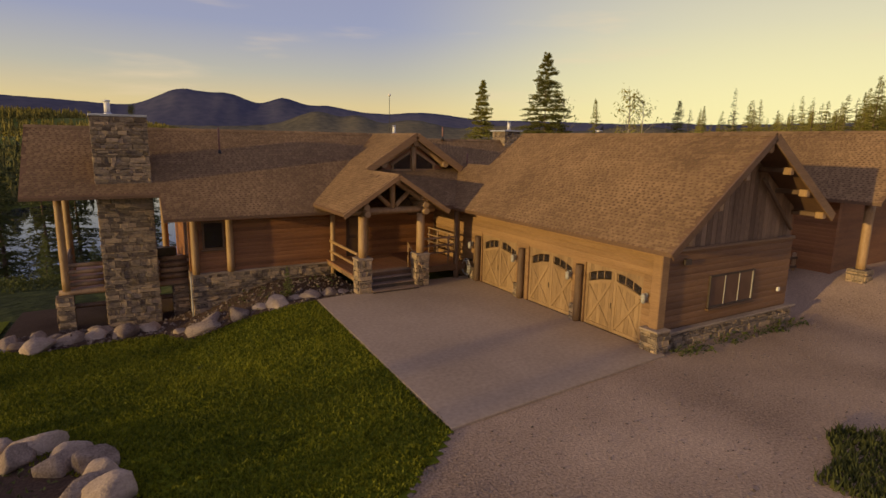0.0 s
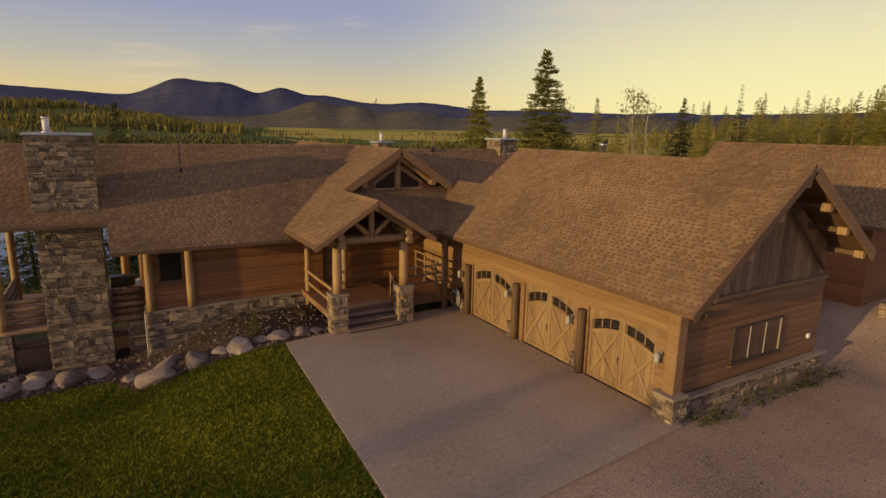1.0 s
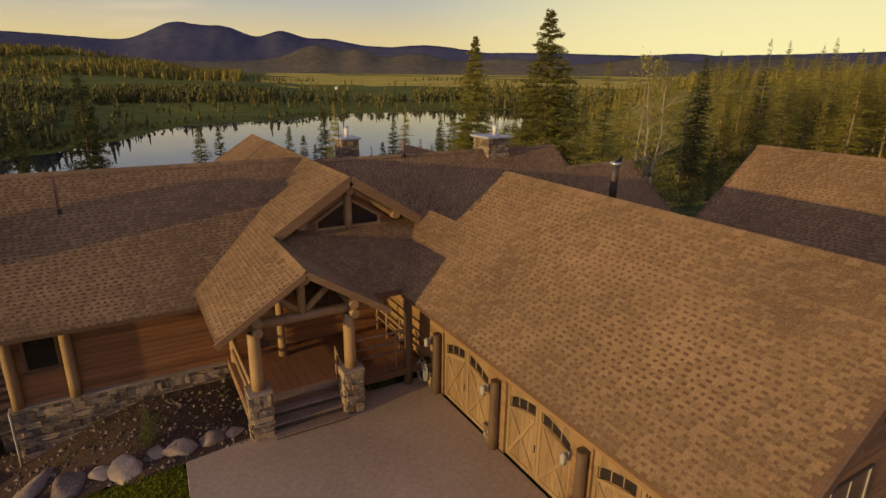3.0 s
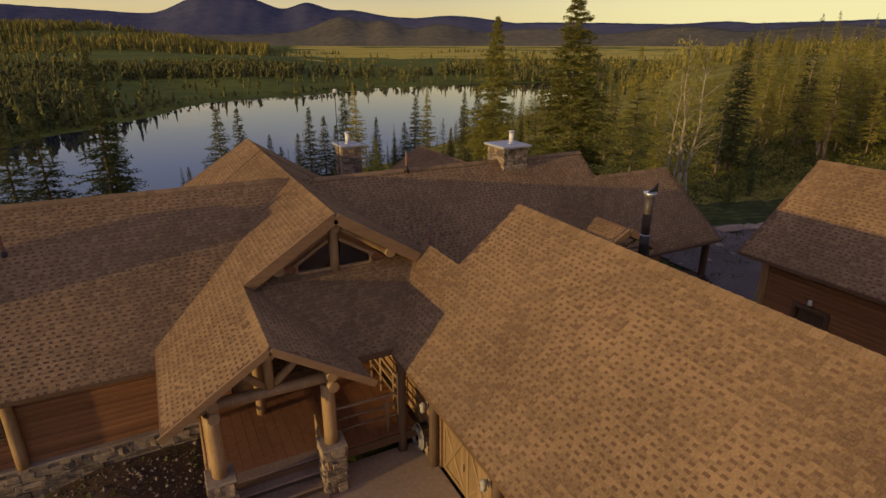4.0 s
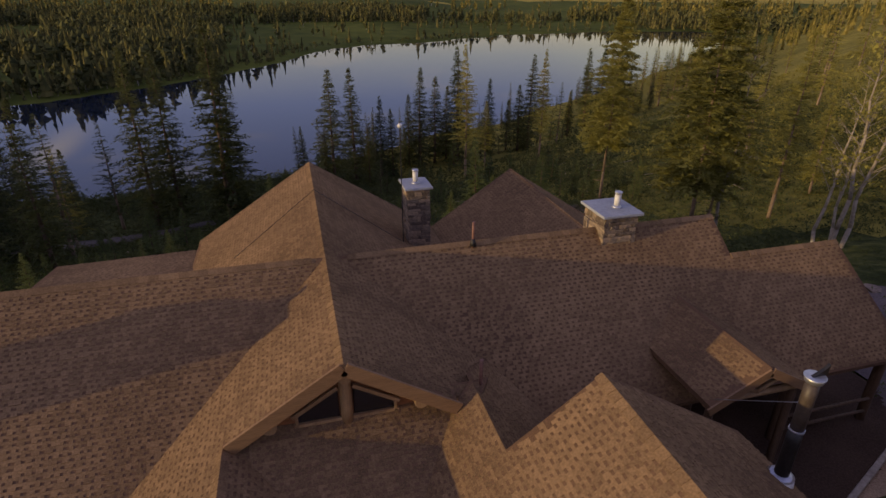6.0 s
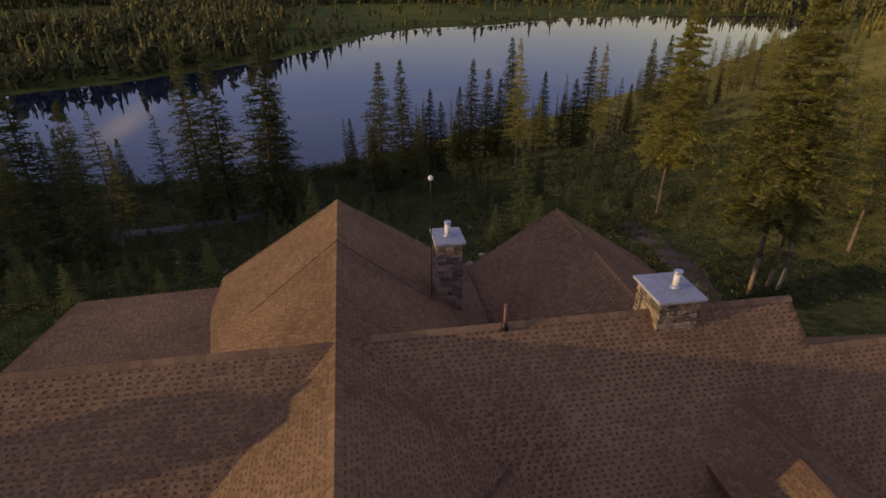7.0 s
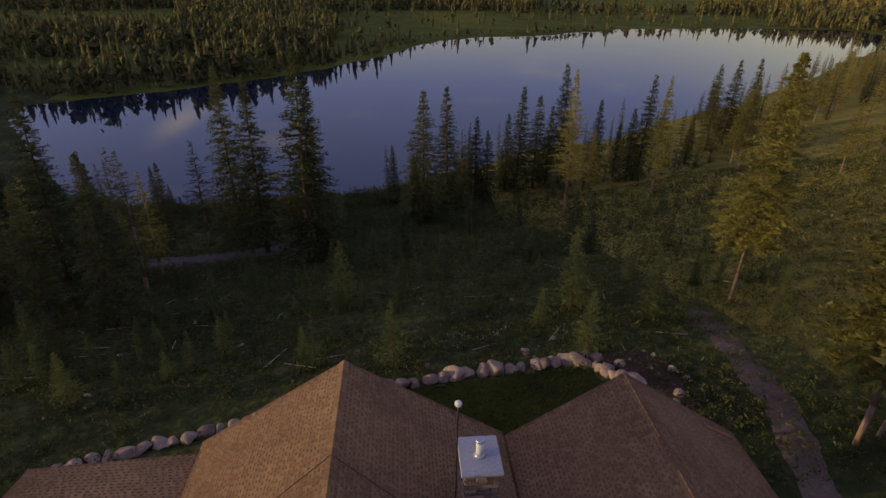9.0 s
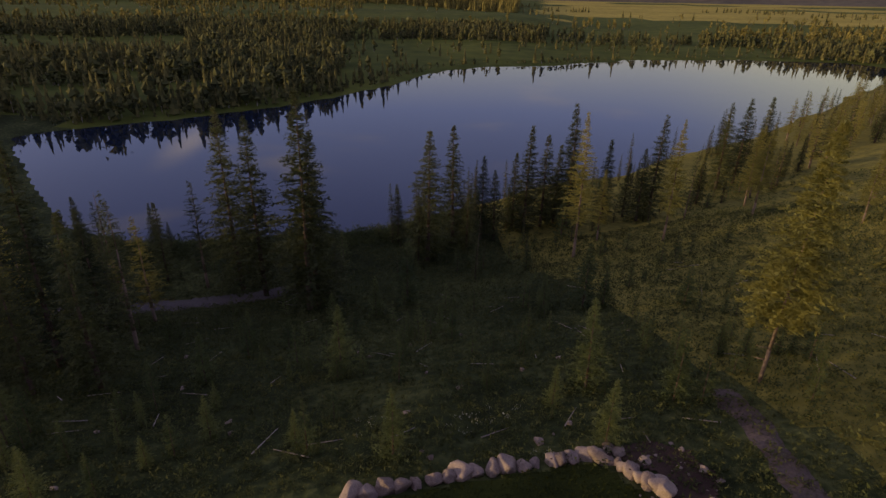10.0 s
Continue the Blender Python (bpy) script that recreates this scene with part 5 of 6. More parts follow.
part("door_lamp", log((25.68, 17.72, 2.85), (25.68, 17.72, 3.0), 0.07, 0.05, rough=0), M_WHITE, barn)

fence = empty("rail_fence", "low peeled-log rail fence between garage and outbuilding", "fence")
for x in (21.2, 23.4, 25.5):
    part("post", log((x, 12.9, 0.0), (x, 12.9, 1.55), 0.08), M_POST, fence)
for z in (0.55, 0.95, 1.35):
    part("rail", log((21.1, 12.85, z), (25.6, 12.85, z), 0.055, sides=8), M_DARKPOST, fence)
kerb = part("timber_kerb", beam((29.45, 22.95, 0.10), (25.45, 21.3, 0.10), 0.17, 0.18, 0.02), M_SNAG)
tagged(kerb, "pale weathered timber laid along the yard", "timber")

# ---- boulders ----
BOULDERS = []
for k in range(9):
    rs = random.Random(300 + k)
    bm = bmesh.new()
    bmesh.ops.create_icosphere(bm, subdivisions=3, radius=1.0)
    off = Vector((rs.uniform(0, 50), rs.uniform(0, 50), rs.uniform(0, 50)))
    planes = [(Vector((rs.gauss(0, 1), rs.gauss(0, 1), rs.gauss(0, 1))).normalized(), rs.uniform(0.55, 0.80)) for _ in range(11)]
    for v in bm.verts:
        d = v.co.normalized()
        r = 1 + 0.22 * noise.noise(d * 1.1 + off) + 0.10 * noise.noise(d * 3 + off) + 0.03 * noise.noise(d * 8 + off)
        p = d * r
        for n_, c_ in planes:
            q = p.dot(n_)
            if q > c_:
                p -= n_ * (q - c_)
        v.co = p * 1.12
    for f in bm.faces:
        f.smooth = True
    me = bpy.data.meshes.new("boulder")
    bm.to_mesh(me)
    bm.free()
    me.materials.append(M_BOULDER)
    BOULDERS.append(me)


def boulder(x, y, r, seed, label, group, flat=0.72, sink=0.25):
    rs = random.Random(seed)
    z = land_at(x, y) + r * flat * (1 - sink) * 0.6
    m = Matrix.Translation((x, y, z)) @ Euler((rs.uniform(-0.3, 0.3), rs.uniform(-0.3, 0.3), rs.uniform(0, 6.28))).to_matrix().to_4x4() @ Matrix.Diagonal((r * rs.uniform(0.9, 1.35), r * rs.uniform(0.75, 1.0), r * flat, 1))
    tagged(linked("boulder", BOULDERS[seed % 9], m=m), label, "boulder", group)


rs = random.Random(7)
EDGE = ((2.9, 21.0, 0.56), (4.15, 20.75, 0.52), (5.45, 20.3, 0.50), (4.85, 20.75, 0.30), (6.6, 20.35, 0.48), (6.1, 20.6, 0.25), (7.35, 20.4, 0.36), (7.95, 20.5, 0.28), (7.7, 20.75, 0.2), (3.3, 21.75, 0.45), (2.2, 21.95, 0.32))
for k, (x, y, r) in enumerate(EDGE):
    boulder(x, y, r, k, "pale granite boulder edging the lawn", "lawn edge boulders", 0.6, 0.4)
for k, (x, y, r) in enumerate(((-3.1, 23.3, 0.5), (-2.2, 22.3, 0.55), (-1.35, 22.8, 0.5), (-0.5, 23.2, 0.45), (0.45, 22.9, 0.5), (1.3, 23.2, 0.42), (-3.9, 24.0, 0.4), (-2.7, 22.9, 0.34))):
    boulder(x, y, r, 20 + k, "grey granite boulder in the row below the chimney", "chimney boulders", 0.66, 0.35)
for k in range(18):
    boulder(rs.uniform(-3.6, 2.2), rs.uniform(23.2, 24.3), rs.uniform(0.16, 0.36), 30 + k, "grey granite boulder in the row below the chimney", "chimney boulders")
RING = ((-1.85, 13.3), (-1.15, 12.9), (-0.55, 12.2), (-0.2, 11.5), (0.0, 10.8), (0.15, 10.1), (0.15, 9.4), (-2.6, 13.8), (-3.3, 14.2), (-0.75, 11.7), (-1.5, 12.5), (-0.3, 10.4))
for k, (x, y) in enumerate(RING):
    boulder(x, y, rs.uniform(0.30, 0.42), 70 + k, "tan granite boulder of a ring on the lawn", "lawn ring boulders", 0.95)
WALLX, WALLY = (11.4, 14.1, 16.5, 19.0, 21.6, 23.3, 24.7, 25.4, 26.4), (46.1, 46.6, 47.3, 47.6, 48.0, 48.3, 47.7, 46.5, 45.2)
for k in range(27):
    f = 8 * k / 26
    boulder(np.interp(f, range(9), WALLX) + rs.uniform(-0.1, 0.1), np.interp(f, range(9), WALLY) + rs.uniform(-0.12, 0.12), rs.choice((0.32, 0.42, 0.5, 0.6)), 90 + k, "pale granite boulder of the rear garden wall", "garden wall boulders", 0.8)
for k in range(14):
    f = k / 13
    boulder(-1.5 + 8.5 * f, 41.9 + 2.6 * f + rs.uniform(-0.2, 0.2), rs.uniform(0.25, 0.45), 130 + k, "granite boulder in the bank behind the house", "garden wall boulders")
for k in range(12):
    boulder(rs.uniform(29.8, 36.0), rs.uniform(25.5, 31.0), 0.10 + 0.24 * rs.random() ** 1.6, 150 + k, "grey granite boulder beside the gravel yard", "yard boulders", 0.6, 0.4)
for k, (x, y, r) in enumerate(((38.4, 29.7, 0.9), (39.9, 29.0, 0.8), (41.2, 29.2, 0.6), (39.0, 28.2, 0.4), (40.6, 27.9, 0.35), (37.6, 30.6, 0.45))):
    boulder(x, y, r, 162 + k, "flat pale rock slab at the end of the yard", "yard slabs", 0.3, 0.4)
for k in range(16):
    x = 14.2 + k * 0.42 + rs.uniform(-0.1, 0.1)
    boulder(x, 10.0 + rs.uniform(-0.35, 0.1), rs.uniform(0.05, 0.11), 170 + k, "small grey stone at the foot of the garage", "garage stones")
for k in range(14):
    f = k / 13
    boulder(5.9 - 1.9 * f + rs.uniform(-0.05, 0.05), 9.0 - 1.6 * f + rs.uniform(-0.08, 0.05), rs.uniform(0.06, 0.10), 190 + k, "small white stone along the lawn's edge", "lawn edge stones")

# ---- trees ----


def crown_arrays(h, base_f, radius, levels, per, seed, power=0.85, droop=0.28, gappy=0.1, tuft=0.0, tsize=0.0105):
    """Needle sprays on separate whorls of branches, with air between them: arrays of vertices and triangles."""
    rg = np.random.RandomState(seed)
    verts, faces = [], []

    def tri(p, q, r):
        n = len(verts)
        verts.extend((p, q, r))
        faces.append((n, n + 1, n + 2))
    lean = rg.uniform(-0.012, 0.012, 2) * h
    for i in range(levels):
        f = (i + rg.uniform(-0.25, 0.25)) / levels
        f = min(max(f, 0.0), 0.985)
        z = h * (base_f + (1 - base_f) * f ** 0.92)
        rr = radius * h * (1 - f) ** power * (0.5 + 0.5 * min(1, (f + 0.04) / 0.16))
        turn = rg.uniform(0, 6.28)
        for k in range(per):
            if rg.uniform() < gappy:
                continue
            a = turn + 2 * np.pi * (k + rg.uniform(-0.3, 0.3)) / per
            L = rr * rg.uniform(0.55, 1.2) + 0.006 * h
            d = np.array((np.cos(a), np.sin(a), 0))
            s = np.array((-np.sin(a), np.cos(a), 0))
            z0 = z + rg.uniform(-0.5, 0.5) * h * (1 - base_f) / levels
            rise = rg.uniform(0.0, 0.25) * (f + 0.3)

            def at(t):
                p = d * L * t
                p[2] = z0 + L * (rise * t - droop * (1.25 - f) * t * t + 0.12 * droop * t ** 4)
                p[:2] += lean * f * f
                return p
            tri(at(0.0) + np.array((0, 0, 0.0022 * h)), at(0.0) - np.array((0, 0, 0.0022 * h)), at(0.95))
            for t in (0.22, 0.36, 0.5, 0.63, 0.76, 0.88, 0.98):
                p = at(t)
                w = (0.20 * L + 0.006 * h) * (1.15 - 0.75 * t) * (0.42 if tuft > 40 else 0.75 if tuft > 6 else 1.0)
                for sg in (-1, 1):
                    q = p + d * w * rg.uniform(0.2, 0.9) + s * sg * w * rg.uniform(0.6, 1.25)
                    q[2] -= rg.uniform(-0.15, 0.65) * w
                    up = np.array((0, 0, 0.3 * w * rg.uniform(0.5, 1.1)))
                    tri(p - d * w * 0.16 - up * 0.9, p + d * w * 0.16 + up * 0.5, q)
            for _ in range(int(tuft)):
                tt = rg.uniform(0.25, 1.0) ** 0.8
                c = at(tt) + s * rg.normal() * (0.13 * L + 0.004 * h) * (1.2 - tt) + d * rg.normal() * 0.03 * L + np.array((0, 0, rg.normal() * (0.0035 if tuft > 40 else 0.006) * h))
                ts = tsize * h * (0.4 + 0.6 * (1 - f))
                tri(c, c + rg.normal(size=3) * (1, 1, 0.55) * ts, c + rg.normal(size=3) * (1, 1, 0.55) * ts)
            tri(at(0.8) + s * 0.03 * L, at(0.8) - s * 0.03 * L, at(1.1))
    return verts, faces


def conifer(name, h, base_f, radius, levels, per, seed, needle, power=0.85, droop=0.28, gappy=0.1, bend=0.0, bark=M_BARK, tuft=0, tsize=0.0105, stem=0.0135):
    """One tree thing 10 m high at the origin: a tapered trunk and a crown of needle sprays."""
    tree = empty(name)
    bm = bmesh.new()
    rs_ = random.Random(seed)
    pts = [Vector((bend * math.sin(2.2 * t) * h, bend * 0.6 * math.sin(3.1 * t + 1) * h - bend * 0.5 * h, t * h)) for t in (0, 0.15, 0.3, 0.5, 0.7, 0.97)]
    pts[0] = Vector((0, 0, -0.04 * h))
    for k, (p, q) in enumerate(zip(pts, pts[1:])):
        add_log(bm, p, q, stem * h * (1 - k / 5.3), stem * h * (1 - (k + 1) / 5.3), 7, 0.06, seed, 1.2)
    for k in range(14):
        t = rs_.uniform(0.08, base_f + 0.25)
        a = rs_.uniform(0, 6.28)
        l = rs_.uniform(0.02, 0.06) * h
        add_log(bm, (0, 0, t * h), (math.cos(a) * l, math.sin(a) * l, t * h + rs_.uniform(-0.3, 0.1) * l), 0.002 * h, 0.0008 * h, 3, 0, 0, 1.2)
    part("trunk", bm, bark, tree)
    v, f = crown_arrays(h, base_f, radius, levels, per, seed, power, droop, gappy, tuft, tsize)
    linked("crown", arrays_mesh("crown", v, f), needle, tree)
    return tree


def bare_tree(seed, h=10.0, leaves=True):
    """A pale-stemmed, thinly leaved tree."""
    tree = empty("aspen_tree")
    rs_ = random.Random(seed)
    bm = bmesh.new()
    tips = []
    prev = Vector((0, 0, -0.3))
    stem = [prev]
    for k in range(7):
        prev = prev + Vector((rs_.uniform(-0.22, 0.22), rs_.uniform(-0.22, 0.22), h / 6.6))
        stem.append(prev)
    for k, (p, q) in enumerate(zip(stem, stem[1:])):
        add_log(bm, p, q, 0.13 * (1 - k / 7.5), 0.13 * (1 - (k + 1) / 7.5), 7, 0.05, seed)
        if k > 1:
            for _ in range(5):
                a, l = rs_.uniform(0, 6.28), rs_.uniform(0.5, 1.35) * (1.2 - k / 9)
                f0 = p.lerp(q, rs_.random())
                e = f0 + Vector((math.cos(a) * l, math.sin(a) * l, l * rs_.uniform(0.6, 1.3)))
                add_log(bm, f0, e, 0.022, 0.008, 4, 0.05, seed)
                for _ in range(7):
                    a2, l2 = a + rs_.uniform(-1, 1), l * rs_.uniform(0.3, 0.6)
                    b0 = f0.lerp(e, rs_.uniform(0.4, 1))
                    e2 = b0 + Vector((math.cos(a2) * l2, math.sin(a2) * l2, l2 * rs_.uniform(0.1, 0.9)))
                    add_log(bm, b0, e2, 0.008, 0.004, 3, 0, seed)
                    tips.append(e2)
    part("trunk", bm, M_SNAG, tree)
    if leaves:
        v, f = [], []
        for e in tips:
            for _ in range(4):
                c = e + Vector((rs_.gauss(0, 0.2), rs_.gauss(0, 0.2), rs_.gauss(0, 0.2)))
                n = len(v)
                for _ in range(3):
                    v.append(tuple(c + Vector((rs_.gauss(0, 0.06), rs_.gauss(0, 0.06), rs_.gauss(0, 0.06)))))
                f.append((n, n + 1, n + 2))
        linked("crown", arrays_mesh("crown", v, f), M_NEEDLE_SUNLIT, tree)
    return tree


# master trees, 10 m high, far under the hill out of sight of every view; the copies take the places
KINDS = {
    "spruce": [conifer("spruce_tree", 10, 0.09, 0.165, 33, 8, 400 + k, M_NEEDLE, 0.95, 0.34, 0.10, 0.006, tuft=19, tsize=0.011) for k in range(3)],
    "slim": [conifer("spruce_tree", 10, 0.05, 0.125, 34, 8, 410 + k, M_NEEDLE, 0.90, 0.40, 0.10, tuft=18, tsize=0.0105) for k in range(3)],
    "pine": [conifer("pine_tree", 10, 0.27, 0.195, 30, 8, 420 + k, M_NEEDLE_SUNLIT, 1.05, 0.10, 0.2, 0.010, M_PINEBARK, 26, 0.008) for k in range(4)],
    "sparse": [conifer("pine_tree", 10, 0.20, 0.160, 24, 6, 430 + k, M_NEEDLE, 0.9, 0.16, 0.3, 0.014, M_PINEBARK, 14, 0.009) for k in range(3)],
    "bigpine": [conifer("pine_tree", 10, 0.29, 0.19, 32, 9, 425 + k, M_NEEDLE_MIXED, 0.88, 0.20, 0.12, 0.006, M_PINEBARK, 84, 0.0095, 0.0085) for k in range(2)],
    "warm": [conifer("fir_tree", 10, 0.15, 0.215, 32, 9, 470 + k, M_NEEDLE_SUNLIT, 1.15, 0.16, 0.14, 0.006, M_PINEBARK, 18, 0.008) for k in range(2)],
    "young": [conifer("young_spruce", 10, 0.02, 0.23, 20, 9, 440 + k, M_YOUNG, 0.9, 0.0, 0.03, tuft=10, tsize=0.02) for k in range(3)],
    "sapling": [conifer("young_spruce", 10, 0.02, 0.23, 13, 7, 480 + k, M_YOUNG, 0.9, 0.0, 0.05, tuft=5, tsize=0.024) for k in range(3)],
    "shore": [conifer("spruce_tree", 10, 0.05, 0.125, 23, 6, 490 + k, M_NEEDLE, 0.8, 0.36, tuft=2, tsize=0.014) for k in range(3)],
    "slope": [conifer("pine_tree", 10, 0.20, 0.19, 20, 6, 495 + k, M_NEEDLE_SUNLIT, 1.0, 0.14, 0.15, 0.01, M_PINEBARK, 6, 0.013) for k in range(3)],
    "aspen": [bare_tree(450), bare_tree(451)],
}
TEXT = {"spruce": "dark green spruce with drooping layered branches", "slim": "slim dark spruce on the lake shore", "pine": "tall lodgepole pine with a bare lower trunk",
        "bigpine": "tall lodgepole pine with a bare pale trunk", "sparse": "thin half-bare pine with grey trunk", "warm": "sunlit yellow-green fir with layered branches", "young": "young green spruce on the meadow", "sapling": "young green spruce on the meadow", "shore": "slim dark spruce on the lake shore", "slope": "pine with needles in a sunlit yellow-green", "aspen": "pale-trunked thinly leaved aspen"}
planted = set()


def plant(kind, x, y, h, seed, group, lean=0.0, wide=1.0):
    rs_ = random.Random(seed)
    k = rs_.randrange(len(KINDS[kind]))
    src = KINDS[kind][k]
    sc = h / 10
    m = Matrix.Translation((x, y, land_at(x, y) - 0.05)) @ Matrix.Rotation(lean, 4, "Y") @ Euler((rs_.uniform(-0.02, 0.02), rs_.uniform(-0.02, 0.02), rs_.uniform(0, 6.28))).to_matrix().to_4x4() @ Matrix.Diagonal((sc * wide, sc * wide, sc, 1))
    if (kind, k) not in planted:
        planted.add((kind, k))
        src.matrix_basis = m
        ob = src
    else:
        keep = src.scale.copy()
        src.scale = (1, 1, 1)
        ob = copy_thing(src, m)
        src.scale = keep
    return tagged(ob, TEXT[kind], "tree", group)


# pines between house and lake, west of the gables
for k, (x, y, h) in enumerate(((-16, 68.8, 20.2), (-8.6, 61.8, 14.4), (-19.6, 87, 16.3), (-24.8, 109, 9), (-23.7, 111.4, 5.3), (-13.6, 97.5, 15.8), (-32.7, 87.6, 15.7), (-13.5, 61.7, 12.3), (-24, 72, 17), (-30, 64, 16), (-21, 60, 13), (-36, 76, 18), (-27, 95, 14), (-40, 98, 15), (-11, 72, 15), (-17, 78, 14), (-22, 66, 16), (-28, 58, 14), (-33, 70, 15), (-20, 100, 12), (-30, 104, 11))):
    plant(("spruce", "spruce", "sparse")[k % 3], x, y, h, 500 + k, "pines above the shore", wide=1.2)
for k, (x, y, h) in enumerate(((-8.3, 96, 25), (-4.4, 92.9, 23.8), (2.6, 85.3, 25.8), (3.4, 86.6, 21.8))):
    plant("spruce", x, y, h, 520 + k, "tall spruces on the shore", wide=1.2)
# the shore row
ROW = ((12.8, 113.1, 10.6), (17.4, 105.5, 20.6), (21.9, 112.8, 20.0), (15.9, 103.9, 11.0), (26.8, 113.9, 14.8), (28.9, 113.6, 12.4), (33.1, 118.9, 14.0), (34.7, 116.9, 19.0), (32.1, 119, 8),
       (38.3, 119.3, 16.9), (41.2, 121.3, 14.7), (42.8, 118.7, 22.0), (49.7, 120, 15.3), (55.2, 117.5, 13.3), (58, 119.2, 18.6), (70.8, 126.7, 10.3), (82.1, 140.1, 18.9), (88.3, 144.3, 19.0),
       (92.1, 142, 19.1), (105.4, 147.4, 9.1), (24, 110.4, 10.7), (54.1, 121.2, 10.6), (101.7, 146.8, 7.9))
for k, (x, y, h) in enumerate(ROW):
    plant(("slim", "spruce", "slim", "slim")[k % 4], x, y, h, 540 + k, "spruces along the lake shore", wide=1.4)
for k, (x, y, h) in enumerate(((38.9, 100.5, 21.5), (52.3, 100.8, 18.0), (67.9, 104.8, 14.5), (24.5, 100, 9), (45, 108, 12), (61, 112, 12), (75, 118, 14), (110, 150, 15), (120, 158, 16), (132, 168, 15))):
    plant("sparse" if k % 2 and k > 2 else "pine", x, y, h, 570 + k, "pines above the shore", wide=0.85 if k < 2 else 1.0)
for k, (x, y, h) in enumerate(((71.5, 128.0, 10.0), (82.7, 128.5, 14.6), (71.9, 89.0, 9.8))):
    plant("pine", x, y, h, 585 + k, "pines above the shore")
rs = random.Random(11)
for k in range(40):
    x = rs.uniform(8, 100)
    y = np.interp(x, NEAR[:, 0], NEAR[:, 1]) - rs.uniform(1.5, 9)
    plant("shore", x, y, rs.uniform(3, 11), 600 + k, "young spruces on the shore")
# trees out west, whose long shadows cross the lawn
for k, (x, y, top) in enumerate(((-36, 1.2, 5.0), (-42, 2.6, 7.3), (-44, 5.2, 7.7), (-47, 12.8, 7.4), (-38, -2.4, 5.2))):
    plant("spruce", x, y, top - land_at(x, y), 690 + k, "trees west of the lawn", wide=1.7)
for k in range(44):
    x = rs.uniform(88, 215)
    y = np.interp(x, NEAR[:, 0], NEAR[:, 1]) - rs.uniform(2, 40)
    plant(rs.choice(("shore", "shore", "slope")), x, y, rs.uniform(6, 13), 1400 + k, "spruces along the lake shore", wide=1.2)
for k in range(54):
    x = rs.uniform(-4, 84)
    y = np.interp(x, NEAR[:, 0], NEAR[:, 1]) - rs.uniform(9, 36)
    plant(rs.choice(("shore", "shore", "sapling")), x, y, rs.uniform(3, 7.5), 1300 + k, "young spruces on the shore", wide=1.2)
rt = random.Random(47)
for k in range(46):
    x = rt.uniform(125, 235)
    y = np.interp(x, NEAR[:, 0], NEAR[:, 1]) - rt.uniform(2, 55)
    plant(rt.choice(("shore", "slope", "slope")), x, y, rt.uniform(7, 14), 1900 + k, "spruces along the lake shore", wide=1.3)
# the two tall trees behind the house and the stand on the eastern slope
plant("bigpine", 37.2, 55.0, 17.2, 700, "pines east of the house", 0.0, 0.95)
plant("bigpine", 34.6, 40.2, 16.2, 701, "pines east of the house", -0.02, 1.2)
plant("sparse", 35.9, 40.5, 9.5, 702, "pines east of the house")
plant("aspen", 36.4, 40.3, 12.3, 703, "aspens east of the house", -0.03, 0.75)
plant("pine", 44.0, 43.6, 12.9, 704, "pines east of the house", 0.0, 0.8)
for k, (x, y, h) in enumerate(((42.3, 37.2, 12.4), (42.9, 37.0, 11.6), (41.7, 37.7, 10.0), (43.2, 37.9, 9.0))):
    plant("aspen", x, y, h, 1500 + k, "aspens east of the house", 0.03 * (k - 1.5), 0.95)
plant("spruce", 60.0, 46.0, 13.0, 705, "spruces east of the house", wide=1.25)
plant("sparse", 57.0, 45.0, 10.5, 706, "pines east of the house")
plant("pine", 75.0, 53.0, 12.4, 707, "pines east of the house", 0.0, 0.75)
plant("sparse", 72.5, 47.3, 14.0, 708, "pines east of the house", 0.02, 0.7)
plant("warm", 50.5, 46.5, 9.0, 709, "pines east of the house", 0.0, 0.9)
for k, (x, y, h) in enumerate(((61.5, 47.0, 4.6), (55.0, 40.0, 3.4), (63.0, 45.5, 4.0), (47.0, 36.0, 2.6), (51.5, 37.5, 2.2))):
    plant("young", x, y, h, 1510 + k, "young spruces east of the house")
for k in range(96):
    a, far = radians(rs.uniform(55, 76)), rs.uniform(70, 125)
    x, y = 5 + far * math.sin(a), 5 + far * math.cos(a)
    plant(rs.choice(("slope", "slope", "warm")), x, y, 10.6 + 0.24 * (math.degrees(a) - 57) + rs.uniform(-4.5, 0.9) - land_at(x, y), 1700 + k, "pines of the eastern slope")
for k in range(60):
    a, far = radians(rt.uniform(59.5, 76)), rt.uniform(72, 125)
    x, y = 5 + far * math.sin(a), 5 + far * math.cos(a)
    plant(rt.choice(("slope", "warm", "slope")), x, y, 10.2 + 0.34 * (math.degrees(a) - 60) + rt.uniform(-1.8, 1.0) - land_at(x, y), 2100 + k, "pines of the eastern slope", wide=1.15)
for k in range(36):
    x, y = rs.uniform(55, 190), rs.uniform(18, 130)
    if lake_distance(np.array(x), np.array(y)) < 14 or y > 20 + 0.95 * x or y < 0.30 * x - 8:
        continue
    plant(rs.choice(("slope", "slope", "sparse", "warm")), x, y, rs.uniform(7, 14), 720 + k, "pines of the eastern slope")
for k in range(90):
    x, y = rs.uniform(75, 270), rs.uniform(24, 200)
    if lake_distance(np.array(x), np.array(y)) < 10 or y > 30 + 0.9 * x or y < 0.26 * x - 8:
        continue
    plant("slope", x, y, rs.uniform(7, 13), 1600 + k, "pines of the eastern slope")
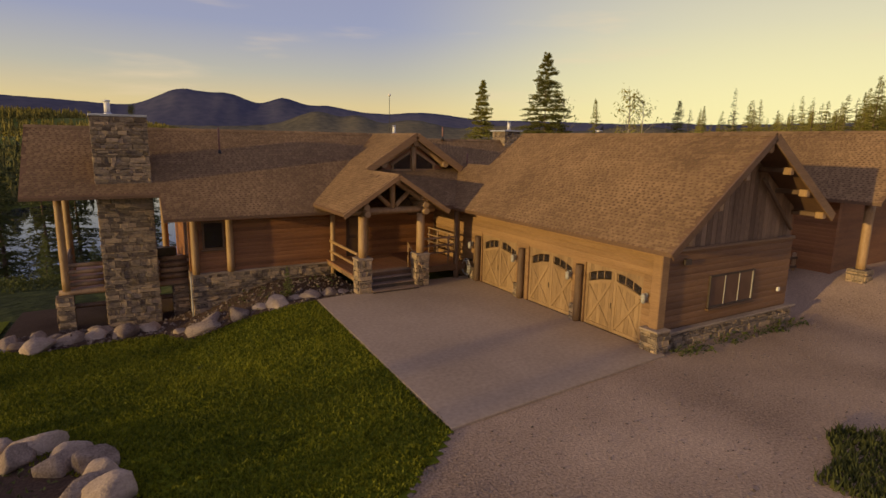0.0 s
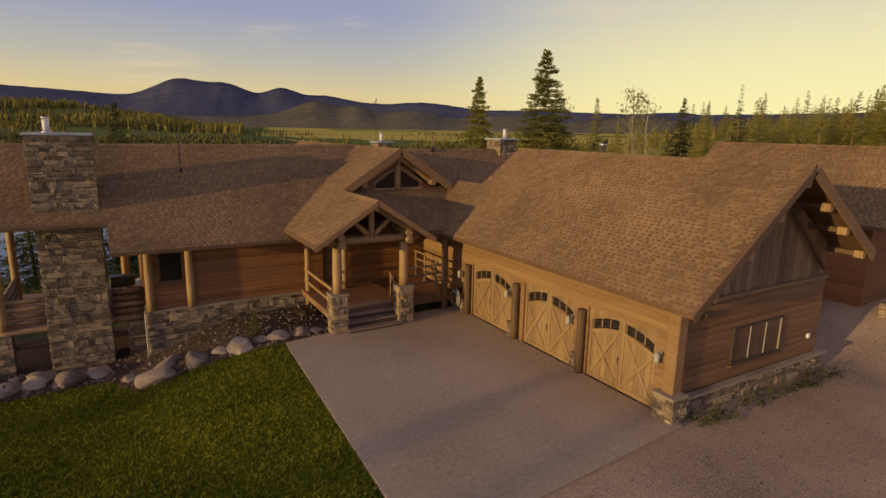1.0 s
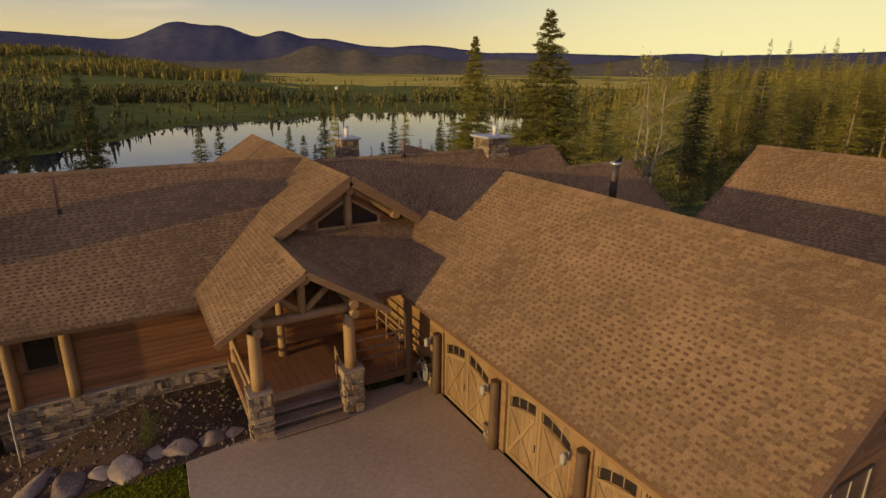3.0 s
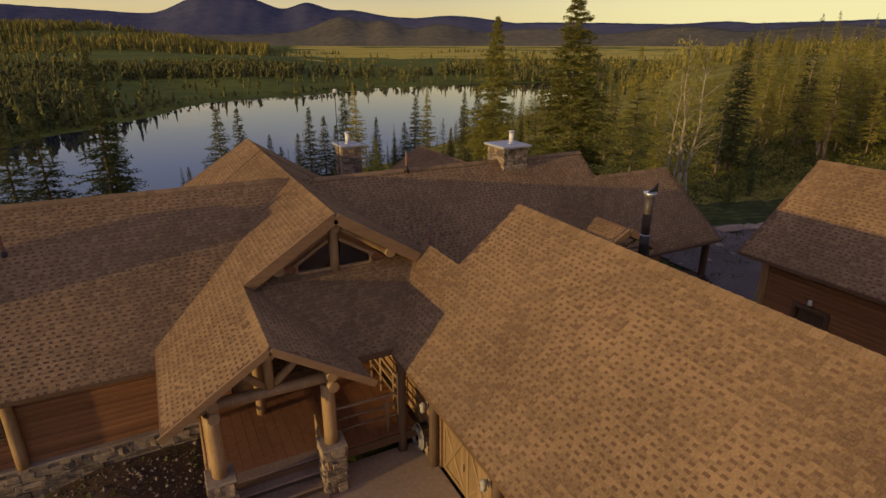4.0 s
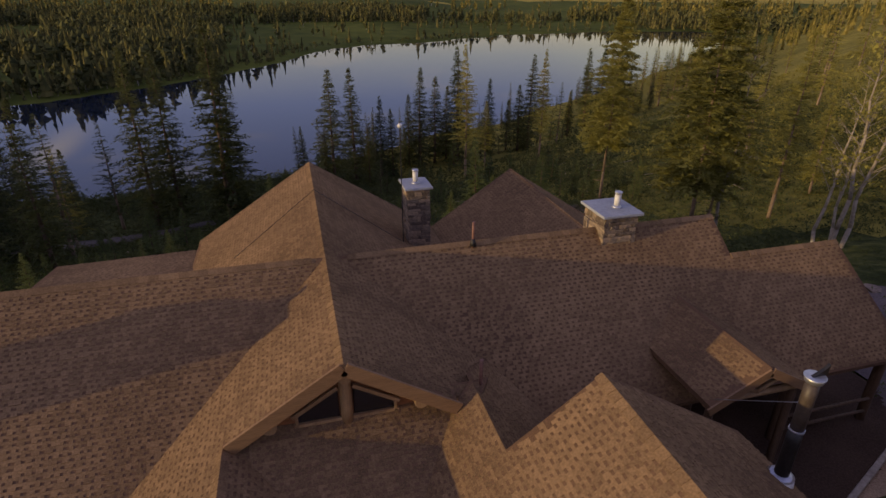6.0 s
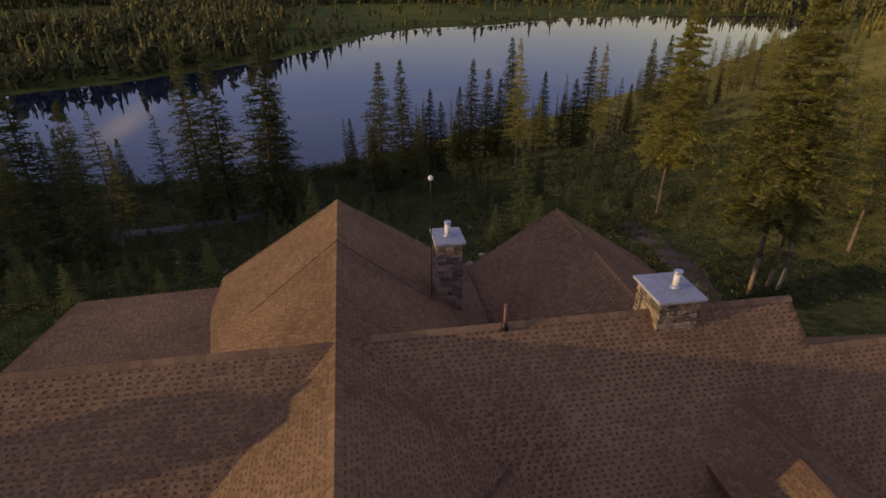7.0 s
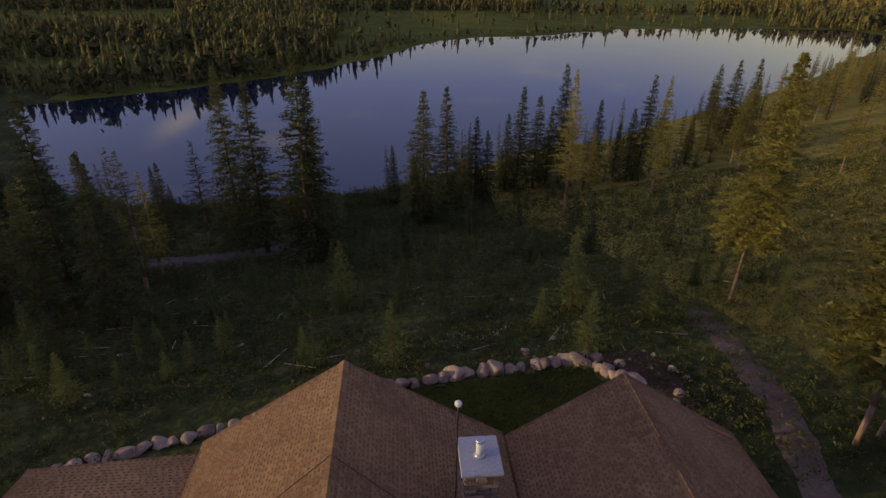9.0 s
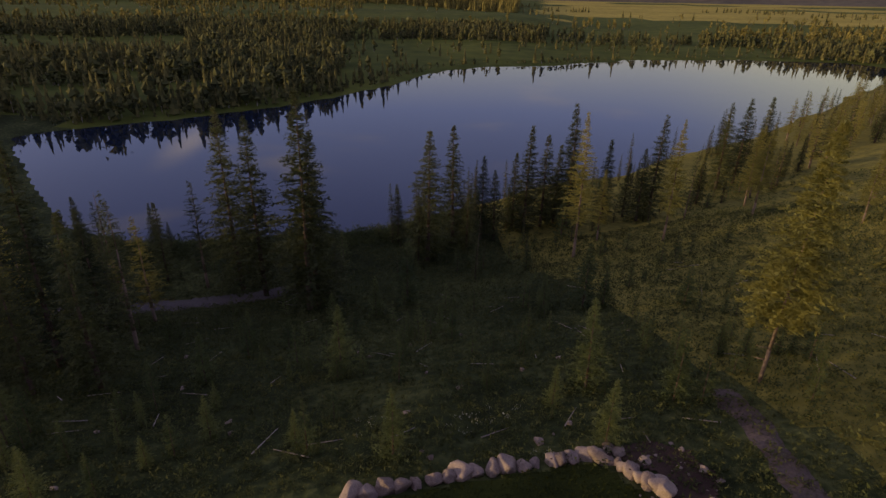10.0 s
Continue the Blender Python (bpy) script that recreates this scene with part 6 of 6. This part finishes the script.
# the thin wood to the west
for k in range(34):
    x, y = rs.uniform(-72, -34), rs.uniform(44, 108)
    if lake_distance(np.array(x), np.array(y)) < 6:
        continue
    plant(rs.choice(("slope", "shore", "sparse")), x, y, rs.uniform(10, 17) + (2 if x < -50 else 0), 830 + k, "wood west of the house")
# taller trees added out of view, to shade the slope behind the house
for k in range(34):
    x, y = rt.uniform(-95, -58), rt.uniform(40, 100)
    if lake_distance(np.array(x), np.array(y)) > 6:
        plant(rt.choice(("slope", "shore")), x, y, rt.uniform(13, 19), 2000 + k, "wood west of the house", wide=1.25)
for k in range(22):
    x, y = rt.uniform(-42, -13), rt.uniform(66, 86)
    plant(rt.choice(("spruce", "slope", "shore", "pine")), x, y, rt.uniform(7, 14), 1960 + k, "wood west of the house", wide=1.2)
for k in (0, 1, 2, 3, 6, 7):
    plant(rs.choice(("pine", "sparse")), rs.uniform(-80, -55), (-14, -10, -6, -2.5, 0, 0, 12.5, 16)[k] + rs.uniform(-1, 1), rs.uniform(6, 10), 910 + k, "trees west of the lawn")
# saplings on the meadow
SAPS = ((-8.2, 53, 2.2), (0, 50.4, 1.9), (-4.2, 60.5, 2.5), (-1, 61.9, 3.9), (9.2, 61.6, 5.2), (7.8, 51.6, 2.2), (13.4, 49.3, 3.8), (26, 56, 5.7), (24.9, 49.3, 3.8), (30.8, 53.6, 4.5), (19.5, 56.8, 2.1), (23.2, 53.9, 2.6), (18.2, 69, 2.7), (14.2, 85, 7.4),
        (10.7, 80.9, 4.3), (6.2, 79.4, 3.2), (28.2, 75.8, 3.9), (32, 75, 6), (40.4, 71.2, 3.5), (42.1, 67.6, 1.6), (31.1, 96.9, 3.5), (0.2, 69.7, 3.5), (-8.5, 75.4, 1.8), (-1.7, 73.3, 1.9), (-3.7, 57.4, 1.6), (33.7, 74.1, 4), (40.9, 80.9, 1.5), (-4.2, 47.7, 3.0), (-1.2, 47.7, 2.6), (-4.7, 51.4, 2.4), (-9.3, 55.2, 3.2), (-8.6, 50.3, 2.6), (-12, 57, 3.5), (-15, 53, 3.0), (2.5, 53, 2.8))
for k, (x, y, h) in enumerate(SAPS):
    plant("young", x, y, h * 1.2, 950 + k, "young trees on the meadow", wide=1.15)
for k in range(46):
    x, y = rs.uniform(-14, 46), rs.uniform(50.5, 80)
    if off_line(PATHWAY, np.array(x), np.array(y), 2.0):
        plant("young", x, y, rs.uniform(1.3, 3.4), 1800 + k, "young trees on the meadow")
for k in range(230):
    x, y = rs.uniform(-20, 75), rs.uniform(50, 112)
    if lake_distance(np.array(x), np.array(y)) < 10 or abs(y - (91 + 0.3 * x)) < 3:
        continue
    plant("sapling", x, y, 0.8 + 3.6 * rs.random() ** 1.4, 990 + k, "young trees on the meadow")
plant("young", 5.95, 21.1, 1.3, 1200, "planting bed", wide=1.0)

# ---- far woods, shrubs, grasses ----


def far_wood(name, pts, heights, seed, material, label, wide=0.20, leafy=False, tiers=7):
    """Many small far trees in one mesh: conifers as tiers of drooping boughs, broadleaf trees as loose leaf clumps on a pale stem."""
    rg = np.random.RandomState(seed)
    n = len(pts)
    base = np.column_stack((pts, land(pts[:, 0], pts[:, 1])))
    h = heights
    tris = []
    if leafy:
        octa = np.array(((1, 0, 0), (0, 1, 0), (-1, 0, 0), (0, -1, 0), (0, 0, 1), (0, 0, -1)), float)
        sides = ((0, 1, 4), (1, 2, 4), (2, 3, 4), (3, 0, 4), (1, 0, 5), (2, 1, 5), (3, 2, 5), (0, 3, 5))
        for k in range(tiers):
            g = (k + 0.5) / tiers
            a = rg.uniform(0, 6.28, n)
            off = wide * (1 - abs(2 * g - 0.8) * 0.7) * rg.uniform(0.1, 0.75, n)
            c = base + np.column_stack((off * np.cos(a), off * np.sin(a), 0.22 + 0.68 * g + 0 * a)) * h[:, None]
            size = h * wide * rg.uniform(0.35, 0.62, n)
            v = c[:, None] + octa * (1, 1, 1.15) * size[:, None, None] * rg.uniform(0.6, 1.35, (n, 6, 1)) + rg.normal(size=(n, 6, 3)) * size[:, None, None] * 0.22
            for q in sides:
                tris.append(v[:, q])
        for k in range(6):
            u = rg.normal(size=(n, 3)) * (wide, wide, 0.28) * 0.75
            c = base + (u + (0, 0, 0.6)) * h[:, None]
            tris.append(c[:, None] + rg.normal(size=(n, 3, 3)) * (h * 0.045)[:, None, None])
    else:
        for k in range(tiers):
            f0, f1 = k / tiers, (k + 1.9) / tiers
            ang = np.arange(5) * 1.2566 + rg.uniform(0, 6.28, (n, 1))
            r = h[:, None] * wide * (1 - f0) ** 0.9 * rg.uniform(0.45, 1.2, (n, 5)) + 0.012 * h[:, None]
            zz = base[:, 2:] + h[:, None] * (0.05 + 0.93 * f0 + rg.uniform(-0.05, 0.03, (n, 5)))
            ring = np.stack((base[:, :1] + r * np.cos(ang), base[:, 1:2] + r * np.sin(ang), zz), -1)
            tip = base + np.column_stack((rg.normal(size=n) * 0.012 * h, rg.normal(size=n) * 0.012 * h, h * min(1.0, 0.05 + 0.93 * f1)))
            for j in range(5):
                tris.append(np.stack((ring[:, j], ring[:, (j + 1) % 5], tip), 1))
    stems = len(tris)
    w = np.column_stack((h * 0.014, 0 * h, 0 * h))
    tris.append(np.stack((base - w, base + w, base + np.column_stack((0 * h, 0 * h, h * 0.9))), 1))
    v = np.concatenate(tris).reshape(-1, 3)
    me = arrays_mesh(name, v, np.arange(len(v)).reshape(-1, 3))
    ob = linked(name, me, material)
    me.materials.append(M_SNAG if leafy else M_BARK)
    me.polygons.foreach_set("material_index", np.repeat((0, 1), (n * stems, n)).astype(np.int32))
    return tagged(ob, label, "trees", kind="stuff")


def scatter(n, seed, azimuths, radii, mask=None):
    rg = np.random.RandomState(seed)
    a, r = np.radians(rg.uniform(*azimuths, n)), np.sqrt(rg.uniform(radii[0] ** 2, radii[1] ** 2, n))
    p = np.stack((r * np.sin(a), r * np.cos(a)), -1)
    ok = lake_distance(p[:, 0], p[:, 1]) > 2.5
    if mask is not None:
        ok &= mask(p[:, 0], p[:, 1])
    return p[ok], rg


def beyond(x, y):
    return y > np.interp(x, NEAR[:, 0], NEAR[:, 1]) + 15


def wooded(x, y):
    """How thickly the land beyond the lake is wooded: belts along the shore, fields behind them, closed wood to the west."""
    r, az, d = np.hypot(x, y), np.degrees(np.arctan2(x, y)), lake_distance(x, y)
    j = 22 * waves(x, y, 0.03, 12) + 10 * waves(x, y, 0.09, 14)
    n = waves(x, y, 0.025, 16)
    q = r + j
    west = np.where(d < 10, 0.6, np.where(n > -0.45, 0.85, 0.25))
    west = np.where((q > 262) & (q < 306) & (az > -28) & (az < -13), 0.02, west)
    west = np.where((q > 425) & (q < 560) & (az > -33) & (az < -17), 0.03, west)
    west = np.where((q > 330) & (q < 395) & (n > 0.25), 0.06, west)
    west = np.where((q > 690) & (q < 1250), np.where(n > 0.15, 0.35, 0.03), west)
    mid = np.where(q < 522, 0.03, np.where((q > 530) & (q < 640), np.where((n > -0.22) & (az < 14), 0.9, 0.12), 0.008))
    mid = np.where((q > 730) & (q < 830) & (n > 0.2), 0.4, mid)
    east = np.where((q > 470) & (q < 900), np.where(n > -0.15, 0.5, 0.05), np.where(n > 0.3, 0.12, 0.004))
    a = az + 1.2 * waves(x, y, 0.03, 18)
    return np.where(a < -3.5, west, np.where(a < 27, mid, east))


def wood(x, y):
    return beyond(x, y) & (np.random.RandomState(9).uniform(size=np.shape(x)) < wooded(x, y))


p, rg = scatter(30000, 1, (-40, 50), (180, 640), wood)
half = rg.uniform(size=len(p)) < 0.5
far_wood("far_wood", p[half], 4 + 9 * rg.uniform(size=half.sum()) ** 1.4, 1, M_FOREST, "dark spruces among broadleaf trees beyond the lake", 0.15, tiers=7)
far_wood("far_wood", p[~half], 3 + 8 * rg.uniform(size=(~half).sum()) ** 1.3, 11, M_FOREST_PALE, "olive broadleaf belts with clearings beyond the lake", 0.30, True, 6)
p, rg = scatter(12000, 2, (-34, 50), (640, 1250), wood)
half = rg.uniform(size=len(p)) < 0.4
far_wood("far_wood", p[half], rg.uniform(7, 16, half.sum()), 2, M_FOREST, "conifer wood on the low hill beyond the lake", 0.17, tiers=5)
far_wood("far_wood", p[~half], rg.uniform(6, 14, (~half).sum()), 12, M_FOREST_SUNLIT, "sunlit mixed wood on the low hill", 0.28, True, 4)
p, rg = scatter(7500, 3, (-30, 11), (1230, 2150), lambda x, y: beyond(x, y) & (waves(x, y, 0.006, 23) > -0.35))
far_wood("far_wood", p, rg.uniform(15, 27, len(p)), 3, M_FOREST_SUNLIT, "sunlit conifer wood on the far ridge", 0.20, tiers=4)
p, rg = scatter(1500, 4, (9, 55), (1150, 1900), lambda x, y: beyond(x, y) & (waves(x, y, 0.012, 31) > 0.22))
far_wood("far_wood", p, rg.uniform(6, 13, len(p)), 4, M_FOREST, "belts of trees between far fields", 0.24, tiers=4)
p, rg = scatter(16000, 5, (-40, 50), (150, 560), lambda x, y: beyond(x, y) & (lake_distance(x, y) < np.where(x < 20, 16, 10)) & (waves(x, y, 0.05, 41) > np.where(x < 20, -0.9, -0.45)))
big = rg.uniform(size=len(p)) < np.where(p[:, 0] < 20, 0.34, 0.13)
far_wood("far_wood", p[~big], 1.0 + 2.6 * rg.uniform(size=(~big).sum()) ** 2, 5, M_FOREST_PALE, "low willow fringe of the far shore", 0.55, True, 2)
far_wood("far_wood", p[big], 3 + 8 * rg.uniform(size=big.sum()) ** 1.8, 15, M_FOREST, "spruces of the far shore", 0.16, tiers=6)
p, rg = scatter(4200, 6, (44, 100), (290, 900), lambda x, y: (~beyond(x, y)) & (waves(x, y, 0.02, 51) > -0.25))
far_wood("far_wood", p, rg.uniform(5, 10, len(p)), 6, M_FOREST_SUNLIT, "conifer wood on the eastern slope", 0.17, tiers=6)

def clumps(name, pts, size, seed, material, label, leaves=12, flat=0.7):
    """Low leafy clumps of small random leaves, one mesh."""
    rg = np.random.RandomState(seed)
    n = len(pts)
    z = land(pts[:, 0], pts[:, 1])
    c = np.stack((pts[:, 0], pts[:, 1], z), -1)[:, None] + rg.normal(size=(n, leaves, 3)) * size[:, None, None] * (0.42, 0.42, 0.3) + np.array((0, 0, 1)) * size[:, None, None] * 0.42 * flat
    t = c[:, :, None] + rg.normal(size=(n, leaves, 3, 3)) * size[:, None, None, None] * (0.17 if leaves < 20 else 0.105 if leaves < 30 else 0.07)
    v = t.reshape(-1, 3)
    f = np.arange(len(v)).reshape(-1, 3)
    return tagged(linked(name, arrays_mesh(name, v, f), material), label, "shrubs", kind="stuff")


rg = np.random.RandomState(80)
p = np.stack((rg.uniform(-60, 110, 24000), rg.uniform(38, 150, 24000)), -1)
ok = (lake_distance(p[:, 0], p[:, 1]) > 1.5) & ~inside(REARLAWN, p[:, 0], p[:, 1]) & (~beyond(p[:, 0], p[:, 1])) & (waves(p[:, 0], p[:, 1], 0.35, 71) > -0.3) & off_line(TRACK, p[:, 0], p[:, 1], 1.6) & off_line(PATHWAY, p[:, 0], p[:, 1], 1.1)
ok &= ~((p[:, 0] < 27) & (p[:, 1] < 47.5) & (p[:, 0] > 1))
p = p[ok]
clumps("meadow_shrubs", p, 0.18 + 0.6 * rg.uniform(size=len(p)) ** 2, 81, M_SHRUB, "low shrubs and tall weeds of the meadow", 26)
p = np.stack((rg.uniform(-30, 80, 60000), rg.uniform(38, 112, 60000)), -1)
ok = (lake_distance(p[:, 0], p[:, 1]) > 4) & ~inside(REARLAWN, p[:, 0], p[:, 1]) & off_line(TRACK, p[:, 0], p[:, 1], 1.6) & ~((p[:, 0] < 27) & (p[:, 1] < 47) & (p[:, 0] > 1))
p = p[ok]
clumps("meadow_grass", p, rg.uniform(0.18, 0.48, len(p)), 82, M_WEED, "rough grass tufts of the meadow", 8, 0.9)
p = np.stack((rg.uniform(-42, 24, 520), rg.uniform(1, 9, 520)), -1)
p[:, 1] = np.interp(p[:, 0], NEAR[:, 0], NEAR[:, 1]) - p[:, 1]
clumps("shore_bushes", p, 0.7 + 1.5 * rg.uniform(size=len(p)) ** 2, 99, M_SHRUB, "rounded willow bushes on the near lake shore", 110)
p = np.stack((rg.uniform(29, 72, 2600), rg.uniform(24, 44, 2600)), -1)
p = p[~inside(YARDBED, p[:, 0], p[:, 1]) & ~inside(YARD, p[:, 0], p[:, 1]) & off_line(PATHWAY, p[:, 0], p[:, 1], 1.1)]
clumps("slope_shrubs", p, 0.12 + 0.42 * rg.uniform(size=len(p)) ** 2, 88, M_SHRUB, "low shrubs on the bank east of the house", 44)
p = np.stack((rg.uniform(50, 175, 11000), rg.uniform(24, 125, 11000)), -1)
p = p[(lake_distance(p[:, 0], p[:, 1]) > 6) & (p[:, 1] < 25 + 0.95 * p[:, 0])]
clumps("slope_grass", p, rg.uniform(0.3, 0.95, len(p)), 89, M_SLOPEGRASS, "sunlit yellow-green grass of the eastern slope", 9, 0.8)
p = np.stack((rg.uniform(14, 20.5, 90), rg.uniform(9.7, 10.2, 90)), -1)
clumps("weeds", p, rg.uniform(0.08, 0.3, len(p)), 83, M_SHRUB, "weeds growing at the foot of the garage wall", 16)
p = np.stack((rg.uniform(2.9, 8.3, 80), rg.uniform(20.6, 23.3, 80)), -1)
clumps("bed_plants", p, rg.uniform(0.08, 0.30, len(p)), 84, M_SHRUB, "small plants growing in the soil bed", 14)
p = np.stack((rg.uniform(22, 26, 120), rg.uniform(13.2, 17, 120)), -1)
clumps("yard_grass", p, rg.uniform(0.1, 0.3, len(p)), 86, M_BLADE, "green grass behind the rail fence", 14)
p = np.stack((rg.uniform(-3.5, -0.4, 120), rg.uniform(8.5, 12.0, 120)), -1)
clumps("ring_plants", p, rg.uniform(0.08, 0.3, len(p)), 87, M_SHRUB, "dry plants inside the boulder ring", 14)


p = np.stack((rg.uniform(11, 22, 260), rg.uniform(48.6, 54, 260)), -1)
p = p[waves(p[:, 0], p[:, 1], 0.9, 97) > 0.15]
clumps("wildflowers", p, rg.uniform(0.08, 0.2, len(p)), 98, M_FLOWER, "pale wildflower heads above the garden wall", 7, 2.4)


def blades(name, poly, n, seed, height, label, material=M_BLADE):
    rg_ = np.random.RandomState(seed)
    P = np.array(poly)
    p_ = rg_.uniform(P.min(0), P.max(0), (n, 2))
    p_ = p_[inside(poly, p_[:, 0], p_[:, 1])]
    m_ = len(p_)
    z = land(p_[:, 0], p_[:, 1]) + 0.07
    a = rg_.uniform(0, 6.28, m_)
    h = height * rg_.uniform(0.5, 1.3, m_)
    w = 0.035
    base = np.stack((p_[:, 0], p_[:, 1], z), -1)
    side = np.stack((np.cos(a), np.sin(a), 0 * a), -1) * w
    tip = base + np.stack((rg_.normal(size=m_) * 0.4 * h, rg_.normal(size=m_) * 0.4 * h, h), -1)
    v = np.stack((base - side, base + side, tip), 1).reshape(-1, 3)
    return tagged(linked(name, arrays_mesh(name, v, np.arange(len(v)).reshape(-1, 3)), material), label, "grass", kind="stuff")


blades("lawn_grass", [(6.62, 19.75), (6.16, 9.3), (4.3, 7.7), (1.5, 6.8), (0.6, 9.8), (-1.6, 12.7), (-6, 14.5), (-6, 23), (-3.5, 23.0), (-2.2, 21.9), (0.5, 22.3), (1.6, 22.2), (2.4, 20.6), (4.2, 20.3), (5.2, 19.9)], 125000, 91, 0.075, "short green grass of the lawn")
VERGE = [(13.1 + (2.3 + 0.35 * math.sin(3.1 * a + 1)) * math.cos(a), 3.75 + (1.45 + 0.3 * math.sin(5.3 * a)) * math.sin(a)) for a in (0.2 * k for k in range(31))]
blades("verge_grass", VERGE, 5200, 93, 0.18, "dull uneven grass patch beside the gravel", M_WEED)
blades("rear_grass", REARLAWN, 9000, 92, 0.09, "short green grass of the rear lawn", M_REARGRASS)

# loose stones on the gravel
rg = np.random.RandomState(95)
p = np.stack((rg.uniform(-1, 26, 9000), rg.uniform(-2, 10.2, 9000)), -1)
p = p[inside(YARD, p[:, 0], p[:, 1]) & ~((p[:, 1] > 9.2) & (p[:, 0] < 13.7))]
r = 0.010 + 0.028 * rg.uniform(size=len(p)) ** 4
octa = np.array([(1, 0, 0), (0, 1, 0), (-1, 0, 0), (0, -1, 0), (0, 0, 0.8), (0, 0, -0.8)], float)
v = (np.stack((p[:, 0], p[:, 1], land(p[:, 0], p[:, 1]) + 0.065), -1)[:, None] + octa * r[:, None, None] * rg.uniform(0.6, 1.3, (len(p), 6, 1))).reshape(-1, 3)
o = (np.arange(len(p)) * 6)[:, None]
f = np.concatenate([o + np.array(q) for q in ((0, 1, 4), (1, 2, 4), (2, 3, 4), (3, 0, 4), (1, 0, 5), (2, 1, 5), (3, 2, 5), (0, 3, 5))])
tagged(linked("loose_stones", arrays_mesh("loose_stones", v, f), M_PEBBLE), "loose stones strewn over the gravel yard", "gravel", kind="stuff")

STONY = [(24.6, 48.4), (26.0, 46.6), (27.0, 44.0), (28.6, 43.6), (29.6, 46.0), (29.0, 48.2), (26.6, 49.4)]
sheet("stony_bank", np.arange(23, 31, 0.15), np.arange(42, 51, 0.15), M_SOIL, 0.05, lambda x, y: inside(STONY, x + 0.9 * waves(x, y, 1.6, 65), y + 0.9 * waves(x, y, 1.6, 66)), label="bare stony bank beside the boulder wall", category="soil")
for k in range(46):
    x, y = rs.uniform(24.6, 29.4), rs.uniform(43.6, 49)
    boulder(x, y, 0.07 + 0.30 * rs.random() ** 2.5, 260 + k, "grey stone lying on the bare bank", "bank stones")
p = np.stack((rg.uniform(-3.6, 8.6, 3000), rg.uniform(19.8, 24.6, 3000)), -1)
p = p[inside(BED, p[:, 0], p[:, 1]) & ~((p[:, 0] > 2.9) & (p[:, 1] > 23.35))]
r = 0.015 + 0.075 * rg.uniform(size=len(p)) ** 4
v = (np.stack((p[:, 0], p[:, 1], land(p[:, 0], p[:, 1]) + 0.11), -1)[:, None] + octa * r[:, None, None] * rg.uniform(0.6, 1.3, (len(p), 6, 1))).reshape(-1, 3)
o = (np.arange(len(p)) * 6)[:, None]
f = np.concatenate([o + np.array(q) for q in ((0, 1, 4), (1, 2, 4), (2, 3, 4), (3, 0, 4), (1, 0, 5), (2, 1, 5), (3, 2, 5), (0, 3, 5))])
tagged(linked("bed_rubble", arrays_mesh("bed_rubble", v, f), M_PEBBLE), "stony rubble and clods in the planting bed", "rubble", kind="stuff")

# dead wood and pale stones on the slope
for k in range(70):
    x, y = rs.uniform(-12, 50), rs.uniform(49, 90)
    a, l = rs.uniform(0, 3.14), rs.uniform(0.8, 3.2)
    x2, y2 = x + math.cos(a) * l, y + math.sin(a) * l
    ob = part("fallen_branch", log((x, y, land_at(x, y) + 0.12), (x2, y2, land_at(x2, y2) + 0.14), 0.045, 0.02, 6, 0.1, k), M_SNAG)
    tagged(ob, "bleached fallen branch lying in the meadow", "branch", "fallen branches")
for k in range(30):
    x, y = rs.uniform(-6, 36), rs.uniform(48.5, 70)
    boulder(x, y, rs.uniform(0.10, 0.26), 220 + k, "pale stone lying in the meadow", "meadow stones")
